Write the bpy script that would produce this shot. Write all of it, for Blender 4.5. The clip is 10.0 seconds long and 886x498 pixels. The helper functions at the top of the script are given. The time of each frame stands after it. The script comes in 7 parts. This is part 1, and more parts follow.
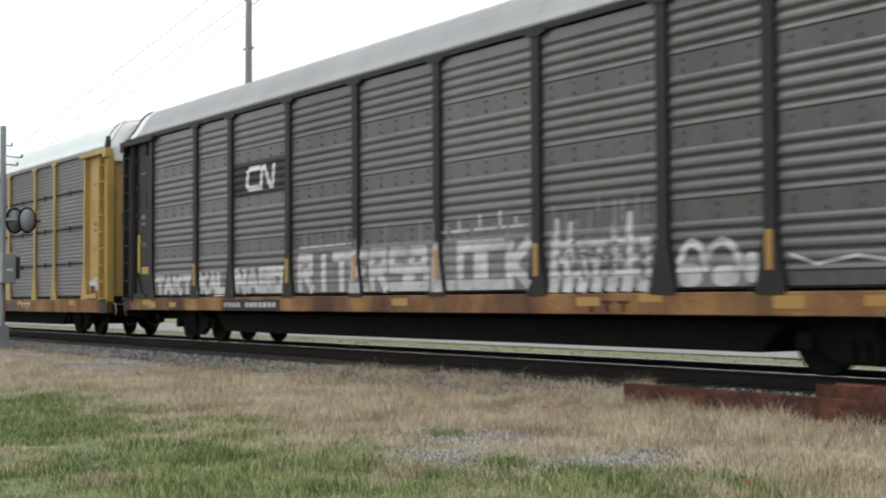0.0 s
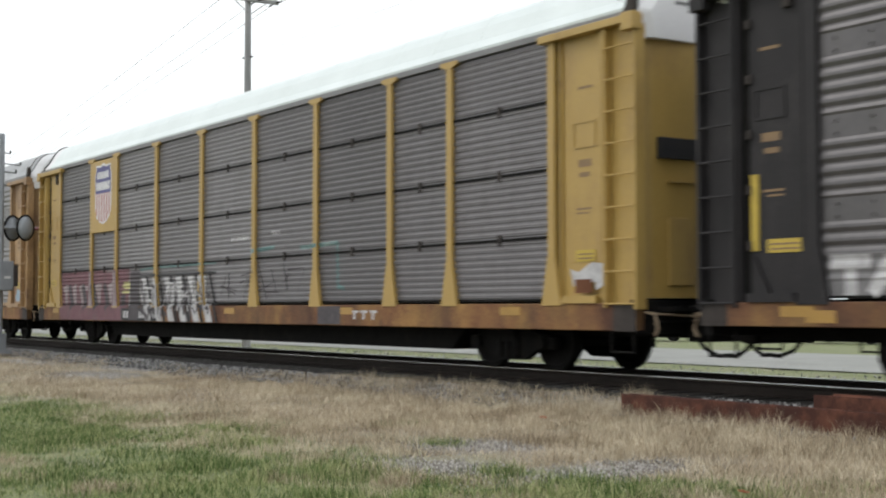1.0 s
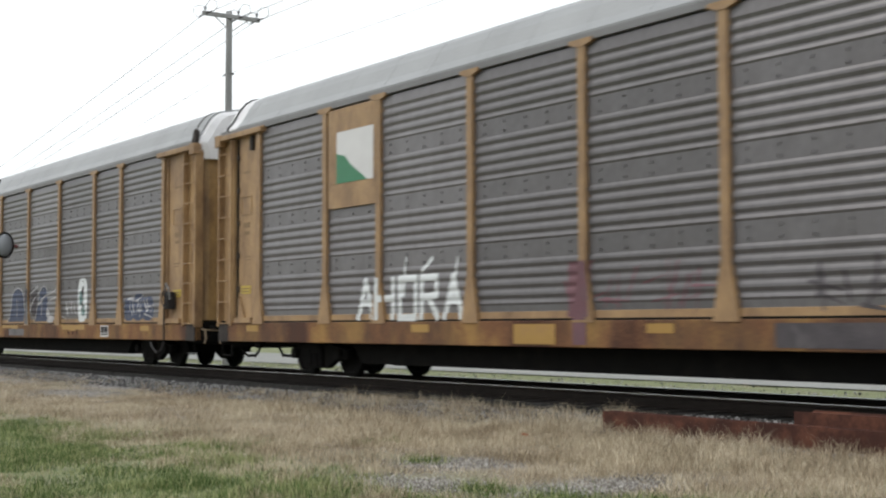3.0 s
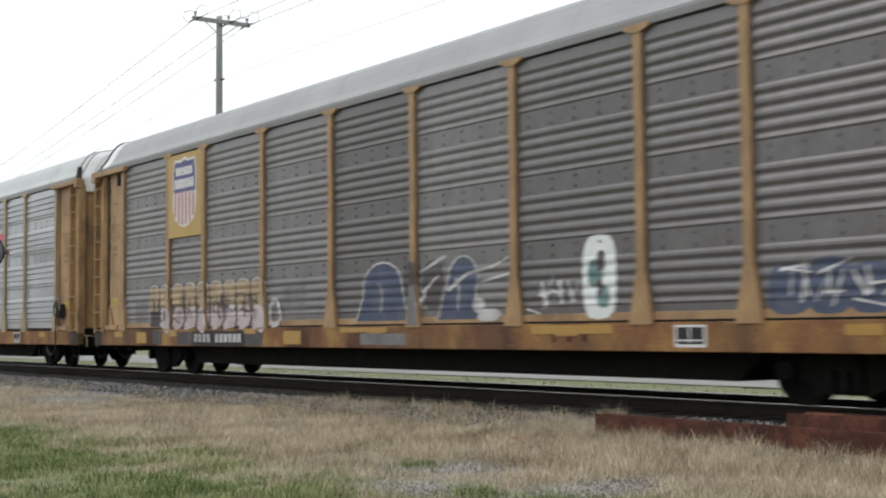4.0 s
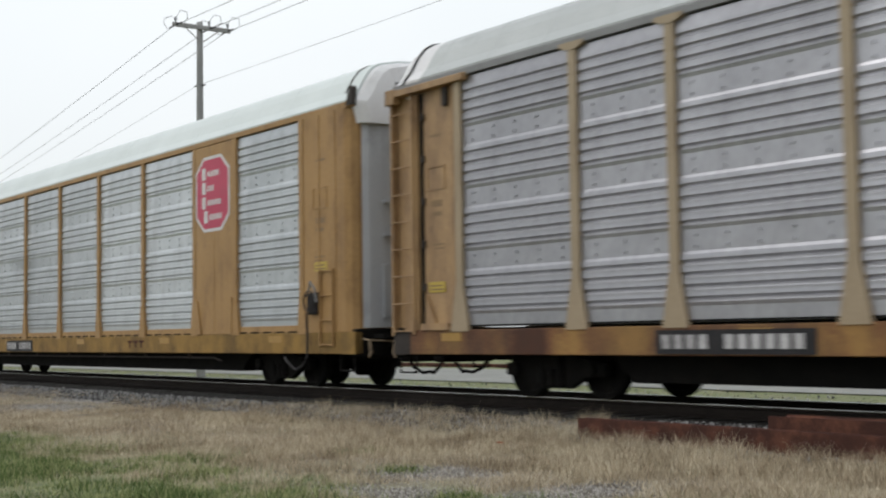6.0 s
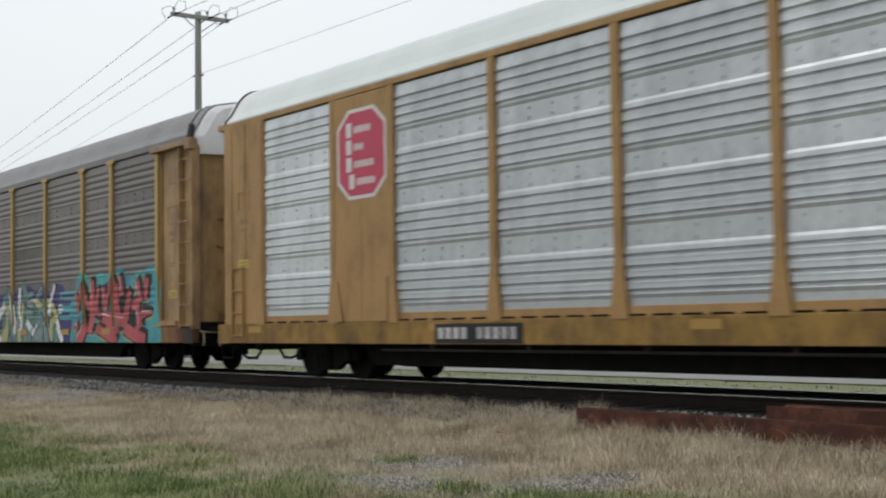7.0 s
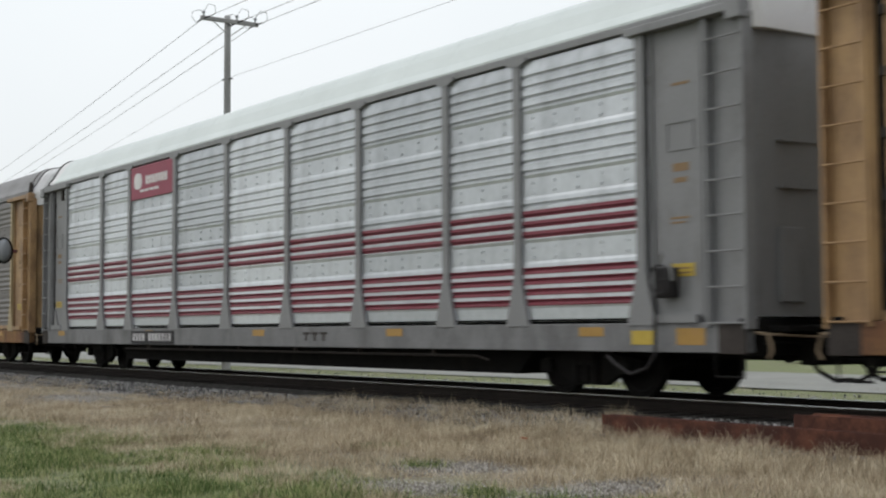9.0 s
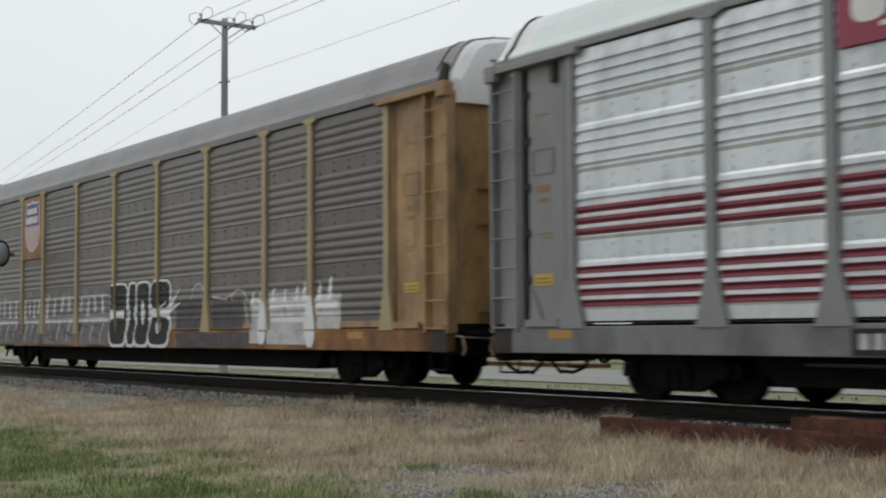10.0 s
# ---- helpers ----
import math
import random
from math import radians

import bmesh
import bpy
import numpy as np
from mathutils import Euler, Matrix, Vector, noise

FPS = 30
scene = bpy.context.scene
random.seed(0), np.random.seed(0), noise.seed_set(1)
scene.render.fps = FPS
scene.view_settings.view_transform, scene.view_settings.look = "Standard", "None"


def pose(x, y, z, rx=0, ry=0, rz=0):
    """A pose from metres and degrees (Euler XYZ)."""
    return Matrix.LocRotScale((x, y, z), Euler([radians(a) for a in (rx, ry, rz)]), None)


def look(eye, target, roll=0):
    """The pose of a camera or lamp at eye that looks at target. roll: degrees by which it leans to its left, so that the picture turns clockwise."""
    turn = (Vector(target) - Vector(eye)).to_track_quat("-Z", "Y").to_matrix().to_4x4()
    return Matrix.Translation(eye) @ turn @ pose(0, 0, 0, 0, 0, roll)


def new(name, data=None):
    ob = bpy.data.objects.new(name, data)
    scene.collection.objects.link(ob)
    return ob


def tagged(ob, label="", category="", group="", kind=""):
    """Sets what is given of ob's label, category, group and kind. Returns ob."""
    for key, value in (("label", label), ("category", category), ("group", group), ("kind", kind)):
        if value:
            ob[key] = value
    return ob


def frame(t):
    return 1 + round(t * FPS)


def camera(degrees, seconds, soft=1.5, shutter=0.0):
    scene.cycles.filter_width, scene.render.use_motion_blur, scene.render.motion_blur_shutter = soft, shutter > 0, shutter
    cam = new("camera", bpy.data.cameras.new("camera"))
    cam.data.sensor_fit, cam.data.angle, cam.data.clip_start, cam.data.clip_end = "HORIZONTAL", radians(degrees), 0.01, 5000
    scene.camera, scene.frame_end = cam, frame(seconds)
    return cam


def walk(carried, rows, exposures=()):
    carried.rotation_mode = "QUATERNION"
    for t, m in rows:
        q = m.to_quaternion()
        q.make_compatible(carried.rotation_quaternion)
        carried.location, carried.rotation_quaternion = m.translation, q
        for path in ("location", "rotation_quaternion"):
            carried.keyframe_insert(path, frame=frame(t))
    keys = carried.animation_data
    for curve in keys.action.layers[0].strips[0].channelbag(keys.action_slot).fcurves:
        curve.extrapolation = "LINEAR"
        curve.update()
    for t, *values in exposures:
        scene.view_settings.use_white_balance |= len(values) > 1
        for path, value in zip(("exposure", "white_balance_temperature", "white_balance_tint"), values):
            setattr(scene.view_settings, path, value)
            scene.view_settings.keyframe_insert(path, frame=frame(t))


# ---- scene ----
# ---------------------------------------------------------------- camera
cam = camera(36.24, 10.0, soft=2.1, shutter=0.16)
EYE = (0.0, 0.0, 0.968)
# seconds, yaw, pitch, lean (degrees): a hand-held phone that stays in its place
TURNS = [
    (0.0, 56.505, 2.148, -0.268), (0.5, 56.534, 2.26, -0.339), (1.0, 56.426, 2.544, -0.044),
    (1.5, 56.167, 2.711, 0.453), (2.0, 55.924, 2.864, 0.515), (2.5, 55.846, 3.133, 0.143),
    (4.0, 55.272, 3.432, -0.484), (4.5, 55.239, 3.644, -0.725), (5.0, 54.953, 3.78, -1.079),
    (6.5, 54.339, 3.511, -0.755), (7.0, 54.452, 3.218, -0.835), (7.5, 54.604, 3.031, -0.383),
    (8.0, 54.976, 3.036, -0.323), (8.5, 55.349, 3.198, -0.234), (9.0, 55.584, 3.435, -0.297),
    (9.5, 55.62, 3.594, -0.21), (10.0, 55.473, 3.547, -0.352)]
walk(cam, [(t, pose(*EYE, 90 + p, 0, y) @ pose(0, 0, 0, 0, 0, r)) for t, y, p, r in TURNS],
     [(0, 0.42), (0.5, 0.46), (1, 0.45), (2, 0.42), (2.5, 0.38), (4.5, 0.24), (5, 0.06), (5.2, 0.04), (6.5, 0.06), (7, -0.05), (7.5, -0.08), (8, 0.22), (8.5, 0.2), (9, 0.02), (9.5, -0.17), (10, -0.17)])

# ---------------------------------------------------------------- world and sun
SUN_UP, SUN_ROUND = 46.0, 222.0
world = bpy.data.worlds.new("overcast_sky")
scene.world = world
world.use_nodes = True
wn, wl = world.node_tree.nodes, world.node_tree.links
sky = wn.new("ShaderNodeTexSky")
sky.sky_type, sky.sun_disc = "NISHITA", False
sky.sun_elevation, sky.sun_rotation = radians(SUN_UP), radians(SUN_ROUND)
sky.air_density, sky.dust_density = 1.0, 4.0
dim = wn.new("ShaderNodeMix")
dim.data_type, dim.blend_type = "RGBA", "MULTIPLY"
dim.inputs[0].default_value = 1.0
dim.inputs[7].default_value = (0.1, 0.1, 0.1, 1)
wl.new(sky.outputs[0], dim.inputs[6])
cloud = wn.new("ShaderNodeTexNoise")
cloud.inputs["Scale"].default_value, cloud.inputs["Detail"].default_value = 1.6, 5
tone = wn.new("ShaderNodeValToRGB")
tone.color_ramp.elements[0].position, tone.color_ramp.elements[0].color = 0.3, (0.80, 0.845, 0.865, 1)
tone.color_ramp.elements[1].position, tone.color_ramp.elements[1].color = 0.75, (0.90, 0.93, 0.945, 1)
wl.new(cloud.outputs[0], tone.inputs[0])
veil = wn.new("ShaderNodeMix")
veil.data_type = "RGBA"
veil.inputs[0].default_value = 0.9
wl.new(dim.outputs[2], veil.inputs[6])
wl.new(tone.outputs[0], veil.inputs[7])
ray = wn.new("ShaderNodeTexCoord")
axis = wn.new("ShaderNodeSeparateXYZ")
wl.new(ray.outputs["Generated"], axis.inputs[0])
vault = wn.new("ShaderNodeMapRange")          # an overcast sky is brighter overhead than at the horizon
vault.inputs["To Min"].default_value, vault.inputs["To Max"].default_value = 0.88, 1.45
wl.new(axis.outputs["Z"], vault.inputs["Value"])
lit = wn.new("ShaderNodeVectorMath")
lit.operation = "SCALE"
wl.new(veil.outputs[2], lit.inputs[0])
wl.new(vault.outputs[0], lit.inputs["Scale"])
wl.new(lit.outputs[0], wn["Background"].inputs[0])
wn["Background"].inputs[1].default_value = 1.12
sun = new("sun", bpy.data.lights.new("sun", "SUN"))
sun.data.energy, sun.data.angle, sun.data.color = 0.5, radians(25), (1.0, 0.97, 0.93)
sun.matrix_world = look((0, 0, 0), (math.sin(radians(SUN_ROUND)) * -1, -math.cos(radians(SUN_ROUND)), -math.tan(radians(SUN_UP))))


# ---------------------------------------------------------------- materials
def material(name, colors, rough=0.6, metal=0.0, scale=3.0, fine=60.0, bump=0.15, streak=0.0, rand=0.0, island=False, dirt=None, patch=1.0):
    """colors: dark and light tone of a two-scale noise; streak: drawn-out upright streaks; dirt: colour, amount of stains."""
    m = bpy.data.materials.new(name)
    m.use_nodes = True
    n, l = m.node_tree.nodes, m.node_tree.links
    b = n["Principled BSDF"]
    b.inputs["Roughness"].default_value, b.inputs["Metallic"].default_value = rough, metal
    b.inputs["Specular IOR Level"].default_value = 0.5 if rough < 0.75 else 0.15
    co = n.new("ShaderNodeTexCoord")
    mp = n.new("ShaderNodeMapping")
    mp.inputs["Scale"].default_value = (1, 1, 1.0 - 0.85 * streak)
    l.new(co.outputs["Object"], mp.inputs["Vector"])
    big, small = n.new("ShaderNodeTexNoise"), n.new("ShaderNodeTexNoise")
    big.inputs["Scale"].default_value, big.inputs["Detail"].default_value = scale, 6
    small.inputs["Scale"].default_value, small.inputs["Detail"].default_value = fine, 4
    for t in (big, small):
        l.new(mp.outputs[0], t.inputs["Vector"])
    add = n.new("ShaderNodeMath")
    add.operation = "MULTIPLY_ADD"
    add.inputs[1].default_value = 0.45
    l.new(small.outputs[0], add.inputs[0])
    mul = n.new("ShaderNodeMath")
    mul.operation = "MULTIPLY"
    mul.inputs[1].default_value = 0.6 * patch
    l.new(big.outputs[0], mul.inputs[0])
    l.new(mul.outputs[0], add.inputs[2])
    last = add
    if rand or island:
        src = n.new("ShaderNodeNewGeometry" if island else "ShaderNodeObjectInfo")
        r = n.new("ShaderNodeMath")
        r.operation = "MULTIPLY_ADD"
        r.inputs[1].default_value, r.inputs[2].default_value = rand, -rand / 2 - (patch - 1) * 0.3
        l.new(src.outputs["Random Per Island" if island else "Random"], r.inputs[0])
        s = n.new("ShaderNodeMath")
        l.new(add.outputs[0], s.inputs[0])
        l.new(r.outputs[0], s.inputs[1])
        last = s
    ramp = n.new("ShaderNodeValToRGB")
    ramp.color_ramp.elements[0].position, ramp.color_ramp.elements[1].position = 0.3, 0.75
    ramp.color_ramp.elements[0].color = (*colors[0], 1)
    ramp.color_ramp.elements[1].color = (*colors[-1], 1)
    if len(colors) == 3:
        e = ramp.color_ramp.elements.new(0.52)
        e.color = (*colors[1], 1)
    l.new(last.outputs[0], ramp.inputs[0])
    out = ramp.outputs[0]
    if dirt:
        st = n.new("ShaderNodeTexNoise")
        st.inputs["Scale"].default_value, st.inputs["Detail"].default_value = dirt[2] if len(dirt) > 2 else 1.3, 8
        st.inputs["Roughness"].default_value = 0.7
        l.new(mp.outputs[0], st.inputs["Vector"])
        cut = n.new("ShaderNodeMapRange")
        cut.inputs["From Min"].default_value, cut.inputs["From Max"].default_value = 0.62 - dirt[1] * 0.25, 0.78
        l.new(st.outputs[0], cut.inputs["Value"])
        mix = n.new("ShaderNodeMix")
        mix.data_type = "RGBA"
        mix.inputs[7].default_value = (*dirt[0], 1)
        l.new(cut.outputs[0], mix.inputs[0])
        l.new(out, mix.inputs[6])
        out = mix.outputs[2]
    l.new(out, b.inputs["Base Color"])
    if bump:
        bp = n.new("ShaderNodeBump")
        bp.inputs["Strength"].default_value, bp.inputs["Distance"].default_value = bump, 0.01
        l.new(small.outputs[0], bp.inputs["Height"])
        l.new(bp.outputs[0], b.inputs["Normal"])
    return m


RUST = (0.10, 0.045, 0.02)
GRIME = (0.06, 0.052, 0.045)
M = {
    "yellow": material("yellow_paint", [(0.235, 0.138, 0.063), (0.36, 0.225, 0.106)], 0.55, 0, 1.8, 40, 0.08, 0.6, dirt=((0.085, 0.040, 0.022), 0.95, 2.2), patch=1.4),
    "yellow_fresh": material("fresh_yellow_paint", [(0.30, 0.19, 0.05), (0.40, 0.265, 0.075)], 0.5, 0, 1.2, 40, 0.06, 0.6, dirt=((0.22, 0.13, 0.05), 0.35)),
    "yellow_brown": material("faded_orange_paint", [(0.19, 0.096, 0.043), (0.30, 0.158, 0.07)], 0.6, 0, 1.2, 40, 0.08, 0.6, dirt=((0.09, 0.043, 0.026), 0.62, 1.8)),
    "kcs": material("ochre_paint", [(0.255, 0.148, 0.058), (0.375, 0.228, 0.098)], 0.5, 0, 1.1, 30, 0.05, 0.5, dirt=((0.155, 0.085, 0.040), 0.5, 1.8)),
    # darker, more stained copy of the ochre side paint
    "kcs_sill": material("dark_stained_ochre_sill", [(0.09, 0.052, 0.022), (0.18, 0.105, 0.036), (0.27, 0.16, 0.045)], 0.65, 0, 1.3, 30, 0.08, 0.4, dirt=((0.045, 0.03, 0.018), 0.85, 1.6), patch=1.8),
    "black": material("black_paint", [(0.013, 0.012, 0.013), (0.03, 0.027, 0.028)], 0.6, 0, 2, 50, 0.08, 0.5, dirt=((0.05, 0.045, 0.045), 0.3)),
    "grey": material("grey_paint", [(0.155, 0.155, 0.16), (0.215, 0.215, 0.22)], 0.5, 0.1, 1.2, 40, 0.06, 0.6, dirt=((0.10, 0.095, 0.095), 0.35)),
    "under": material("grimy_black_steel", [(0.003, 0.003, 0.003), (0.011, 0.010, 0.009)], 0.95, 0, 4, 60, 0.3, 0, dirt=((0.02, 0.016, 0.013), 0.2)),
    "galv_dark": material("weathered_dark_steel", [(0.082, 0.076, 0.079), (0.170, 0.160, 0.165)], 0.4, 0.35, 0.9, 22, 0.1, 0.75, 0.4, dirt=((0.056, 0.049, 0.049), 0.7, 0.9)),
    "galv_cn": material("sooty_grey_steel", [(0.052, 0.047, 0.049), (0.112, 0.103, 0.106)], 0.4, 0.35, 0.9, 22, 0.1, 0.75, 0.25, dirt=((0.06, 0.054, 0.05), 0.5, 0.8)),
    # rust, plus the dimmer light low on the side put into the colour
    "sill": material("rusty_dimmed_yellow_sill_paint", [(0.07, 0.030, 0.018), (0.17, 0.080, 0.038), (0.29, 0.165, 0.058)], 0.7, 0, 1.1, 30, 0.1, 0.4, 0.001, dirt=((0.045, 0.03, 0.025), 0.75, 0.8), patch=2.4),
    "galv_tan": material("tan_stained_steel", [(0.082, 0.072, 0.066), (0.168, 0.151, 0.141)], 0.45, 0.25, 0.9, 22, 0.1, 0.75, 0.35, dirt=((0.055, 0.047, 0.043), 0.6, 0.9)),
    # darker, more stained copy of the grey side paint
    "grey_sill": material("dark_stained_grey_sill_paint", [(0.085, 0.085, 0.088), (0.165, 0.165, 0.17)], 0.6, 0.05, 1.3, 40, 0.08, 0.5, dirt=((0.05, 0.047, 0.046), 0.6, 1.2), patch=1.4),
    "galv_brown": material("brown_stained_steel", [(0.068, 0.058, 0.055), (0.140, 0.124, 0.118)], 0.42, 0.3, 0.9, 22, 0.1, 0.75, 0.35, dirt=((0.045, 0.038, 0.039), 0.7, 0.9)),
    "door_yellow": material("ochre_door_paint", [(0.25, 0.145, 0.051), (0.385, 0.238, 0.09)], 0.5, 0, 1.4, 40, 0.06, 0.6, dirt=((0.085, 0.043, 0.022), 1.0, 2.0), patch=1.4),
    "post_pale": material("bleached_yellow_paint", [(0.255, 0.195, 0.105), (0.365, 0.285, 0.165)], 0.6, 0, 1.5, 40, 0.06, 0.6, dirt=((0.17, 0.125, 0.065), 0.5)),
    "post_drab": material("drab_tan_paint", [(0.25, 0.19, 0.12), (0.35, 0.275, 0.185)], 0.6, 0, 1.5, 40, 0.06, 0.6, dirt=((0.16, 0.105, 0.06), 0.5)),
    "sill_dark": material("sooty_sill", [(0.018, 0.016, 0.015), (0.06, 0.05, 0.045)], 0.8, 0, 3, 40, 0.1, 0.2),
    "sill_rust": material("rusty_sill", [(0.085, 0.034, 0.018), (0.16, 0.065, 0.03)], 0.8, 0, 3, 40, 0.1, 0.2),
    "sill_pale": material("bleached_sill", [(0.17, 0.125, 0.085), (0.25, 0.19, 0.13)], 0.8, 0, 3, 40, 0.1, 0.2),
    "galv_bright": material("bright_galvanised_steel", [(0.37, 0.39, 0.412), (0.585, 0.61, 0.635)], 0.34, 0.5, 0.8, 18, 0.08, 0.7, 0.4, dirt=((0.24, 0.245, 0.26), 0.5, 1.1)),
    "galv_silver": material("silver_galvanised_steel", [(0.245, 0.245, 0.268), (0.415, 0.413, 0.445)], 0.34, 0.55, 0.8, 18, 0.08, 0.7, 0.4, dirt=((0.17, 0.165, 0.175), 0.45, 0.7)),
    "red_band": material("dark_red_paint", [(0.13, 0.018, 0.032), (0.18, 0.028, 0.046)], 0.5, 0.1, 1, 30, 0.06, 0.5, dirt=((0.12, 0.05, 0.055), 0.3)),
    "red_board": material("wine_red_board", [(0.19, 0.018, 0.045), (0.25, 0.028, 0.06)], 0.5, 0, 2, 40, 0.02, dirt=((0.13, 0.03, 0.045), 0.3)),
    "roof_grey": material("grey_roof_steel", [(0.195, 0.199, 0.203), (0.265, 0.27, 0.274)], 0.5, 0.2, 0.7, 25, 0.08, 0, dirt=((0.18, 0.183, 0.183), 0.35, 0.8)),
    "roof_pale": material("pale_roof_steel", [(0.30, 0.315, 0.315), (0.40, 0.415, 0.415)], 0.5, 0.15, 0.7, 25, 0.08, 0, dirt=((0.24, 0.25, 0.25), 0.3, 0.8)),
    "roof_dark": material("dull_roof_steel", [(0.13, 0.126, 0.13), (0.185, 0.181, 0.185)], 0.55, 0.15, 0.7, 25, 0.08, 0, dirt=((0.095, 0.09, 0.09), 0.35, 0.8)),
    "roof_white": material("white_roof_paint", [(0.46, 0.50, 0.495), (0.56, 0.60, 0.595)], 0.5, 0.05, 0.7, 25, 0.06, 0, dirt=((0.47, 0.51, 0.50), 0.3, 0.8)),
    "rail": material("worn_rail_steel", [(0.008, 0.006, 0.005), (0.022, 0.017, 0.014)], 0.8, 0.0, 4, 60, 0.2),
    "rail_head": material("polished_rail_head", [(0.45, 0.45, 0.45), (0.65, 0.65, 0.65)], 0.25, 0.9, 4, 60, 0.05),
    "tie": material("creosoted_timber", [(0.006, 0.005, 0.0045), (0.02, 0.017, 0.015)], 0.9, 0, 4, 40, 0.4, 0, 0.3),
    "ballast": material("crushed_grey_ballast", [(0.04, 0.038, 0.037), (0.12, 0.116, 0.114), (0.27, 0.265, 0.26)], 0.9, 0, 6, 45, 0.4, 0, 0.7, True),
    # oil and the shade under the cars are both put into this colour
    "bed": material("oil_and_shade_dark_ballast", [(0.006, 0.0055, 0.005), (0.018, 0.017, 0.016), (0.04, 0.038, 0.036)], 0.95, 0, 9, 45, 0.5),
    "gravel": material("pale_gravel", [(0.15, 0.135, 0.12), (0.25, 0.23, 0.208), (0.40, 0.375, 0.348)], 0.9, 0, 6, 45, 0.3, 0, 0.7, True),
    "rust": material("rusted_steel", [(0.03, 0.014, 0.011), (0.085, 0.032, 0.022)], 0.85, 0.1, 3, 60, 0.35, 0, dirt=((0.15, 0.062, 0.036), 0.55, 3)),
    "signal": material("aluminium_paint", [(0.17, 0.18, 0.195), (0.25, 0.26, 0.275)], 0.5, 0.2, 3, 40, 0.05),
    "lens": material("dark_red_lens", [(0.10, 0.03, 0.03), (0.16, 0.04, 0.04)], 0.15, 0, 20, 90, 0.02),
    # distance haze is mixed into this grey, paler than the timber itself
    "wood": material("haze_grey_pole_timber", [(0.20, 0.197, 0.195), (0.31, 0.307, 0.305)], 0.9, 0, 2, 40, 0.3, 0.8),
    "door_white": material("scuffed_white_door", [(0.33, 0.34, 0.36), (0.43, 0.44, 0.46)], 0.5, 0.1, 1.5, 40, 0.05, 0.6, dirt=((0.2, 0.2, 0.2), 0.3)),
    "p_white": material("faded_white_paint", [(0.34, 0.33, 0.335), (0.54, 0.53, 0.535)], 0.7, 0, 4, 40, 0.05, 0.3, dirt=((0.15, 0.14, 0.14), 0.6, 2.4)),
    "p_wash": material("thin_grey_wash", [(0.11, 0.105, 0.108), (0.22, 0.213, 0.217)], 0.7, 0, 3, 40, 0.04, 0.7, dirt=((0.09, 0.082, 0.084), 0.6, 2.0)),
    "cap_white": material("chalky_white_paint", [(0.56, 0.55, 0.56), (0.68, 0.67, 0.68)], 0.6, 0, 1.4, 40, 0.04, 0.5, dirt=((0.40, 0.385, 0.39), 0.35, 1.4)),
    "p_cream": material("cream_spray_paint", [(0.27, 0.20, 0.13), (0.40, 0.31, 0.21)], 0.7, 0, 2.5, 40, 0.03, 0.3, dirt=((0.19, 0.16, 0.11), 0.5, 2)),
    "p_blush": material("pale_blush_paint", [(0.34, 0.28, 0.29), (0.50, 0.43, 0.44)], 0.7, 0, 2.5, 40, 0.03, 0.3, dirt=((0.26, 0.21, 0.22), 0.5, 2)),
    "p_rose": material("dull_rose_paint", [(0.20, 0.16, 0.165), (0.33, 0.28, 0.285)], 0.7, 0, 3, 40, 0.03, 0.3, dirt=((0.13, 0.10, 0.105), 0.6, 2.2)),
    "p_lime": material("pale_green_spray_paint", [(0.19, 0.235, 0.14), (0.29, 0.335, 0.21)], 0.6, 0, 2, 40, 0.03),
    "p_bright": material("white_spray_paint", [(0.50, 0.52, 0.53), (0.66, 0.68, 0.68)], 0.7, 0, 4, 40, 0.03),
    "p_black": material("black_spray_paint", [(0.012, 0.012, 0.014), (0.03, 0.028, 0.03)], 0.6, 0, 4, 40, 0.03),
    "p_dark": material("smoky_spray_paint", [(0.05, 0.045, 0.05), (0.09, 0.08, 0.085)], 0.7, 0, 4, 40, 0.03, dirt=((0.13, 0.12, 0.12), 0.4, 3)),
    "p_red": material("coral_red_spray_paint", [(0.32, 0.062, 0.076), (0.48, 0.12, 0.132)], 0.6, 0, 2, 40, 0.03, dirt=((0.13, 0.03, 0.045), 0.6, 1.4)),
    "p_cyan": material("turquoise_spray_paint", [(0.05, 0.25, 0.27), (0.10, 0.38, 0.38)], 0.6, 0, 1.5, 40, 0.03, dirt=((0.055, 0.08, 0.22), 0.7, 1.0)),
    "p_teal": material("sea_green_spray_paint", [(0.065, 0.13, 0.13), (0.15, 0.235, 0.23)], 0.6, 0, 2, 40, 0.03, dirt=((0.36, 0.40, 0.38), 0.5, 1.8)),
    "p_yellow": material("pale_yellow_spray_paint", [(0.34, 0.31, 0.13), (0.46, 0.43, 0.21)], 0.6, 0, 2, 40, 0.03, dirt=((0.20, 0.21, 0.16), 0.6, 2)),
    "p_purple": material("violet_spray_paint", [(0.035, 0.03, 0.13), (0.08, 0.065, 0.22)], 0.6, 0, 1.5, 40, 0.03, dirt=((0.075, 0.062, 0.075), 0.75, 1.5)),
    "p_orange": material("burnt_orange_spray_paint", [(0.26, 0.085, 0.045), (0.42, 0.155, 0.075)], 0.6, 0, 2, 40, 0.03, dirt=((0.10, 0.055, 0.055), 0.8, 1.6)),
    "p_pink": material("faded_pink_paint", [(0.115, 0.055, 0.068), (0.185, 0.10, 0.112)], 0.7, 0, 2.5, 40, 0.03, dirt=((0.12, 0.09, 0.09), 0.5, 2)),
    "p_blue": material("slate_blue_paint", [(0.045, 0.055, 0.09), (0.085, 0.10, 0.15)], 0.7, 0, 2, 40, 0.03, dirt=((0.12, 0.115, 0.12), 0.4, 2)),
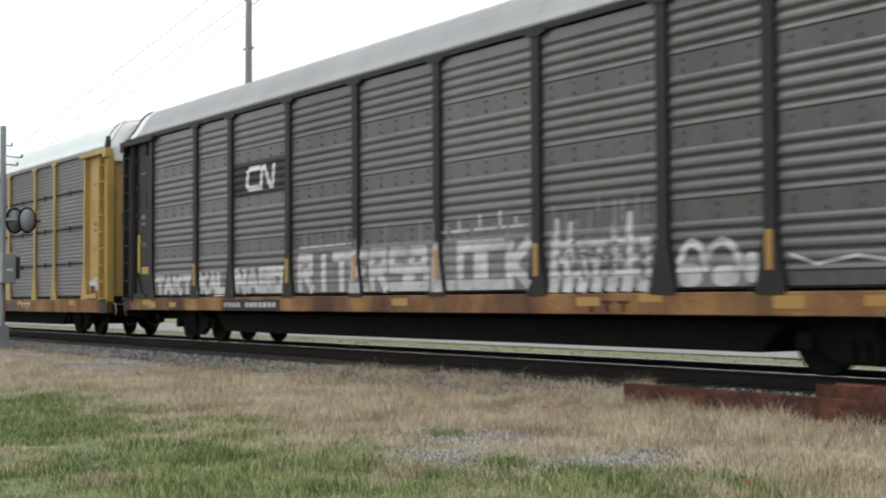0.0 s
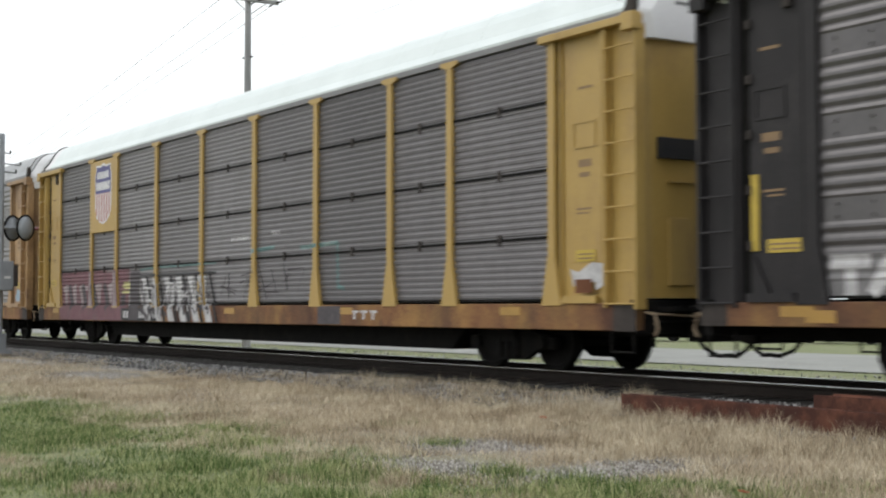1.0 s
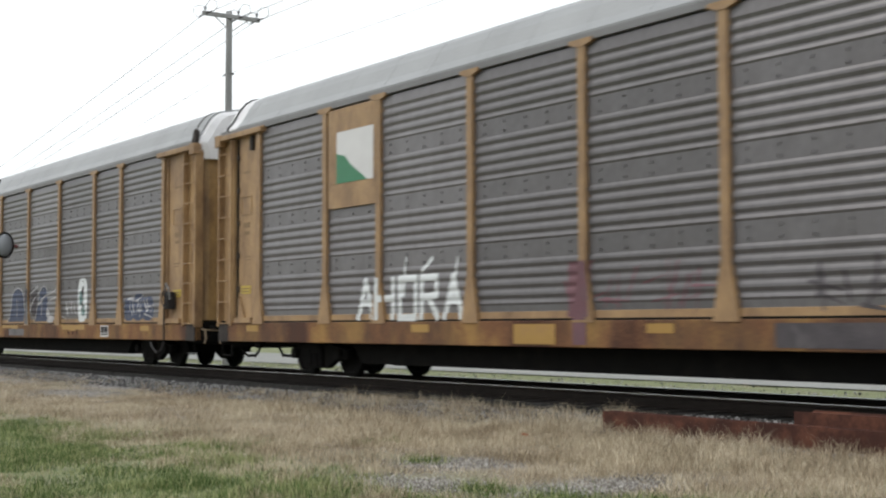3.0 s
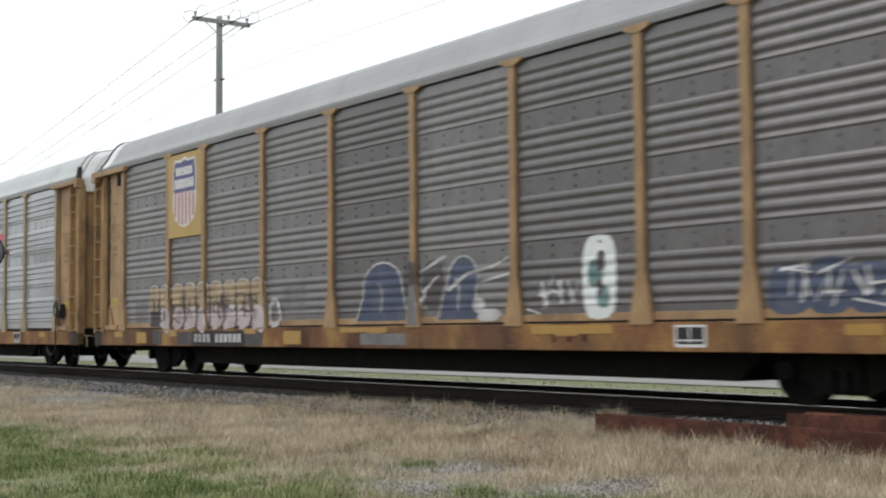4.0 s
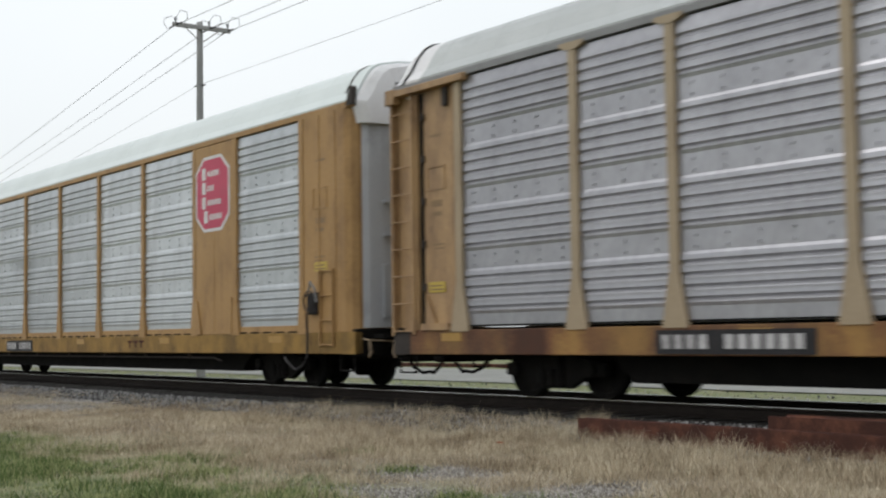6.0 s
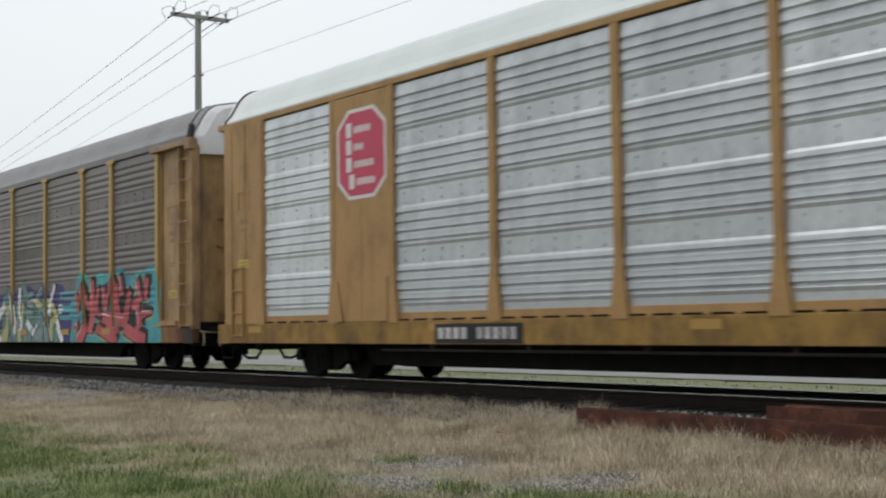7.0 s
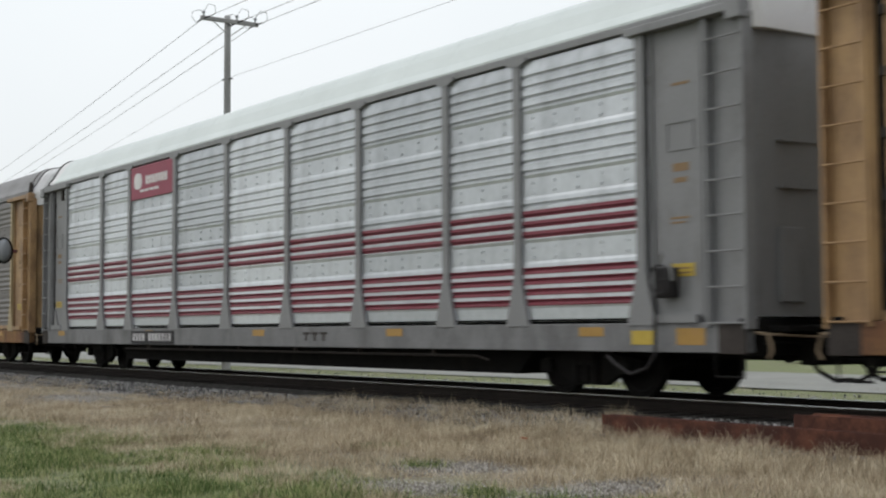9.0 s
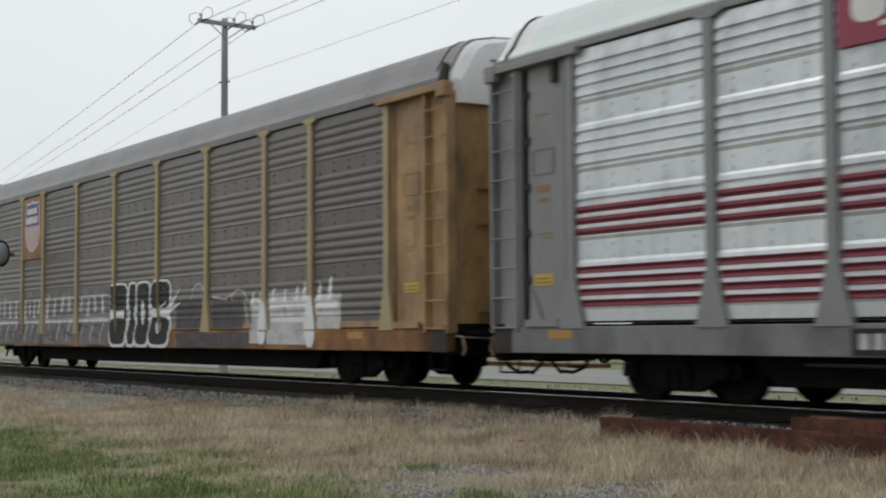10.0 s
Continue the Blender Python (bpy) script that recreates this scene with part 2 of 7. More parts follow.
    "p_sky": material("light_blue_paint", [(0.22, 0.30, 0.38), (0.28, 0.37, 0.45)], 0.7, 0, 2, 40, 0.03),
    "l_blue": material("shield_blue", [(0.035, 0.03, 0.13), (0.055, 0.05, 0.18)], 0.5, 0, 2, 40, 0.02),
    "l_red": material("emblem_red", [(0.36, 0.018, 0.06), (0.45, 0.032, 0.085)], 0.5, 0, 2, 40, 0.02, dirt=((0.22, 0.04, 0.06), 0.3)),
    "l_stripe": material("faded_red_stripe", [(0.28, 0.10, 0.09), (0.36, 0.14, 0.13)], 0.5, 0, 2, 40, 0.02),
    "l_white": material("emblem_white", [(0.50, 0.49, 0.49), (0.60, 0.59, 0.59)], 0.5, 0, 2, 40, 0.02),
    "l_green": material("emblem_green", [(0.02, 0.13, 0.06), (0.03, 0.19, 0.09)], 0.5, 0, 2, 40, 0.02),
    "wire": material("wire_insulation", [(0.05, 0.05, 0.05), (0.09, 0.09, 0.09)], 0.6, 0.2, 2, 30, 0),
}
for key, m in M.items():          # dull old paint hardly shines
    if key.startswith("galv"):      # zinc keeps some sheen
        m.node_tree.nodes["Principled BSDF"].inputs["Specular IOR Level"].default_value = 0.65
    if key.startswith(("p_", "sill", "black", "rust", "kcs")):
        m.node_tree.nodes["Principled BSDF"].inputs["Specular IOR Level"].default_value = 0.2


# ---------------------------------------------------------------- mesh tools
def mesh_of(name, bm, mat, smooth=False):
    me = bpy.data.meshes.new(name)
    bm.normal_update()
    bm.to_mesh(me)
    bm.free()
    me.materials.append(mat)
    if smooth:
        me.polygons.foreach_set("use_smooth", [True] * len(me.polygons))
    return me


def part(name, bm, mat, parent, label="", smooth=False):
    """Links a bmesh, or a mesh that is shared, as one part under parent."""
    ob = new(name, mesh_of(name, bm, mat, smooth) if isinstance(bm, bmesh.types.BMesh) else bm)
    ob.parent = parent
    return tagged(ob, label)


def box(bm, x0, x1, y0, y1, z0, z1, bevel=0.0):
    v = [bm.verts.new(c) for c in ((x0, y0, z0), (x1, y0, z0), (x1, y1, z0), (x0, y1, z0), (x0, y0, z1), (x1, y0, z1), (x1, y1, z1), (x0, y1, z1))]
    f = [bm.faces.new([v[i] for i in q]) for q in ((3, 2, 1, 0), (4, 5, 6, 7), (0, 1, 5, 4), (1, 2, 6, 5), (2, 3, 7, 6), (3, 0, 4, 7))]
    if bevel:
        bmesh.ops.bevel(bm, geom=list({e for q in f for e in q.edges}), offset=bevel, segments=2, affect="EDGES", profile=0.5)
    return v


def boxed(x0, x1, y0, y1, z0, z1, bevel=0.0):
    bm = bmesh.new()
    box(bm, x0, x1, y0, y1, z0, z1, bevel)
    return bm


def prism(bm, outline, axis, a, b):
    """Pulls a closed outline of pairs along an axis from a to b."""
    def put(u, v, w):
        return {"x": (w, u, v), "y": (u, w, v), "z": (u, v, w)}[axis]
    lo, hi = [bm.verts.new(put(u, v, a)) for u, v in outline], [bm.verts.new(put(u, v, b)) for u, v in outline]
    n = len(outline)
    for i in range(n):
        bm.faces.new((lo[i], lo[(i + 1) % n], hi[(i + 1) % n], hi[i]))
    bm.faces.new(lo[::-1])
    bm.faces.new(hi)
    bmesh.ops.recalc_face_normals(bm, faces=bm.faces)


def tube(bm, pts, r, sides=8):
    """A round bar along a line of points."""
    rings = []
    for i, p in enumerate(pts):
        d = (Vector(pts[min(i + 1, len(pts) - 1)]) - Vector(pts[max(i - 1, 0)])).normalized()
        u = d.orthogonal().normalized() if i == 0 else (rings[-1][1] - d * rings[-1][1].dot(d)).normalized()
        w = d.cross(u)
        rings.append(([bm.verts.new(Vector(p) + (u * math.cos(k * math.tau / sides) + w * math.sin(k * math.tau / sides)) * r) for k in range(sides)], u))
    for (a, _), (b, _) in zip(rings, rings[1:]):
        for k in range(sides):
            bm.faces.new((a[k], a[(k + 1) % sides], b[(k + 1) % sides], b[k]))
    bm.faces.new(rings[0][0][::-1])
    bm.faces.new(rings[-1][0])


def disc(bm, x, z, y0, y1, r, sides=32, inner=0.0):
    """A wheel-like disc that turns about y."""
    prism(bm, [(x + r * math.cos(k * math.tau / sides), z + r * math.sin(k * math.tau / sides)) for k in range(sides)], "y", y0, y1)


def thing(name, x, y, z, label, category, group="", rz=0.0):
    ob = new(name)
    ob.empty_display_size = 0.3
    ob.matrix_world = pose(x, y, z, 0, 0, rz)
    return tagged(ob, label, category, group)

# ---------------------------------------------------------------- plan
RAIL_Y = 13.365                 # the near rail
TRACK_Y = RAIL_Y + 0.735        # middle of the track; the rail tops are at z = 0
PITCH = 28.305                  # from car to car, coupled
POSTS = (-11.65, -8.88, -6.95, -4.15, -1.38, 1.40, 4.17, 6.97, 8.90, 11.65)


def ground_height(y):
    """Lie of the land across the track: ballast bed, shoulder, verge, and the far side."""
    d = abs(y - TRACK_Y)
    if d < 2.5:
        return -0.42
    if y < TRACK_Y:
        return -0.42 - min(d - 2.5, 12.0) * 0.016
    return -0.42 - min(d - 2.5, 6.0) * 0.008


# ---------------------------------------------------------------- ground
def sheet(name, xs, ys, mat, lift=0.0, rough=0.0, seed=0.0):
    """A sheet of land over the grid xs, ys, following ground_height()."""
    verts, faces = [], []
    for y in ys:
        for x in xs:
            dz = rough * (noise.noise(Vector((x * 0.7, y * 0.7, seed))) + 0.5 * noise.noise(Vector((x * 2.3, y * 2.3, seed + 4)))) if rough else 0
            verts.append((x, y, ground_height(y) + lift + dz))
    w = len(xs)
    for j in range(len(ys) - 1):
        for i in range(w - 1):
            faces.append((j * w + i, j * w + i + 1, (j + 1) * w + i + 1, (j + 1) * w + i))
    me = bpy.data.meshes.new(name)
    me.from_pydata(verts, [], faces)
    me.materials.append(mat)
    me.polygons.foreach_set("use_smooth", [True] * len(me.polygons))
    return new(name, me)


def steps(stops):
    out = []
    for (a, b, n) in stops:
        out += [a + (b - a) * i / n for i in range(n)]
    return out + [stops[-1][1]]


def ground_material():
    """Soil, thatch, green turf and gravel patches, mixed by noise over the plan."""
    m = bpy.data.materials.new("grassy_ground")
    m.use_nodes = True
    n, l = m.node_tree.nodes, m.node_tree.links
    b = n["Principled BSDF"]
    b.inputs["Roughness"].default_value = 0.95
    geo = n.new("ShaderNodeNewGeometry")
    fine = n.new("ShaderNodeTexNoise")
    fine.inputs["Scale"].default_value, fine.inputs["Detail"].default_value = 28, 8
    mid = n.new("ShaderNodeTexNoise")
    mid.inputs["Scale"].default_value, mid.inputs["Detail"].default_value = 0.9, 6
    for t in (fine, mid):
        l.new(geo.outputs["Position"], t.inputs["Vector"])
    dry = n.new("ShaderNodeValToRGB")
    dry.color_ramp.elements[0].color, dry.color_ramp.elements[1].color = (0.11, 0.09, 0.066, 1), (0.28, 0.235, 0.175, 1)
    dry.color_ramp.elements[0].position, dry.color_ramp.elements[1].position = 0.3, 0.7
    green = n.new("ShaderNodeValToRGB")
    green.color_ramp.elements[0].color, green.color_ramp.elements[1].color = (0.05, 0.062, 0.022, 1), (0.19, 0.21, 0.085, 1)
    green.color_ramp.elements[0].position, green.color_ramp.elements[1].position = 0.3, 0.7
    l.new(fine.outputs[0], dry.inputs[0])
    l.new(fine.outputs[0], green.inputs[0])
    sep = n.new("ShaderNodeSeparateXYZ")
    l.new(geo.outputs["Position"], sep.inputs[0])
    near = n.new("ShaderNodeMapRange")
    near.inputs["From Min"].default_value, near.inputs["From Max"].default_value = 8.3, 5.8
    l.new(sep.outputs["Y"], near.inputs["Value"])
    far = n.new("ShaderNodeMapRange")
    far.inputs["From Min"].default_value, far.inputs["From Max"].default_value = 16.0, 18.0
    l.new(sep.outputs["Y"], far.inputs["Value"])
    both = n.new("ShaderNodeMath")
    both.operation = "MAXIMUM"
    l.new(near.outputs[0], both.inputs[0])
    l.new(far.outputs[0], both.inputs[1])
    lump = n.new("ShaderNodeMath")
    lump.operation = "MULTIPLY_ADD"
    lump.inputs[1].default_value, lump.inputs[2].default_value = 2.4, -1.2
    l.new(mid.outputs[0], lump.inputs[0])
    s = n.new("ShaderNodeMath")
    s.use_clamp = True
    l.new(both.outputs[0], s.inputs[0])
    l.new(lump.outputs[0], s.inputs[1])
    mix = n.new("ShaderNodeMix")
    mix.data_type = "RGBA"
    l.new(s.outputs[0], mix.inputs[0])
    l.new(dry.outputs[0], mix.inputs[6])
    l.new(green.outputs[0], mix.inputs[7])
    l.new(mix.outputs[2], b.inputs["Base Color"])
    bp = n.new("ShaderNodeBump")
    bp.inputs["Strength"].default_value, bp.inputs["Distance"].default_value = 0.6, 0.03
    l.new(fine.outputs[0], bp.inputs["Height"])
    l.new(bp.outputs[0], b.inputs["Normal"])
    return m


GX = steps([(-3000, -120, 16), (-120, -50, 35), (-50, 0, 200), (0, 60, 30), (60, 3000, 16)])
GY = steps([(-3000, -40, 12), (-40, 2, 20), (2, 12, 50), (12, 17, 50), (17, 40, 30), (40, 3000, 16)])
tagged(sheet("ground", GX, GY, ground_material(), rough=0.03), "grassy verge with dry tan and green patches", "ground", kind="structure")
M["road"] = material("pale_worn_asphalt", [(0.165, 0.165, 0.152), (0.245, 0.244, 0.228)], 0.85, 0, 0.6, 40, 0.2, dirt=((0.17, 0.17, 0.155), 0.3, 0.5))
tagged(sheet("road", steps([(-600, 600, 60)]), [24.4, 27, 30, 33.6], M["road"], 0.03), "pale worn asphalt road beside the railway", "road", kind="structure")

# ---------------------------------------------------------------- track
BED_X = (-68.0, -2.0)
# bed in the near-black colour that carries the train's shade
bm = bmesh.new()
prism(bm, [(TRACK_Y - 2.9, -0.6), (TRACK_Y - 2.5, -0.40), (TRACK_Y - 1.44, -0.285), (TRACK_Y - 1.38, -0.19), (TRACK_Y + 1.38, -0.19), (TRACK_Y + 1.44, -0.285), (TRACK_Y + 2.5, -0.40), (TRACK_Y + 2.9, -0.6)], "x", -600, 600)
tagged(new("ballast_bed", mesh_of("ballast_bed", bm, M["bed"])), "crushed stone bed under the rails, oil and shade in its dark colour", "ballast", kind="structure")


def rail_line(name, y):
    rail = thing(name, 0, y, 0, "dark rusty steel rail with a worn bright top", "rail", "rails of the track")
    prof = [(-0.07, -0.18), (0.07, -0.18), (0.07, -0.165), (0.012, -0.145), (0.012, -0.05), (0.036, -0.038), (0.036, -0.008), (0.028, -0.004),
            (-0.028, -0.004), (-0.036, -0.008), (-0.036, -0.038), (-0.012, -0.05), (-0.012, -0.145), (-0.07, -0.165)]
    b1 = bmesh.new()
    prism(b1, prof, "x", -600, 600)
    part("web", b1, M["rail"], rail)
    part("running_surface", boxed(-600, 600, -0.034, 0.034, -0.010, 0.0), M["rail_head"], rail, "bright worn running surface")
    return rail


rail_line("rail", RAIL_Y)
rail_line("rail", RAIL_Y + 1.505)

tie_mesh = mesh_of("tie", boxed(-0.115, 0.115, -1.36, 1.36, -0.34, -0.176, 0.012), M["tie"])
x = BED_X[0]
while x < BED_X[1]:
    tie = new("railroad_tie", tie_mesh)
    tie.matrix_world = pose(x + random.uniform(-0.03, 0.03), TRACK_Y + random.uniform(-0.05, 0.05), 0, 0, 0, random.uniform(-1, 1))
    tagged(tie, "dark creosoted timber tie bedded in ballast", "railroad tie", "ties of the track")
    x += 0.52


# ---------------------------------------------------------------- autorack cars
def side_profile(kind):
    """Outline z, depth of a corrugated side sheet from bottom to top; depth 0 is the outer crest."""
    z0, z1 = 1.09, 5.04
    out = [(z0, 0.02)]
    if kind == "ribs":
        for lo, hi in ((1.10, 2.035), (2.065, 3.055), (3.085, 4.085), (4.115, 5.02)):
            n = 9
            step = (hi - lo) / n
            out.append((lo - 0.002, 0.07 if lo > 1.2 else 0.02))
            for k in range(n):
                z = lo + k * step
                out += [(z, 0.02), (z + step * 0.30, 0.022), (z + step * 0.48, 0.002), (z + step * 0.62, 0.006), (z + step * 0.78, 0.0), (z + step * 0.98, 0.018)]
            out.append((hi + 0.001, 0.07 if hi < 4.9 else 0.02))
    else:
        for k in range(4):
            for j in range(4):
                c = 1.38 + k * 0.982 + j * 0.158
                if j == 0:
                    out.append((c - 0.09, 0.016))
                if kind == "narrow":
                    out += [(c - 0.035, 0.002), (c - 0.022, 0.012), (c - 0.006, 0.032), (c + 0.008, 0.032), (c + 0.024, 0.012), (c + 0.038, 0.0), (c + 0.085, 0.003)]
                else:
                    out += [(c - 0.058, 0.004), (c - 0.034, 0.011), (c - 0.010, 0.020), (c + 0.014, 0.020), (c + 0.040, 0.010), (c + 0.066, 0.002)]
            if k < 3:
                out += [(c + 0.10, 0.004), (c + 0.14, 0.018)]
    return out + [(z1, 0.02)]


def depth_at(profile, z):
    for (a, d), (b, e) in zip(profile, profile[1:]):
        if a <= z <= b:
            return d + (e - d) * (z - a) / max(b - a, 1e-6)
    return 0.0


def sheet_panel(width, profile, seams=()):
    """A corrugated sheet of that width whose crests lie at y = 0, with its folded rim."""
    bm = bmesh.new()
    rows = []
    for z, d in profile:
        rows.append([bm.verts.new((sx * width / 2, d, z)) for sx in (-1, 1)])
    for a, b in zip(rows, rows[1:]):
        bm.faces.new((a[0], a[1], b[1], b[0]))
    back = [bm.verts.new((sx * width / 2, 0.075, z)) for z in (profile[0][0], profile[-1][0]) for sx in (-1, 1)]
    bm.faces.new((rows[0][1], rows[0][0], back[0], back[1]))
    bm.faces.new((rows[-1][0], rows[-1][1], back[3], back[2]))
    bm.faces.new([r[0] for r in rows[::-1]] + [back[0], back[2]])
    bm.faces.new([r[1] for r in rows] + [back[3], back[1]])
    bm.faces.new((back[0], back[1], back[3], back[2]))
    bmesh.ops.recalc_face_normals(bm, faces=bm.faces)
    return bm


def dimples(bm, width, profile):
    """Bolt heads in the flat bands of a sheet."""
    for k in range(3):
        for zz in (2.05 + k * 0.982, 2.20 + k * 0.982):
            n = max(2, round(width / 0.56))
            for i in range(n):
                x = -width / 2 + width * (i + 0.5) / n
                box(bm, x - 0.016, x + 0.016, -0.004, 0.03, zz - 0.02, zz + 0.02)


def post_mesh(mat, w, foot, head):
    """An upright of the rack: a hat-shaped bar with a flared foot and a wider head."""
    bm = bmesh.new()
    prism(bm, [(-w / 2, 1.06), (w / 2, 1.06), (w / 2, 5.06), (-w / 2, 5.06)], "y", -0.045, 0.04)
    if foot:
        prism(bm, [(-w / 2 - foot, 1.02), (w / 2 + foot, 1.02), (w / 2 + 0.005, 1.75), (-w / 2 - 0.005, 1.75)], "y", -0.052, 0.02)
    if head:
        prism(bm, [(-w / 2 - 0.005, 4.99), (w / 2 + 0.005, 4.99), (w / 2 + head, 5.045), (w / 2 + head, 5.105), (-w / 2 - head, 5.105), (-w / 2 - head, 5.045)], "y", -0.056, 0.02)
    return mesh_of("post", bm, mat)


ROOF = [(-1.53, 5.16), (-1.53, 5.21), (-1.40, 5.36), (-1.24, 5.63), (-1.11, 5.79), (-0.95, 5.89), (-0.5, 5.98), (0, 6.01)]
ROOF = ROOF + [(-y, z) for y, z in ROOF[-2::-1]]


def build_roof(car, mat, x1, cap_mat):
    """Arched roof of overlapping sheets with raised seams; white hoods close it over the end doors."""
    under = [(y * 0.96, z - 0.06) for y, z in ROOF[::-1]]
    for name, a, b, m in (("roof", -x1 + 0.42, x1 - 0.02, mat), ("roof_end_sheet", x1 - 0.015, x1 + 0.36, mat), ("roof_end_sheet", -x1 - 0.01, -x1 + 0.415, cap_mat)):
        bm = bmesh.new()
        prism(bm, ROOF + under, "x", a, b)
        part(name, bm, m, car)
    seam = bmesh.new()
    rise = [(y * 1.001, z + 0.004) for y, z in ROOF[1:-1]]
    prism(seam, rise + [(y * 0.99, z - 0.03) for y, z in rise[::-1]], "x", -0.02, 0.02)
    me = mesh_of("roof_seam", seam, mat)
    for i in range(-9, 10):
        s = part("roof_seam", me, mat, car)
        s.location.x = i * x1 / 9.6
    lap = bmesh.new()
    tube(lap, [(x1 - 0.02, y * 1.006, z + 0.006) for y, z in ROOF[2:]], 0.013, 5)
    part("roof_lap", lap, M["sill_dark"], car, "dark lap before the last roof sheet")
    rim = bmesh.new()
    tube(rim, [(-x1 - 0.03, y * 1.008, z + 0.008) for y, z in ROOF], 0.024, 6)
    part("roof_rim", rim, M["under"], car, "dark rim along the roof end")
    gusset = bmesh.new()
    prism(gusset, [(x1 + 0.20, 5.10), (x1 + 0.42, 5.08), (x1 + 0.44, 5.40), (x1 + 0.36, 5.44)], "y", -1.56, -1.46)
    part("eave_gusset", gusset, M["sill_dark"], car, "soot-black gusset under the eave")
    for sx in (-1, 1):
        back = x1 + 0.34 if sx > 0 else x1 - 0.02
        cap = bmesh.new()
        outline = [(y * 0.985, z - 0.03) for y, z in ROOF] + [(1.40, 4.77), (-1.40, 4.77)]
        ring = [outline, [(y * 0.965, 4.77 + (z - 4.77) * 0.985) for y, z in outline], [(y * 0.86, 4.77 + (z - 4.77) * 0.93) for y, z in outline]]
        cols = [[cap.verts.new((sx * x, y, z)) for y, z in r] for x, r in zip((back, x1 + 0.44, x1 + 0.53), ring)]
        n = len(cols[0])
        for a, b in zip(cols, cols[1:]):
            for k in range(n):
                cap.faces.new((a[k], a[(k + 1) % n], b[(k + 1) % n], b[k]))
        cap.faces.new(cols[-1])
        bmesh.ops.recalc_face_normals(cap, faces=cap.faces)
        tip = part("roof_end", cap, cap_mat, car, "white painted hood over the end doors")
        for y0, y1, z in ((-0.85, -0.45, 5.28), (-0.38, 0.1, 5.28), (-0.7, -0.2, 5.50)):
            part("stencil_bar", boxed(min(sx * (x1 + 0.525), sx * (x1 + 0.536)), max(sx * (x1 + 0.525), sx * (x1 + 0.536)), y0, y1, z, z + 0.05), M["roof_dark"], tip)


def end_door(car, mat, sx, x1):
    """The bowed clamshell doors that close an end of the rack, with frames and a low hatch."""
    bm = bmesh.new()
    n = 12
    lo, hi, lo2, hi2 = [], [], [], []
    for k in range(n + 1):
        y = -1.42 + 2.84 * k / n
        bow = 0.24 * (1 - (y / 1.42) ** 2) ** 0.6 if abs(y) < 1.42 else 0
        for lst, z, dx in ((lo, 1.12, 0), (hi, 4.79, 0), (lo2, 1.12, -0.1), (hi2, 4.79, -0.1)):
            lst.append(bm.verts.new((sx * (x1 + 0.26 + bow + dx), y, z)))
    for k in range(n):
        bm.faces.new((lo[k], lo[k + 1], hi[k + 1], hi[k]))
        bm.faces.new((lo2[k + 1], lo2[k], hi2[k], hi2[k + 1]))
        bm.faces.new((hi[k], hi[k + 1], hi2[k + 1], hi2[k]))
    bmesh.ops.recalc_face_normals(bm, faces=bm.faces)
    door = part("end_door", bm, mat, car, smooth=False)
    for y in (-0.75, 0.75):
        bm = bmesh.new()
        xx = x1 + 0.47
        box(bm, min(sx * xx, sx * (xx + 0.035)), max(sx * xx, sx * (xx + 0.035)), y - 0.22, y + 0.22, 1.3, 2.25, 0.01)
        part("hatch", bm, mat, door)
    for z in (3.35, 2.75):
        xx = x1 + 0.44
        part("door_seam", boxed(min(sx * xx, sx * (xx + 0.07)), max(sx * xx, sx * (xx + 0.07)), -0.95, 0.95, z, z + 0.03), mat, door)


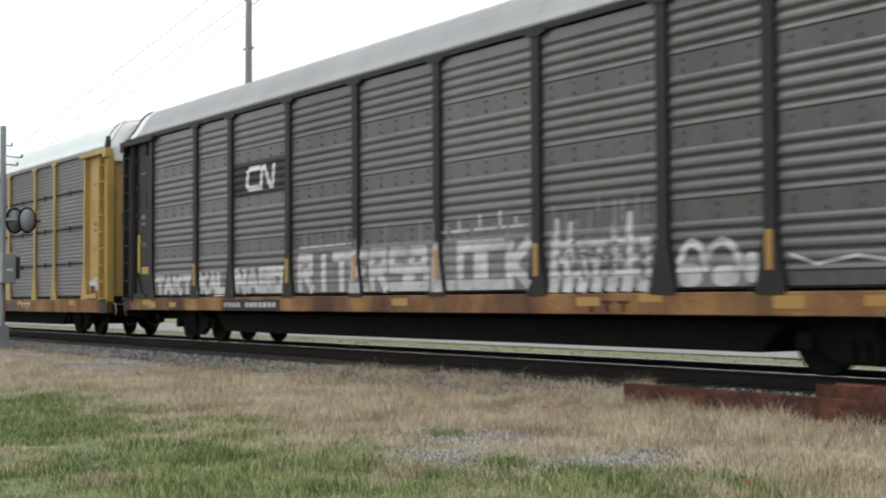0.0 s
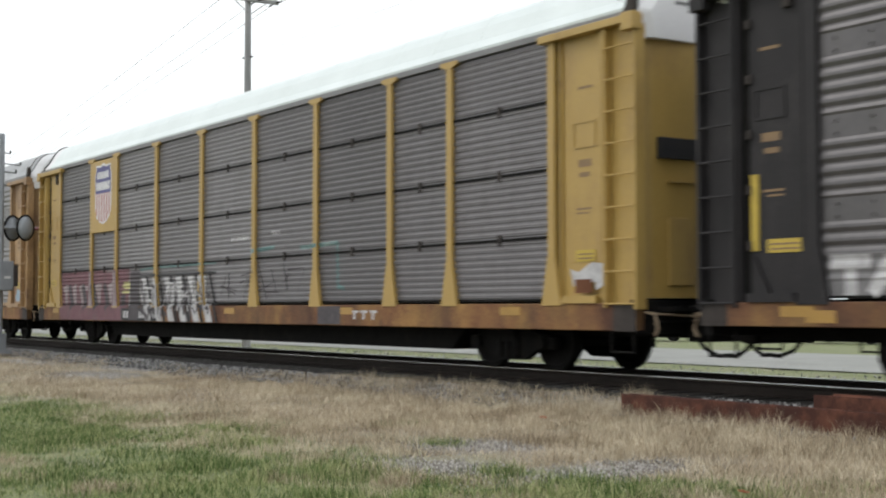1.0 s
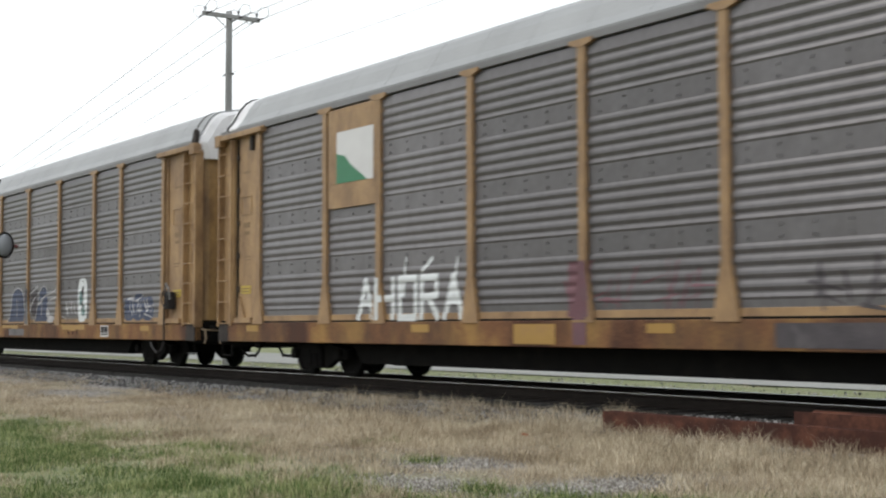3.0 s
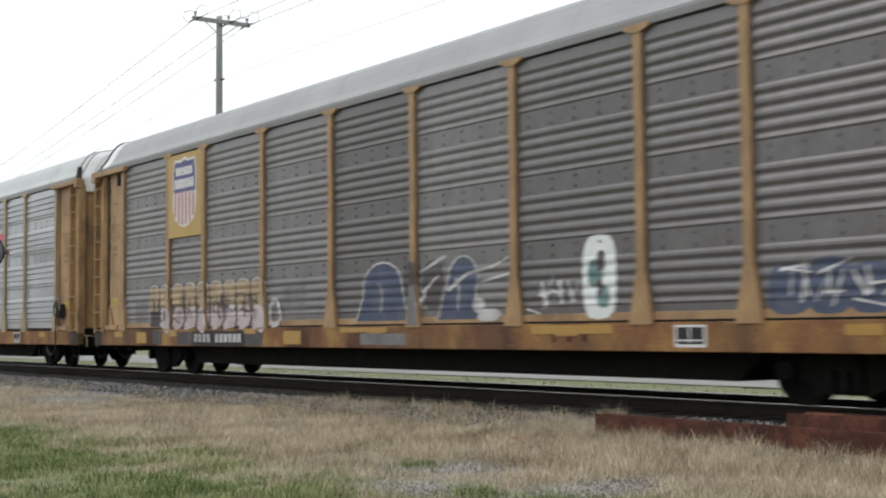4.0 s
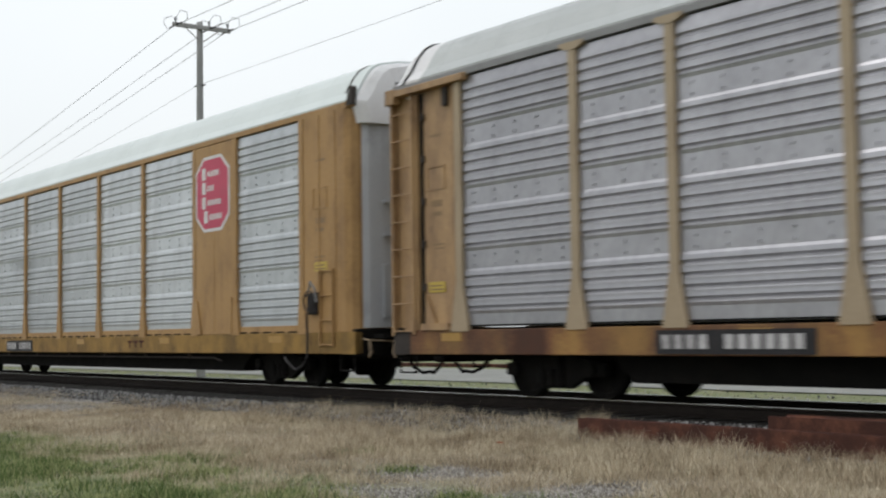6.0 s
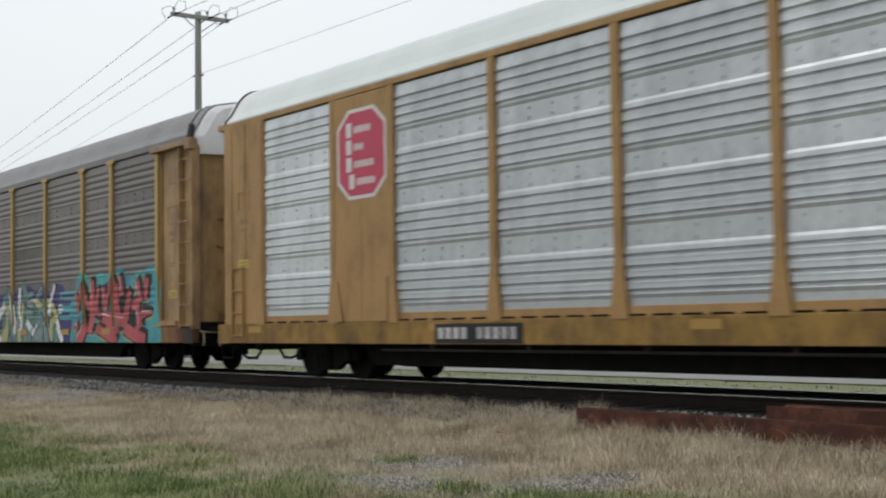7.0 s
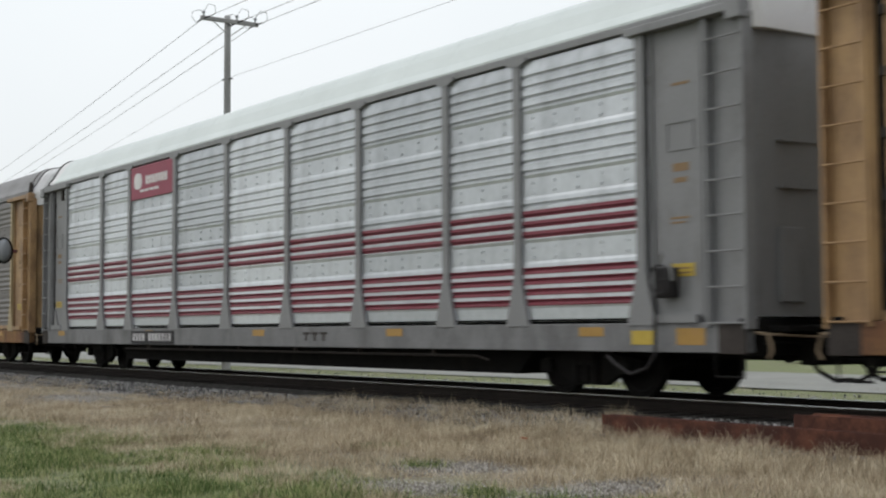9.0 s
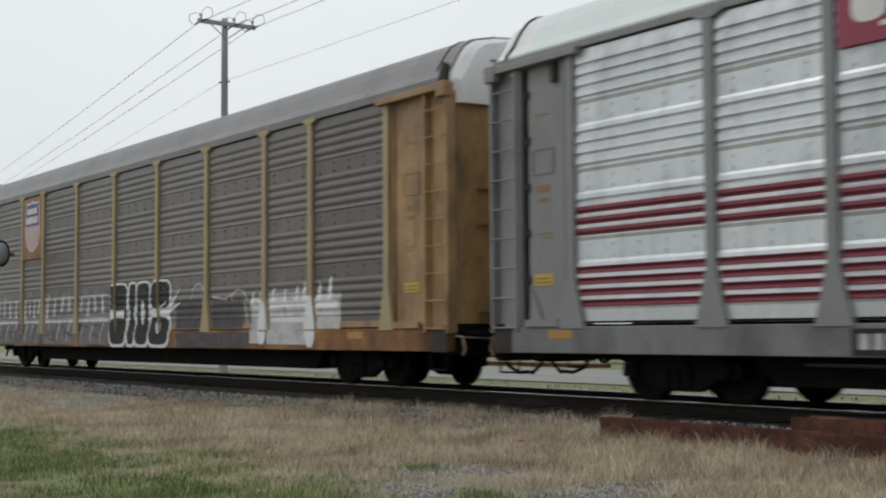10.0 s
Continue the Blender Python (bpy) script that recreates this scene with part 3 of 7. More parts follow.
def end_bay(car, c, sx, sy):
    """Side of the rack between the last post and the corner: recessed sheet, header, ladder."""
    Y = lambda a, b: (min(sy * a, sy * b), max(sy * a, sy * b))
    X = lambda a, b: (min(sx * a, sx * b), max(sx * a, sx * b))
    if c.get("flush"):
        bay = part("end_panel", boxed(*X(11.52, 13.22), *Y(1.40, 1.53), 1.04, 5.1, 0.02), c["end"], car)
        part("panel_seam", boxed(*X(12.28, 12.33), *Y(1.5, 1.545), 1.06, 5.06, 0.004), c["end"], bay)
        part("panel_seam", boxed(*X(12.86, 12.90), *Y(1.5, 1.542), 1.06, 5.06, 0.004), c["end"], bay)
        corner = bmesh.new()
        prism(corner, [(sx * 13.2, sy * 1.53), (sx * 13.34, sy * 1.47), (sx * 13.42, sy * 1.36), (sx * 13.42, sy * 1.2), (sx * 13.2, sy * 1.2)], "z", 1.04, 5.1)
        part("corner_sheet", corner, c["end"], car)
        lad = part("ladder", boxed(*X(12.35, 12.37), *Y(1.53, 1.585), 0.78, 2.2, 0.004), c["end"], car)
        part("ladder_stile", boxed(*X(12.81, 12.83), *Y(1.53, 1.585), 0.78, 2.2, 0.004), c["end"], lad)
        span, first, count, gap = (12.36, 12.82), 0.82, 4, 0.45
    else:
        bay = part("end_panel", boxed(*X(11.77, 12.86), *Y(1.40, 1.455), 1.10, 5.0, 0.008), c["end"], car)
        part("corner_sheet", boxed(*X(12.87, 13.49), *Y(1.38, 1.44), 0.98, 4.98, 0.008), c["end"], car)
        part("end_header", boxed(*X(11.42, 13.58), *Y(1.42, 1.62), 4.975, 5.09, 0.012), c["end"], car)
        part("corner_stile", boxed(*X(13.50, 13.56), *Y(1.36, 1.56), 0.96, 4.97, 0.01), c["end"], car)
        part("header_bracket", boxed(*X(13.34, 13.60), *Y(1.46, 1.635), 4.86, 5.115, 0.015), c["end"], car)
        if sx > 0:
            part("panel_flange", boxed(*X(12.74, 12.80), *Y(1.457, 1.52), 1.12, 4.97, 0.008), c["end"], bay)
        else:
            # thin black plate on the panel, painted as the gap's shade
            part("door_gap", boxed(*X(12.70, 12.81), *Y(1.450, 1.459), 1.06, 4.96), M["under"], bay, "black plate for the shade in the gap beside the ladder")
            part("door_flange", boxed(*X(12.815, 12.862), *Y(1.445, 1.535), 1.06, 4.96, 0.006), c["end"], bay)
            for z in (1.7, 2.4, 3.1, 3.8, 4.5):
                part("latch", boxed(*X(12.66, 12.74), *Y(1.459, 1.50), z, z + 0.12, 0.01), M["sill_dark"], bay, "black latch on the gap")
            part("door_hook", boxed(*X(11.98, 12.10), *Y(1.456, 1.53), 4.66, 4.96, 0.015), M["sill_dark"], bay, "black hook under the header")
            foot = bmesh.new()
            prism(foot, [(sx * 12.66, 1.12), (sx * 12.35, 1.12), (sx * 12.62, 1.62)], "y", *Y(1.456, 1.50))
            part("gusset", foot, c["end"], bay)
        part("panel_flange", boxed(*X(11.80, 11.85), *Y(1.457, 1.50), 1.12, 4.97, 0.008), c["end"], bay)
        lad = part("ladder", boxed(*X(12.875, 12.93), *Y(1.442, 1.575), 0.98, 4.972, 0.012), c["end"], car)
        span, first, count, gap = (12.90, 13.53), 1.04, 9, 0.455
        bump = bmesh.new()
        prism(bump, [(sx * 11.9, 1.05), (sx * 12.7, 1.05), (sx * 12.7, 1.16), (sx * 11.95, 1.16)], "y", *Y(1.40, 1.57))
        part("panel_sill", bump, c["end"], bay)
    rung = bmesh.new()
    tube(rung, [(min(X(*span)), 0, 0), (max(X(*span)), 0, 0)], 0.014, 6)
    me = mesh_of("rung", rung, c["end"])
    for k in range(count):
        r = part("rung", me, c["end"], lad)
        r.location = (0, sy * 1.568, first + k * gap)
    yy, pz = (1.53, 2.17) if c.get("flush") else (1.455, 1.66)
    frame_bm = bmesh.new()
    for q in ((12.10, 12.60, 3.70, 3.725), (12.10, 12.60, 3.33, 3.355), (12.10, 12.12, 3.36, 3.70), (12.58, 12.60, 3.36, 3.70)):
        box(frame_bm, *X(q[0], q[1]), *Y(yy + 0.001, yy + 0.016), q[2], q[3])
    part("placard_frame", frame_bm, c["end"], bay)
    plate_ = part("warning_plate", boxed(*X(*c.get("plate_x", (12.14, 12.58))), *Y(yy + 0.001, yy + 0.012), pz, pz + 0.17, 0.003), M["plate_yellow"], bay, "small yellow warning plate")
    for z in (pz + 0.035, pz + 0.095):
        part("text_bar", boxed(*X(c.get("plate_x", (12.14, 12.58))[0] + 0.05, c.get("plate_x", (12.14, 12.58))[1] - 0.05), *Y(yy + 0.0125, yy + 0.0145), z, z + 0.025), M["stencil"], bay)
    for q in ((12.2, 12.5, 3.05, 3.16), (12.22, 12.46, 2.9, 2.97), (12.2, 12.52, 4.2, 4.24), (12.15, 12.5, 2.42, 2.45), (12.15, 12.42, 2.36, 2.385)):
        part("stencil_bar", boxed(*X(q[0], q[1]), *Y(yy + 0.001, yy + 0.005), q[2], q[3]), M["stencil"], bay, "faded stencilled marking")


M["reflector"] = material("faded_reflector", [(0.26, 0.145, 0.03), (0.38, 0.22, 0.045)], 0.5, 0, 3, 60, 0.03, dirt=((0.25, 0.13, 0.05), 0.5, 3))
M["stencil"] = material("faded_stencil", [(0.16, 0.10, 0.05), (0.22, 0.14, 0.07)], 0.7, 0, 8, 60, 0)
M["plate_yellow"] = material("yellow_plate", [(0.36, 0.255, 0.03), (0.46, 0.33, 0.045)], 0.5, 0, 6, 60, 0.03)


def bogie(car, x):
    """A two-axle bogie: cast side frames with springs, bolster, and wheelsets that turn."""
    for sy in (-1, 1):
        bm = bmesh.new()
        y0, y1 = sorted((sy * 0.93, sy * 1.06))
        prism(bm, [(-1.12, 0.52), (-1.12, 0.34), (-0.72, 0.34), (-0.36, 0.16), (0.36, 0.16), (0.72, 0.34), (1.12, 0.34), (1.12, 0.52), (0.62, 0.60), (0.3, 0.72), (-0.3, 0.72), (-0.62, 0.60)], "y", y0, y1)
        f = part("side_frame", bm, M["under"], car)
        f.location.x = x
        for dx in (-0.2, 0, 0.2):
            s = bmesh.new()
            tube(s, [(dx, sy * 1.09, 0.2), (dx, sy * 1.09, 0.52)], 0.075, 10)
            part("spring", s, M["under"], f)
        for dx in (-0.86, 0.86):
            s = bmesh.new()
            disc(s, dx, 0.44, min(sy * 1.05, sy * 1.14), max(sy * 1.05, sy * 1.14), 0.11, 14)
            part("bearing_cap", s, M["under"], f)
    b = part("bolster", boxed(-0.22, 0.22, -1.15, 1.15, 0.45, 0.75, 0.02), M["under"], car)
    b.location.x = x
    sets = []
    for dx in (-0.86, 0.86):
        a = bmesh.new()
        tube(a, [(0, -1.05, 0), (0, 1.05, 0)], 0.075, 12)
        ax = part("wheelset", a, M["under"], car)
        ax.location = (x + dx, 0, WHEEL_R)
        sets.append(ax)
        for sy in (-1, 1):
            w = part("wheel", WHEEL, M["under"], ax)
            w.location.y = sy * 0.7525
            w.rotation_euler.z = 0 if sy < 0 else math.pi
    return sets


WHEEL_R = 0.455


def wheel_mesh():
    """A steel wheel about y: tread, flange on the inner side, dished web and hub."""
    prof = [(0.08, -0.07), (0.11, -0.07), (0.12, -0.02), (0.36, -0.045), (0.375, -0.065), (WHEEL_R, -0.065), (WHEEL_R, 0.04), (WHEEL_R + 0.025, 0.045), (WHEEL_R + 0.02, 0.065), (0.375, 0.065), (0.36, 0.0), (0.12, 0.05), (0.11, 0.08), (0.08, 0.08)]
    bm = bmesh.new()
    n = 36
    rings = [[bm.verts.new((r * math.cos(k * math.tau / n), y, r * math.sin(k * math.tau / n))) for k in range(n)] for r, y in prof]
    for a, b in zip(rings, rings[1:] + rings[:1]):
        for k in range(n):
            bm.faces.new((a[k], a[(k + 1) % n], b[(k + 1) % n], b[k]))
    bmesh.ops.recalc_face_normals(bm, faces=bm.faces)
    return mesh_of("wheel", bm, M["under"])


WHEEL = wheel_mesh()
CARS, STRIPPED = [], set()


def autorack(s0, c, label):
    """A covered car carrier. c holds its materials: post, end, sheet, sill, roof, cap, header, and its kind of sheet."""
    car = thing("autorack_car", s0, TRACK_Y, 0, label, "railroad car", "cars of the train")
    prof = side_profile(c["kind"])
    flush = c.get("flush")
    post = post_mesh(c["post"], c.get("post_w", 0.16), c.get("foot", 0.15), c.get("head", 0.17))
    plate = {}
    panels = {}
    for sy in (-1, 1):
        half = 0 if sy < 0 else math.pi
        for i, x in enumerate(POSTS):
            p = part("post", post, c["post"], car)
            p.location, p.rotation_euler.z = (-sy * x, sy * 1.5, 0), half
        for i, (a, b) in enumerate(zip(POSTS, POSTS[1:])):
            w = round(b - a - 0.14, 2)
            if flush and i in (1, 7):
                if w not in plate:
                    bm = boxed(-w / 2, w / 2, -0.035, 0.04, 1.05, 5.05, 0.008)
                    plate[w] = mesh_of("side_plate", bm, c["post"])
                p = part("side_plate", plate[w], c["post"], car, "flat ochre steel plate")
                p.location, p.rotation_euler.z = (-sy * (a + b) / 2, sy * 1.5, 0), half
                part("plate_seam", boxed(-0.012, 0.012, -0.0405, -0.036, 1.1, 5.0), c["post"], p)
                for q in (-1, 1):
                    bm = bmesh.new()
                    prism(bm, [(q * (w / 2 - 0.04), 1.06), (q * (w / 2 - 0.30), 1.06), (q * (w / 2 - 0.12), 1.75), (q * (w / 2 - 0.04), 1.8)], "y", -0.07, -0.036)
                    part("plate_brace", bm, c["post"], p)
                continue
            if w not in panels:
                bm = sheet_panel(w, prof)
                if c["kind"] != "ribs":
                    dimples(bm, w, prof)
                panels[w] = mesh_of("side_panel", bm, c["sheet"])
            p = part("side_panel", panels[w], c["sheet"], car)
            p.location, p.rotation_euler.z = (-sy * (a + b) / 2, sy * 1.5, 0), half
        if c["kind"] == "ribs":
            for z in (2.05, 3.07, 4.10):
                y0, y1 = sorted((sy * 1.502, sy * 1.45))
                # black strip fills the joint and stands for the shade inside it
                part("joint_shade", boxed(-11.55, 11.55, y0, y1, z - 0.022, z + 0.022), M["under"], car, "black strip for the shade in the joint between sheet rows")
                for a, b in zip(POSTS, POSTS[1:]):
                    y0, y1 = sorted((sy * 1.515, sy * 1.46))
                    part("joint_clip", boxed((a + b) / 2 - 0.04, (a + b) / 2 + 0.04, y0, y1, z - 0.09, z + 0.09, 0.006), M["sill_dark"], car)
        y0, y1 = sorted((sy * 1.535, sy * 1.36))
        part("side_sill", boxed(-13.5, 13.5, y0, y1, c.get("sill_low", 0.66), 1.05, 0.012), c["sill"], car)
        if c.get("strip"):
            y0, y1 = sorted((sy * 1.506, sy * 1.40))
            part("bottom_rail", boxed(-11.6, 11.6, y0, y1, 1.052, 1.19, 0.006), c["end"], car)
        # no slot is cut: raised black strips paint the shade of the drain gap
        slot_y, slot_z = (1.509, 1.053) if c.get("strip") else (1.494, 1.092)
        for a, b in zip(POSTS, POSTS[1:]):
            n = 5 if flush else 1
            for k in range(n):
                u0, u1 = a + 0.09 + (b - a - 0.18) * k / n, a + 0.09 + (b - a - 0.18) * (k + 1) / n - (0.14 if flush else 0)
                y0, y1 = sorted((sy * slot_y, sy * 1.44))
                part("drain_slot_shade", boxed(u0, u1, y0, y1, slot_z, slot_z + 0.03), M["under"], car, "black strip for the shade in the drain gap above the sill")
        for x in (-11.9, -5.6, 0.2, 5.4, 10.6):
            y0, y1 = sorted((sy * 1.536, sy * 1.542))
            part("reflector", boxed(x - 0.26, x + 0.26, y0, y1, 0.87, 1.0, 0.0), M["reflector"], car, "faded yellow reflector strip")
        y0, y1 = sorted((sy * 1.53, sy * 1.40))
        part("top_chord", boxed(-13.5, 13.5, y0, y1, 5.065, 5.19, 0.01), c["header"], car)
        for sx in (-1, 1):
            end_bay(car, c, sx, sy)
    build_roof(car, c["roof"], 13.1, c["cap"])
    for sx in (-1, 1):
        end_door(car, c["door"], sx, 13.1)
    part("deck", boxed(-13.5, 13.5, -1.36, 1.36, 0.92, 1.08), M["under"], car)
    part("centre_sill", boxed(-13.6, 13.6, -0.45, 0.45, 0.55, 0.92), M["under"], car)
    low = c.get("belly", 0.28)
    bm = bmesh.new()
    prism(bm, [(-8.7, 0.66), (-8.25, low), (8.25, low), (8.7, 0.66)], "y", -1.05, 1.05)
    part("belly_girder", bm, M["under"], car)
    for sx in (-1, 1):
        b = bmesh.new()
        box(b, min(sx * 13.5, sx * 14.05), max(sx * 13.5, sx * 14.05), -0.11, 0.11, 0.58, 0.80, 0.02)
        box(b, min(sx * 13.95, sx * 14.20), max(sx * 13.95, sx * 14.20), -0.17, 0.17, 0.52, 0.88, 0.04)
        part("coupler", b, M["under"], car)
        b = bmesh.new()
        tube(b, [(sx * 13.5, -0.45, 0.68), (sx * 13.75, -0.46, 0.42), (sx * 13.98, -0.42, 0.31), (sx * 14.17, -0.36, 0.33)], 0.03, 8)
        part("air_hose", b, M["under"], car)
        b = boxed(min(sx * 13.36, sx * 13.5), max(sx * 13.36, sx * 13.5), -1.5, 1.5, 0.62, 1.10, 0.02)
        part("end_sill", b, M["under"], car)
        b = bmesh.new()
        box(b, min(sx * 13.5, sx * 13.78), max(sx * 13.5, sx * 13.78), -0.55, 0.55, 0.50, 1.02, 0.03)
        tube(b, [(sx * 13.6, -1.3, 0.78), (sx * 13.72, -0.6, 0.80), (sx * 13.85, -0.15, 0.86)], 0.018, 6)
        part("draft_gear", b, M["under"], car)
        b = boxed(min(sx * 13.5, sx * 13.86), max(sx * 13.5, sx * 13.86), -1.15, 1.15, 0.93, 1.0, 0.01)
        part("end_platform", b, M["under"], car)
        b = bmesh.new()
        tube(b, [(sx * 13.52, -1.36, 0.92), (sx * 13.74, -1.38, 0.90), (sx * 13.8, -1.38, 0.70), (sx * 13.74, -1.38, 0.60)], 0.022, 6)
        tube(b, [(sx * 13.74, -1.38, 0.90), (sx * 13.9, -0.6, 0.86), (sx * 14.0, -0.2, 0.90)], 0.016, 6)
        part("uncoupling_lever", b, M["sill_pale"], car, "bent pale steel lever")
        b = bmesh.new()
        tube(b, [(sx * 13.55, 0.5, 0.6), (sx * 13.8, 0.52, 0.38), (sx * 14.0, 0.45, 0.30), (sx * 14.15, 0.4, 0.32)], 0.03, 8)
        part("air_hose", b, M["under"], car)
        for sy in (-1, 1):
            y0, y1 = sorted((sy * 1.52, sy * 1.5385))
            part("sill_end", boxed(min(sx * 13.05, sx * 13.52), max(sx * 13.05, sx * 13.52), y0, y1, c.get("sill_low", 0.655), 1.045), M["sill_dark"] if not c.get("flush") else c["sill"], car, "soot-blackened end of the sill")
        for sy in (-1, 1):
            b = bmesh.new()
            tube(b, [(sx * 12.95, sy * 1.48, 0.68), (sx * 12.95, sy * 1.48, 0.36), (sx * 13.42, sy * 1.48, 0.36), (sx * 13.42, sy * 1.48, 0.68)], 0.02, 6)
            part("step", b, M["under"], car)
    car_sets = bogie(car, 9.97) + bogie(car, -9.97)
    CARS.append((car, s0, car_sets))
    if c.get("strip"):
        STRIPPED.add(car.name)
    return car, prof


# ---------------------------------------------------------------- paint that lies on the car sides
POST_HALF = 0.08


def clip(poly, k, lo, hi):
    """The part of a convex outline with lo <= coordinate k <= hi."""
    for side, bound in ((1, lo), (-1, hi)):
        out = []
        for p, q in zip(poly, poly[1:] + poly[:1]):
            a, b = side * (p[k] - bound), side * (q[k] - bound)
            if a >= 0:
                out.append(p)
            if (a > 0 > b) or (a < 0 < b):
                f = a / (a - b)
                out.append((p[0] + (q[0] - p[0]) * f, p[1] + (q[1] - p[1]) * f))
        poly = out
        if len(poly) < 3:
            return []
    return poly


def half_width(z):
    return POST_HALF + (0.15 * (1.75 - z) / 0.73 if z < 1.75 else 0.0)


def paint(car, prof, mat, shapes, label, lift=0.003, name="paint", smooth_side=False):
    """Lays convex outlines x, z on the near side of a car, following sill, sheets and posts. One part."""
    cuts = sorted({0.665, 1.055} | {z for z, d in prof} | {1.19, 1.2, 1.3, 1.4, 1.5, 1.6, 1.75})
    verts, faces, seen = [], [], {}
    for n, shape in enumerate(shapes):
        rise = lift + n * 0.00012
        seen.clear()
        for lo, hi in zip(cuts, cuts[1:]):
            row = clip(shape, 1, lo, hi)
            if not row:
                continue
            zm = (lo + hi) / 2
            if zm < 1.06 or smooth_side:
                pieces = [(row, None)]
            else:
                h = half_width(zm)
                edges = [-14.0] + [e for x in POSTS for e in (x - h, x + h)] + [14.0]
                pieces = []
                for i, (a, b) in enumerate(zip(edges, edges[1:])):
                    c = clip(row, 0, a, b)
                    if c:
                        pieces.append((c, i % 2 == 1))
            for c, on_post in pieces:
                ring = []
                for x, z in c:
                    zone = 0
                    if zm < 1.06:
                        y = -1.5425
                    elif smooth_side:
                        y = -1.54
                    elif zm < 1.19 and not on_post and car.name in STRIPPED:
                        y, zone = -1.507, 1
                    elif on_post:
                        y, zone = -1.5525, 2
                    else:
                        zone = 3
                        y = -1.5 + depth_at(prof, min(max(z, lo + 1e-5), hi - 1e-5))
                    key = (round(x, 4), zone, round(z, 4))
                    if key not in seen:
                        seen[key] = len(verts)
                        verts.append((x, y - rise, z))
                    if seen[key] not in ring:
                        ring.append(seen[key])
                if len(ring) > 2:
                    faces.append(tuple(ring))
    if not faces:
        return None
    me = bpy.data.meshes.new(name)
    me.from_pydata(verts, [], faces)
    me.materials.append(mat)
    return tagged(part(name, me, mat, car, label), kind="stuff" if len(shapes) > 1 else "")


def rect(x0, x1, z0, z1):
    return [(x0, z0), (x1, z0), (x1, z1), (x0, z1)]


def ellipse(x, z, rx, rz, n=14, p=0.75):
    out = []
    for k in range(n):
        a = k * math.tau / n
        c, s = math.cos(a), math.sin(a)
        out.append((x + rx * math.copysign(abs(c) ** p, c), z + rz * math.copysign(abs(s) ** p, s)))
    return out


def stroke(points, w):
    """Convex pieces of a thick line."""
    out = []
    for (x0, z0), (x1, z1) in zip(points, points[1:]):
        d = math.hypot(x1 - x0, z1 - z0) or 1e-6
        ux, uz = (x1 - x0) / d, (z1 - z0) / d
        e = w * 0.35
        x0, z0, x1, z1 = x0 - ux * e, z0 - uz * e, x1 + ux * e, z1 + uz * e
        nx, nz = -uz * w / 2, ux * w / 2
        out.append([(x0 - nx, z0 - nz), (x1 - nx, z1 - nz), (x1 + nx, z1 + nz), (x0 + nx, z0 + nz)])
    return out


GLYPH = {
    "R": [[(0, 0), (0, 1), (0.8, 1), (0.8, 0.55), (0, 0.5)], [(0.35, 0.5), (0.9, 0)]],
    "I": [[(0.5, 0), (0.5, 1)]], "T": [[(0, 1), (1, 1)], [(0.5, 0), (0.5, 1)]],
    "E": [[(0.9, 0), (0, 0), (0, 1), (0.9, 1)], [(0, 0.5), (0.7, 0.5)]],
    "S": [[(0, 0), (0.9, 0), (0.9, 0.5), (0.05, 0.55), (0.05, 1), (0.9, 1)]],
    "B": [[(0, 0), (0, 1), (0.75, 1), (0.75, 0.55), (0, 0.5)], [(0.75, 0.5), (0.9, 0.4), (0.9, 0), (0, 0)]],
    "H": [[(0, 0), (0, 1)], [(0.85, 0), (0.85, 1)], [(0, 0.5), (0.85, 0.5)]],
    "A": [[(0, 0), (0.45, 1), (0.9, 0)], [(0.2, 0.4), (0.7, 0.4)]], "N": [[(0, 0), (0, 1), (0.85, 0), (0.85, 1)]],
    "L": [[(0, 1), (0, 0), (0.85, 0)]], "O": [[(0, 0), (0, 1), (0.9, 1), (0.9, 0), (0, 0)]],
    "C": [[(0.9, 0), (0, 0), (0, 1), (0.9, 1)]], "K": [[(0, 0), (0, 1)], [(0.9, 1), (0.1, 0.5), (0.95, 0)]],
}


def letters(word, x0, x1, z0, z1, w):
    out, step = [], (x1 - x0) / len(word)
    for i, ch in enumerate(word):
        for line in GLYPH[ch]:
            out += stroke([(x0 + (i + 0.1 + 0.8 * u) * step, z0 + w / 2 + v * (z1 - z0 - w)) for u, v in line], w)
    return out


def limb(points, w0, w1):
    """Convex pieces of a thick line that tapers from w0 to w1."""
    out, n = [], len(points) - 1
    for i, (p, q) in enumerate(zip(points, points[1:])):
        d = math.hypot(q[0] - p[0], q[1] - p[1]) or 1e-6
        ux, uz = (q[0] - p[0]) / d, (q[1] - p[1]) / d
        a, b = w0 + (w1 - w0) * i / n, w0 + (w1 - w0) * (i + 1) / n
        p, q = (p[0] - ux * a * 0.3, p[1] - uz * a * 0.3), (q[0] + ux * b * 0.3, q[1] + uz * b * 0.3)
        out.append([(p[0] + uz * a / 2, p[1] - ux * a / 2), (q[0] + uz * b / 2, q[1] - ux * b / 2), (q[0] - uz * b / 2, q[1] + ux * b / 2), (p[0] - uz * a / 2, p[1] + ux * a / 2)])
    return out


def arch(x, z, rx, rz, up=True, n=9):
    """Points of a half round: an arch, or a bowl."""
    return [(x - rx * math.cos(k * math.pi / (n - 1)), z + (rz if up else -rz) * math.sin(k * math.pi / (n - 1))) for k in range(n)]


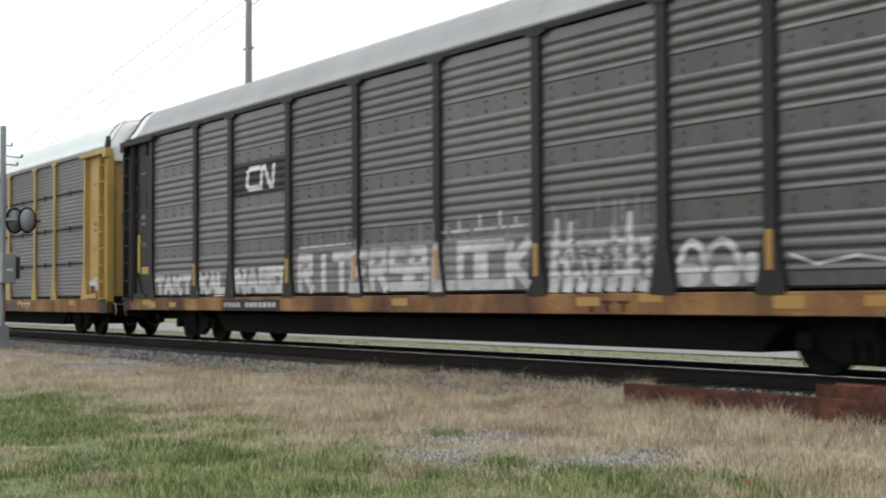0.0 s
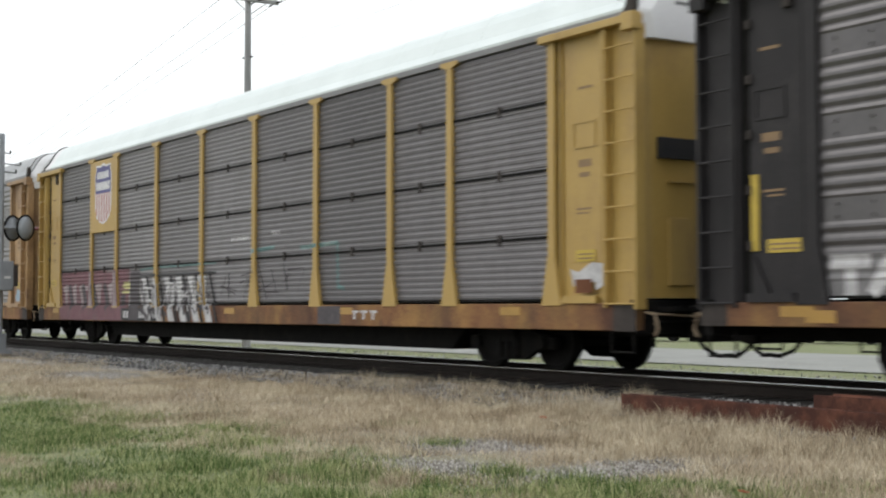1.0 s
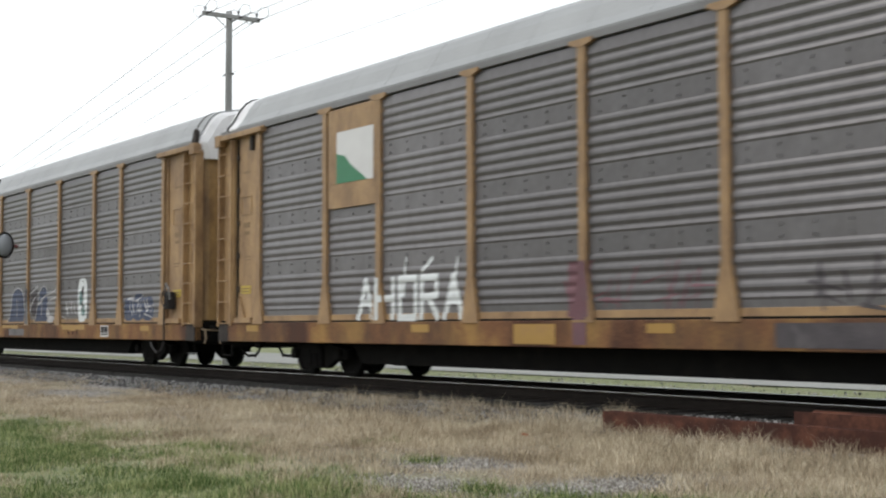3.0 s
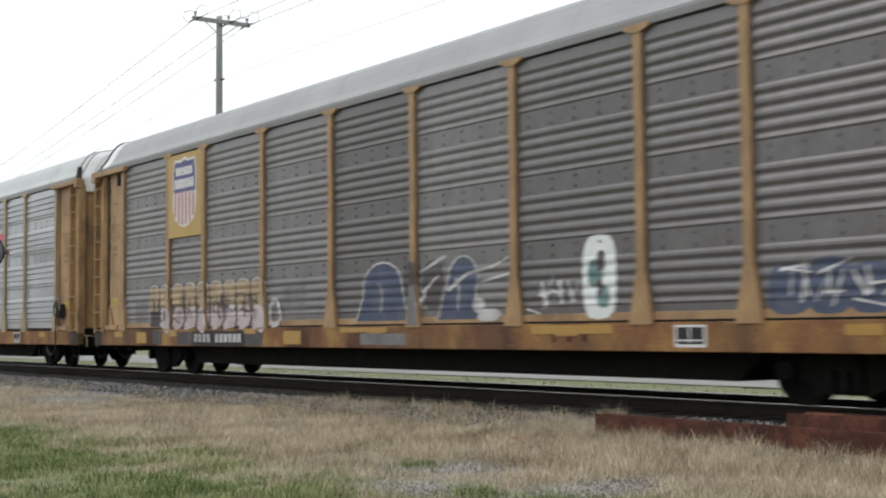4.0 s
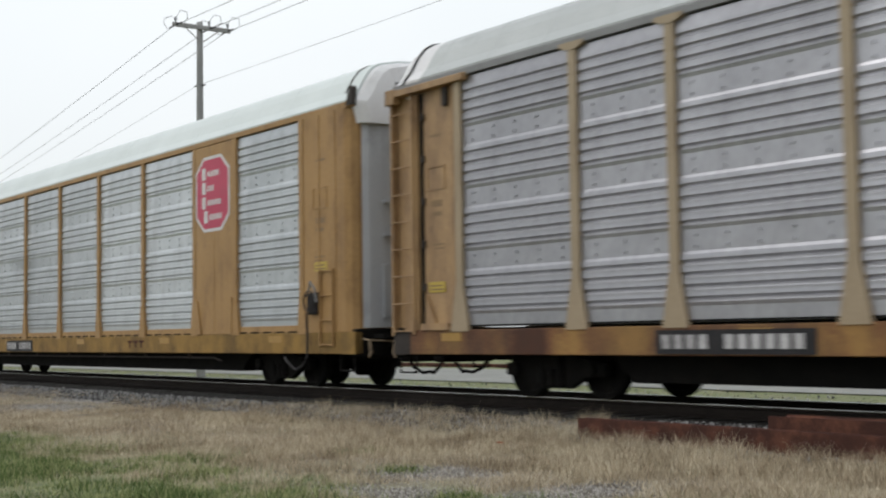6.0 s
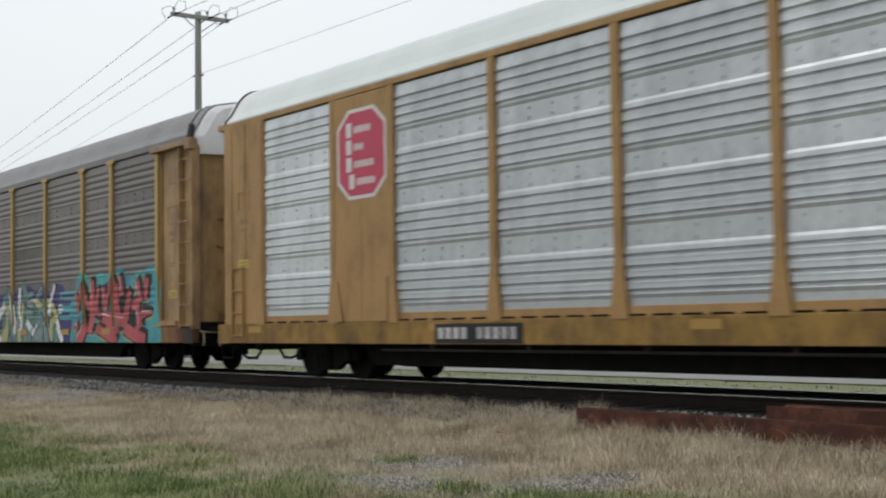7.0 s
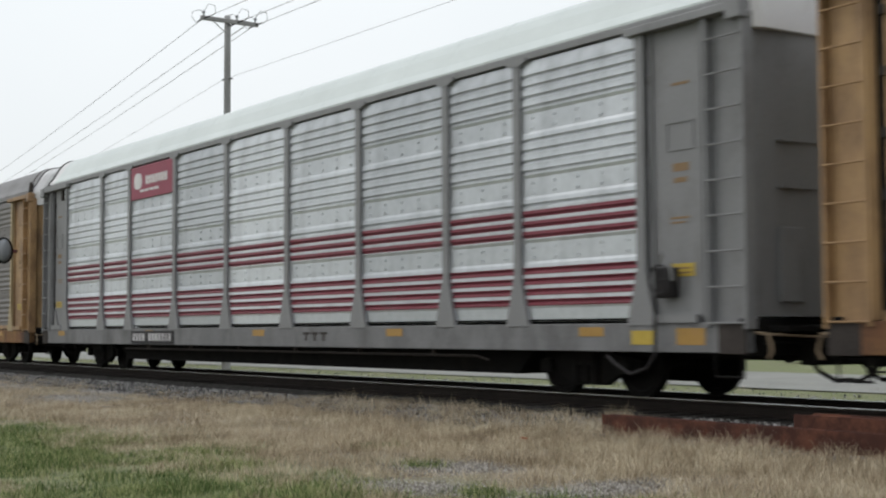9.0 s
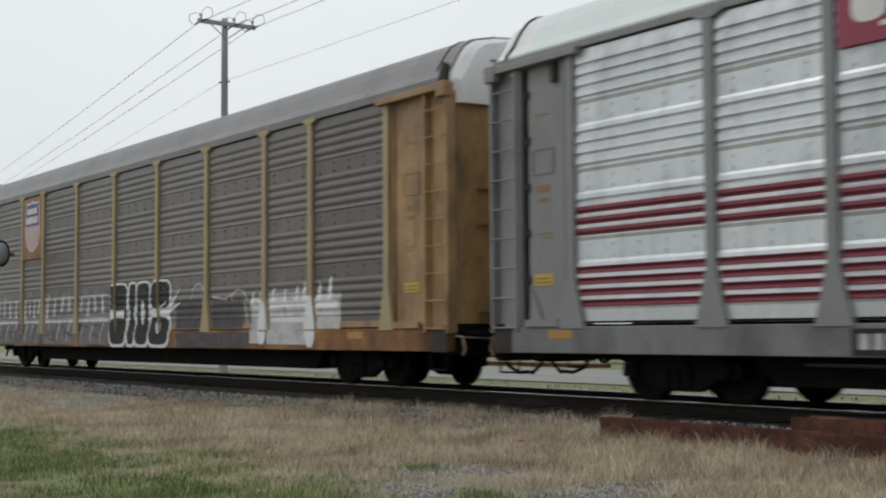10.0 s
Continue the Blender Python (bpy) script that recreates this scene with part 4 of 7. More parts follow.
def lettering(car, prof, fills, lift, edge="p_black", rim=0.10, shine=True):
    """Spray painted letters of thick limbs: dark edges, coloured fills, thin pale highlights.
    fills: colour -> list of (points, first width, last width)."""
    limbs = [l for group in fills.values() for l in group]
    paint(car, prof, M[edge], [q for p, a, b in limbs for q in limb(p, a + rim, b + rim)], "dark edges of the spray painted letters", lift, "graffiti_outline")
    for k, (colour, group) in enumerate(fills.items()):
        paint(car, prof, M[colour], [q for p, a, b in group for q in limb(p, a, b)], "coloured fill of the spray painted letters", lift + 0.004 + 0.0035 * k, "graffiti")
    if shine:
        paint(car, prof, M["p_bright"], [q for p, a, b in limbs[::2] for q in limb([(x - a * 0.40, z + a * 0.2) for x, z in p[:2]], 0.026, 0.014)], "thin white highlights", lift + 0.006 + 0.0035 * len(fills), "graffiti_outline")


def bars(x0, x1, z0, z1, n, gap=0.35):
    """Upright bars that stand for writing too small or too worn to read."""
    step = (x1 - x0) / n
    return [rect(x0 + i * step, x0 + (i + 1 - gap) * step, z0, z1) for i in range(n)]


def scrawl(rng, x0, x1, z0, z1, n, w, slant=0.0):
    """Thick jagged strokes and wedges in n clusters side by side: spray paint without letters."""
    out, step, h = [], (x1 - x0) / n, z1 - z0
    for i in range(n):
        a = x0 + i * step
        for k in range(3):
            x = a + step * rng.uniform(0.0, 0.9)
            lean = step * rng.uniform(-0.35, 0.45) + slant * h
            lo, hi = z0 + h * rng.uniform(0, 0.25), z0 + h * rng.uniform(0.6, 1.0)
            p, q = w * rng.uniform(0.5, 1.3), w * rng.uniform(0.2, 0.9)
            if k % 2:
                p, q = q, p
            out.append([(x - p / 2, lo), (x + p / 2, lo + 0.03), (x + lean + q / 2, hi), (x + lean - q / 2, hi - 0.02)])
        for k in range(2):
            z = z0 + h * rng.uniform(0.12, 0.85)
            x = a + step * rng.uniform(-0.2, 0.4)
            l, d = step * rng.uniform(0.4, 0.9), h * rng.uniform(-0.3, 0.3)
            t, e = w * rng.uniform(0.4, 0.9), w * rng.uniform(0.1, 0.6)
            zl, zr = min(z1, max(z0, z)), min(z1, max(z0, z + d))
            out.append([(x, zl - t / 2), (x + l, zr - e / 2), (x + l * 1.05, zr + e / 2), (x + 0.02, zl + t / 2)])
    return out


def blobs(rng, x0, x1, z0, z1, n, grow=0.0):
    """Fat rounded forms side by side."""
    out, step = [], (x1 - x0) / n
    for i in range(n):
        h = (z1 - z0) * rng.uniform(0.85, 1.0)
        out.append(ellipse(x0 + (i + 0.5) * step, z0 + h / 2, step * 0.56 + grow, h / 2 + grow, 16, 0.6))
    return out


def drips(rng, x0, x1, z, n, longest, w=0.07):
    return [rect(x, x + w * rng.uniform(0.7, 1.4), z, z + rng.uniform(0.3, 1) * longest) for x in (x0 + (x1 - x0) * (i + rng.random() * 0.6) / n for i in range(n))]


def shield(car, prof, x0, x1, z0, z1, faded=False):
    """The yellow board with a shield: a blue head with two white bars over red and white stripes."""
    back = bmesh.new()
    box(back, x0, x1, -1.545, -1.47, z0, z1, 0.006)
    board = part("emblem_board", back, M["yellow_fresh"] if not faded else M["yellow_brown"], car, "yellow board behind the shield emblem")
    w = x1 - x0
    a, b = x0 + w * 0.17, x1 - w * 0.17
    top, low = z1 - 0.17, z0 + 0.26
    mid = low + (top - low) * 0.52

    def flat(name, pieces, mat, y, label):
        bm = bmesh.new()
        for p in pieces:
            bm.faces.new([bm.verts.new((x, y, z)) for x, z in p])
        ext = bmesh.ops.extrude_face_region(bm, geom=bm.faces[:])
        bmesh.ops.translate(bm, verts=[v for v in ext["geom"] if isinstance(v, bmesh.types.BMVert)], vec=(0, 0.002, 0))
        bmesh.ops.recalc_face_normals(bm, faces=bm.faces)
        tagged(part(name, bm, mat, board, label), kind="stuff" if len(pieces) > 1 else "")
    c = (a + b) / 2
    e = 0.045
    rim = [(a - e, top - 0.2), (a + 0.02, top - 0.1), (a + 0.03, top + e), (c - 0.2, top + e - 0.02), (c, top + e + 0.05), (c + 0.2, top + e - 0.02), (b - 0.03, top + e), (b - 0.02, top - 0.1), (b + e, top - 0.2),
           (b + e, low + 0.42), (b - 0.07, low + 0.15), (c + 0.24, low + 0.01), (c, low - e), (c - 0.24, low + 0.01), (a + 0.07, low + 0.15), (a - e, low + 0.42)]
    flat("shield_field", [rim], M["l_white"], -1.549, "white shield field")
    flat("shield_head", [[(a, mid), (b, mid), (b, top - 0.22), (b - 0.06, top - 0.1), (b - 0.07, top), (c + 0.2, top - 0.03), (c, top + 0.03), (c - 0.2, top - 0.03), (a + 0.07, top), (a + 0.06, top - 0.1), (a, top - 0.22)]], M["l_blue"], -1.553, "dark blue shield head")
    flat("shield_lettering", bars(a + 0.14, b - 0.12, mid + (top - mid) * 0.54, mid + (top - mid) * 0.80, 5, 0.2) + bars(a + 0.07, b - 0.05, mid + (top - mid) * 0.12, mid + (top - mid) * 0.42, 7, 0.2), M["l_white"], -1.557, "white bars on the shield")
    st = []
    for i in range(6):
        x = a + (b - a) * (i + 0.25) / 6
        f = abs((x + (b - a) / 24 - c) / ((b - a) / 2))
        st.append(rect(x, x + (b - a) / 12, low + 0.015 + 0.30 * f ** 2.6, mid))
    flat("stripe_field", st, M["l_stripe"], -1.553, "faded red stripes")


def octagon(car, x, z, rx, rz):
    """A red octagon with a white rim and four white bars, on a flat plate."""
    def flat(name, pieces, mat, y, parent, label):
        bm = bmesh.new()
        for p in pieces:
            bm.faces.new([bm.verts.new((u, y, v)) for u, v in p])
        ext = bmesh.ops.extrude_face_region(bm, geom=bm.faces[:])
        bmesh.ops.translate(bm, verts=[v for v in ext["geom"] if isinstance(v, bmesh.types.BMVert)], vec=(0, 0.003, 0))
        bmesh.ops.recalc_face_normals(bm, faces=bm.faces)
        return tagged(part(name, bm, mat, parent, label), kind="stuff" if len(pieces) > 1 else "")
    oct_ = lambda k: [(x + sx * rx * u * k, z + sz * rz * v * k) for sx, sz, u, v in ((1, 1, 1, 0.62), (1, 1, 0.52, 1), (-1, 1, 0.52, 1), (-1, 1, 1, 0.62), (-1, -1, 1, 0.62), (-1, -1, 0.52, 1), (1, -1, 0.52, 1), (1, -1, 1, 0.62))]
    rim = flat("emblem_rim", [oct_(1.0)], M["l_white"], -1.5415, car, "white rim of the octagon emblem")
    flat("emblem_field", [oct_(0.92)], M["l_red"], -1.546, rim, "red octagon field")
    b = []
    for k, (w, n) in enumerate(((0.85, 5), (0.5, 3), (1.0, 7), (0.9, 5))):
        zz = z + rz * (0.56 - k * 0.385)
        left = x - rx * (0.60 if k < 3 else 0.48)
        b.append(rect(left, left + rx * 0.21, zz - rz * 0.17, zz + rz * 0.15))
        b += bars(left + rx * 0.33, left + rx * (0.33 + w * 0.82), zz - rz * 0.10, zz + rz * 0.05, n, 0.34)
    flat("emblem_lettering", b, M["l_white"], -1.551, rim, "white bars on the emblem")


def number_board(car, x0, x1, n, low=0.68):
    """Black board with white bars in place of the worn figures."""
    part("number_board", boxed(x0 - 0.1, x1 + 0.1, -1.5475, -1.53, low, 0.99), M["p_black"], car, "black board with worn white figures")
    bm = bmesh.new()
    for i, p in enumerate(bars(x0, x1, low + 0.07, 0.93, n, 0.32)):
        if i != 4:
            box(bm, p[0][0], p[1][0], -1.5505, -1.547, p[0][1], p[2][1])
    part("figure", bm, M["p_white"], car, "worn white figures")["kind"] = "stuff"


def maker_mark(car, x, mat):
    """Three worn T-shaped strokes painted on the sill."""
    bm = bmesh.new()
    prism(bm, [(0, 0.90), (0.09, 0.90), (0.09, 0.78), (0.17, 0.78), (0.17, 0.90), (0.27, 0.90), (0.27, 0.945), (0, 0.945)], "y", -1.5405, -1.53)
    me = mesh_of("maker_mark", bm, mat)
    for k in range(3):
        part("maker_mark", me, mat, car, "worn painted mark on the sill").location.x = x + k * 0.34


def data_plate(car, x):
    """A black plate in a pale frame, with two pale lines on it."""
    plate = part("data_plate", boxed(x, x + 0.56, -1.5405, -1.53, 0.72, 1.01), M["l_white"], car, "pale framed data plate")
    part("plate_field", boxed(x + 0.04, x + 0.52, -1.5435, -1.541, 0.76, 0.98), M["p_black"], plate, "black field of the plate")
    part("plate_line", boxed(x + 0.26, x + 0.29, -1.5455, -1.544, 0.78, 0.97), M["l_white"], plate)
    part("plate_line", boxed(x + 0.06, x + 0.50, -1.5455, -1.544, 0.80, 0.82), M["l_white"], plate)


def brake_gear(car):
    """Hand brake at the leading end: housing, wheel, lever and the pipe down to the bogie."""
    g = part("brake_housing", boxed(11.98, 12.30, -1.63, -1.46, 1.38, 1.78, 0.03), M["black"], car, "dark hand brake housing")
    bm = bmesh.new()
    ring = [(12.14 + 0.19 * math.cos(k * math.tau / 20), -1.67, 1.62 + 0.19 * math.sin(k * math.tau / 20)) for k in range(21)]
    tube(bm, ring, 0.017, 6)
    for k in range(3):
        tube(bm, [(12.14, -1.66, 1.62), ring[k * 7]], 0.012, 5)
    part("brake_wheel", bm, M["black"], g)
    bm = bmesh.new()
    tube(bm, [(12.02, -1.64, 1.40), (12.0, -1.63, 1.1), (11.98, -1.62, 0.62), (11.8, -1.6, 0.45), (11.45, -1.58, 0.36), (11.1, -1.55, 0.5), (10.9, -1.5, 0.6)], 0.022, 6)
    part("brake_chain", bm, M["black"], g)
    bm = bmesh.new()
    tube(bm, [(12.12, -1.66, 1.80), (12.2, -1.68, 1.98), (12.33, -1.66, 1.84), (12.36, -1.64, 1.6)], 0.024, 6)
    part("brake_lever", bm, M["grey"], g)


def side_pipe(car):
    bm = bmesh.new()
    tube(bm, [(-7.5, -1.38, 0.56), (7.6, -1.38, 0.56), (7.9, -1.36, 0.5)], 0.022, 6)
    part("train_pipe", bm, M["sill_dark"], car)
    for x in (-6, -3.5, -1, 1.5, 4, 6.4):
        part("pipe_hanger", boxed(x - 0.03, x + 0.03, -1.41, -1.35, 0.54, 0.68), M["sill_dark"], car)



def look_of(kind, sheet_m, post, end, sill, roof, cap, header, door, **more):
    return dict(kind=kind, sheet=M[sheet_m], post=M[post], end=M[end], sill=M[sill], roof=M[roof], cap=M[cap], header=M[header], door=M[door], **more)


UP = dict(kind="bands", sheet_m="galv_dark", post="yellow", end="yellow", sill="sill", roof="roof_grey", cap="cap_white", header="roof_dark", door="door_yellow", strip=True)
S0 = -48.99                     # middle of the second car at the start
TRAIN = [
    (1, look_of(**{**UP, "sheet_m": "galv_cn", "post": "black", "end": "black", "sill": "sill", "header": "black", "door": "black", "strip": False, "post_w": 0.2, "sill_low": 0.75, "belly": 0.27, "plate_x": (11.85, 12.42)}), "black and grey autorack car with white graffiti along its base"),
    (2, look_of(**{**UP, "kind": "ribs", "post": "yellow_fresh", "end": "yellow_fresh", "roof": "roof_white", "door": "yellow_fresh", "strip": False}), "yellow and grey autorack car with ribbed sheets in four rows"),
    (3, look_of(**{**UP, "post": "yellow", "end": "yellow"}), "orange and grey autorack car with a small green emblem"),
    (4, look_of(**{**UP}), "yellow and grey autorack car with a shield emblem"),
    (5, look_of(**{**UP, "kind": "narrow", "sheet_m": "galv_silver", "post": "post_drab", "header": "grey", "roof": "roof_pale", "strip": False}), "silver autorack car with yellow ends and posts"),
    (6, look_of(**{**UP, "kind": "narrow", "sheet_m": "galv_bright", "post": "kcs", "end": "kcs", "sill": "kcs_sill", "roof": "roof_white", "header": "kcs", "door": "door_white", "flush": True, "foot": 0.10, "head": 0, "post_w": 0.15}), "ochre autorack car with bright steel sheets and red octagon emblems"),
    (7, look_of(**{**UP, "sheet_m": "galv_brown", "post": "yellow_fresh", "roof": "roof_dark"}), "yellow and grey autorack car covered in coloured graffiti"),
    (8, look_of(**{**UP, "kind": "narrow", "sheet_m": "galv_bright", "post": "grey", "end": "grey", "sill": "grey_sill", "header": "grey", "roof": "roof_white", "door": "grey", "strip": False, "foot": 0.2}), "grey and silver autorack car with dark red bands"),
    (9, look_of(**{**UP, "sheet_m": "galv_tan", "post": "post_pale", "roof": "roof_dark"}), "weathered yellow and grey autorack car with white graffiti"),
]
cars = {}
for number, c, label in TRAIN:
    cars[number] = autorack(S0 - (number - 2) * PITCH, c, label)

# the black and grey car
car, prof = cars[1]
rng = random.Random(11)
paint(car, prof, M["black"], [rect(-6.85, -4.24, 3.22, 3.97)], "black field behind the white emblem", 0.002, "emblem_field")
paint(car, prof, M["p_bright"], stroke([(-5.52, 3.80), (-6.0, 3.80), (-6.10, 3.72), (-6.14, 3.48), (-6.06, 3.38), (-5.58, 3.38)], 0.11) + stroke([(-5.46, 3.36), (-5.40, 3.78), (-5.28, 3.80), (-5.02, 3.38), (-4.90, 3.38), (-4.84, 3.80)], 0.11), "white looping emblem", 0.006, "emblem")
paint(car, prof, M["p_wash"], [rect(-11.45, -9.1, 1.10, 1.62), rect(-8.7, -7.15, 1.10, 1.66), rect(-6.75, -4.3, 1.10, 1.70), rect(-3.95, 3.98, 1.10, 1.95), rect(4.42, 6.75, 1.10, 2.0), rect(7.2, 8.5, 1.10, 1.5)], "thin grey wash behind the letters", 0.002, "graffiti_ground")
paint(car, prof, M["p_white"], letters("TAKT", -11.4, -9.15, 1.10, 1.60, 0.17) + letters("KAL", -8.66, -7.2, 1.10, 1.64, 0.17) + letters("NASO", -6.72, -4.35, 1.10, 1.68, 0.20), "faded white spray painted tags", 0.004, "graffiti")
paint(car, prof, M["p_white"], letters("RITE", -3.75, -0.9, 1.10, 1.90, 0.19) + letters("RSB", -0.9, 1.15, 1.10, 1.92, 0.19) + letters("LOCK", 1.3, 4.05, 1.10, 1.94, 0.20), "blocky white spray painted letters", 0.004, "graffiti")
paint(car, prof, M["p_wash"], drips(rng, -3.6, 4.0, 1.9, 22, 0.5, 0.09) + drips(rng, 4.5, 6.8, 1.95, 9, 0.5, 0.1), "pale drawn-out streaks above the letters", 0.003, "graffiti")
paint(car, prof, M["p_white"], stroke([(-3.7, 2.02), (-1.5, 2.04)], 0.04) + stroke([(1.5, 2.1), (3.9, 2.12)], 0.05) + drips(rng, 1.5, 3.8, 2.1, 5, 0.42, 0.06), "thin pale lines", 0.0045, "graffiti")
paint(car, prof, M["p_white"], [q for k in range(7) for q in limb([(4.55 + 0.33 * k, 1.14), (4.62 + 0.33 * k, rng.uniform(1.6, 2.2))], 0.24, 0.1)] + [rect(4.5, 6.7, z, z + 0.1) for z in (1.28, 1.5, 1.72)], "faded white spray paint", 0.004, "graffiti")
paint(car, prof, M["p_dark"], scrawl(rng, 4.6, 6.8, 1.2, 1.9, 5, 0.05), "dark lines in the spray paint", 0.007, "graffiti_outline")
paint(car, prof, M["p_white"], [q for x, r in ((7.5, 0.24), (8.05, 0.3)) for q in stroke(arch(x, 1.35, r, 0.36), 0.11)] + [ellipse(7.45, 1.28, 0.22, 0.16), ellipse(8.1, 1.26, 0.24, 0.14), ellipse(8.55, 1.36, 0.12, 0.2)] + stroke([(9.2, 1.5), (9.6, 1.38), (10.2, 1.46), (10.8, 1.38), (11.3, 1.48)], 0.045), "white spray painted loops", 0.004, "graffiti")
for x in (-8.88, -4.15, -1.38, 1.40, 4.17, 8.90):
    part("post_marker", boxed(x - 0.055, x + 0.055, -1.562, -1.54, 1.32, 1.82, 0.004), M["reflector"], car, "yellow marker on the post")
part("end_marker", boxed(-12.68, -12.56, -1.475, -1.45, 1.69, 2.65, 0.004), M["plate_yellow"], car, "tall yellow marker")
paint(car, prof, M["reflector"], [rect(6.5, 6.95, 0.92, 1.04), rect(8.95, 9.45, 0.84, 1.0), rect(-11.75, -11.3, 0.80, 0.95), rect(-10.4, -10.0, 0.82, 0.94)], "fresh yellow patches on the sill", 0.002, "sill_patch")
number_board(car, -7.2, -4.6, 12, 0.76)
maker_mark(car, 5.35, M["rust"])

# the ribbed yellow car
car, prof = cars[2]
rng = random.Random(12)
shield(car, prof, -8.80, -7.03, 3.06, 5.02)
paint(car, prof, M["p_pink"], [rect(-11.5, -6.05, 0.68, 2.02)], "faded pink spray painted ground", 0.002, "graffiti_ground")
paint(car, prof, M["p_rose"], [q for x in (-11.1, -10.35, -9.75, -8.35, -7.45) for q in limb([(x, 1.55), (x + 0.1, 1.08)], 0.36, 0.14)] + [rect(-11.35, -10.85, 1.5, 1.62), rect(-9.95, -9.2, 1.5, 1.62), rect(-8.6, -8.1, 1.5, 1.66)] + [q for x in (-8.9, -7.0) for q in limb([(x, 1.95), (x + 0.05, 1.1)], 0.12, 0.3)] + stroke([(-7.7, 1.98), (-7.25, 2.0), (-7.2, 1.2)], 0.07), "faded blush spray painted letters", 0.005, "graffiti")
paint(car, prof, M["p_pink"], [ellipse(x, 0.9, 0.28, 0.2) for x in (-11.0, -10.2, -9.2, -8.3, -7.4)] + [[(-10.4, 0.7), (-9.9, 0.7), (-10.0, 1.0)], [(-9.7, 0.7), (-9.2, 0.7), (-9.5, 1.0)]], "pink scalloped undersides", 0.006, "graffiti")
paint(car, prof, M["p_dark"], [q for x in (-10.75, -9.6, -8.75, -7.85) for q in limb([(x, 1.6), (x + 0.25, 1.08)], 0.22, 0.3)] + [rect(-6.6, -6.3, 1.06, 1.35), rect(-5.95, -5.25, 0.70, 1.95)], "dark spray painted forms", 0.009, "graffiti_outline")
paint(car, prof, M["p_yellow"], [rect(-6.55, -6.0, 1.38, 1.46), rect(-6.4, -5.95, 1.5, 1.68), rect(-6.5, -6.1, 1.56, 1.6)], "pale yellow patch", 0.010, "graffiti")
paint(car, prof, M["p_pink"], [rect(-11.5, -9.0, 1.72, 2.0), rect(-8.7, -7.9, 1.76, 2.02), rect(-6.7, -6.0, 1.74, 2.02)], "pink upper band", 0.007, "graffiti")
paint(car, prof, M["p_white"], [[(x - 0.2, 1.75), (x + 0.25, 0.68), (x + 0.62, 0.68), (x + 0.1, 1.75)] for x in (-5.0, -4.25, -3.5, -2.75, -2.0, -1.3)], "slanting white spray painted bars", 0.005, "graffiti")
paint(car, prof, M["p_dark"], scrawl(rng, -5.2, -0.8, 0.75, 1.75, 7, 0.12), "smoky strokes across the bars", 0.008, "graffiti_outline")
paint(car, prof, M["p_white"], scrawl(rng, -5.2, -1.0, 0.9, 1.75, 5, 0.10), "pale strokes across the bars", 0.012, "graffiti")
paint(car, prof, M["p_black"], [q for x in (-4.55, -3.75, -3.0, -2.25, -1.5, -0.7) for q in stroke([(x - 0.25, 1.8), (x + 0.25, 0.7)], 0.11)] + stroke([(-5.3, 1.82), (-0.6, 1.8)], 0.05), "black slanting lines", 0.010, "graffiti_outline")
paint(car, prof, M["p_dark"], scrawl(rng, -0.4, 3.6, 1.15, 2.0, 4, 0.06), "thin dark scrawls", 0.003, "graffiti_outline")
paint(car, prof, M["p_white"], stroke([(2.6, 2.06), (3.8, 2.04)], 0.035) + bars(0.2, 1.2, 2.46, 2.56, 7, 0.3) + bars(2.2, 2.6, 2.52, 2.60, 4, 0.3), "thin white stencil marks", 0.003, "stencil")
paint(car, prof, M["p_teal"], stroke([(1.2, 2.2), (2.3, 2.26)], 0.08) + stroke([(3.5, 2.2), (5.0, 2.24), (5.02, 1.4), (5.25, 1.36)], 0.08) + stroke([(-5.3, 1.96), (-4.3, 2.0)], 0.05) + stroke([(-3.9, 2.0), (-0.6, 2.02)], 0.05), "thin sea green lines", 0.004, "graffiti_outline")
paint(car, prof, M["p_dark"], [rect(-6.5, -3.9, 0.70, 1.0), rect(-2.2, -1.9, 0.7, 1.03), rect(4.3, 5.2, 0.68, 1.03)], "dark patches on the sill", 0.0022, "sill_patch")
number_board(car, -6.3, -3.9, 11)
maker_mark(car, 5.6, M["p_white"])
door = [o for o in car.children if o.name.startswith("end_door")][1]
part("vent", boxed(13.545, 13.62, -1.15, -0.1, 3.08, 3.38, 0.01), M["p_black"], door, "black slot in the end door")
paint(car, prof, M["p_white"], [[(12.12, 1.56), (12.3, 1.5), (12.62, 1.64), (12.86, 1.62), (12.86, 1.3), (12.7, 1.24), (12.7, 1.36), (12.2, 1.3)]], "worn white patch", 0.02, "worn_patch", True)
paint(car, prof, M["sill_rust"], [rect(12.24, 12.62, 1.2, 1.4)], "rusty orange patch", 0.024, "worn_patch", True)

# the orange car with the green emblem
car, prof = cars[3]
rng = random.Random(13)
part("emblem_board", boxed(-8.72, -6.98, -1.545, -1.47, 3.16, 5.02, 0.006), M["yellow"], car, "orange board behind the emblem")
part("emblem_field", boxed(-8.40, -7.10, -1.549, -1.53, 3.62, 4.58), M["l_white"], car, "white emblem field")
bm = bmesh.new()
prism(bm, [(-8.40, 3.62), (-7.30, 3.62), (-7.9, 3.95), (-8.1, 4.12), (-8.40, 4.18)], "y", -1.553, -1.548)
part("emblem_hill", bm, M["l_green"], car, "green hill emblem")
paint(car, prof, M["p_bright"], letters("AHORA", -7.75, -4.3, 1.06, 1.85, 0.12) + limb([(-6.2, 1.5), (-6.1, 2.15)], 0.1, 0.03) + limb([(-4.7, 1.4), (-4.55, 2.1)], 0.1, 0.03) + limb([(-5.6, 1.9), (-5.3, 2.1)], 0.06, 0.08), "white spray painted tag", 0.003, "graffiti")
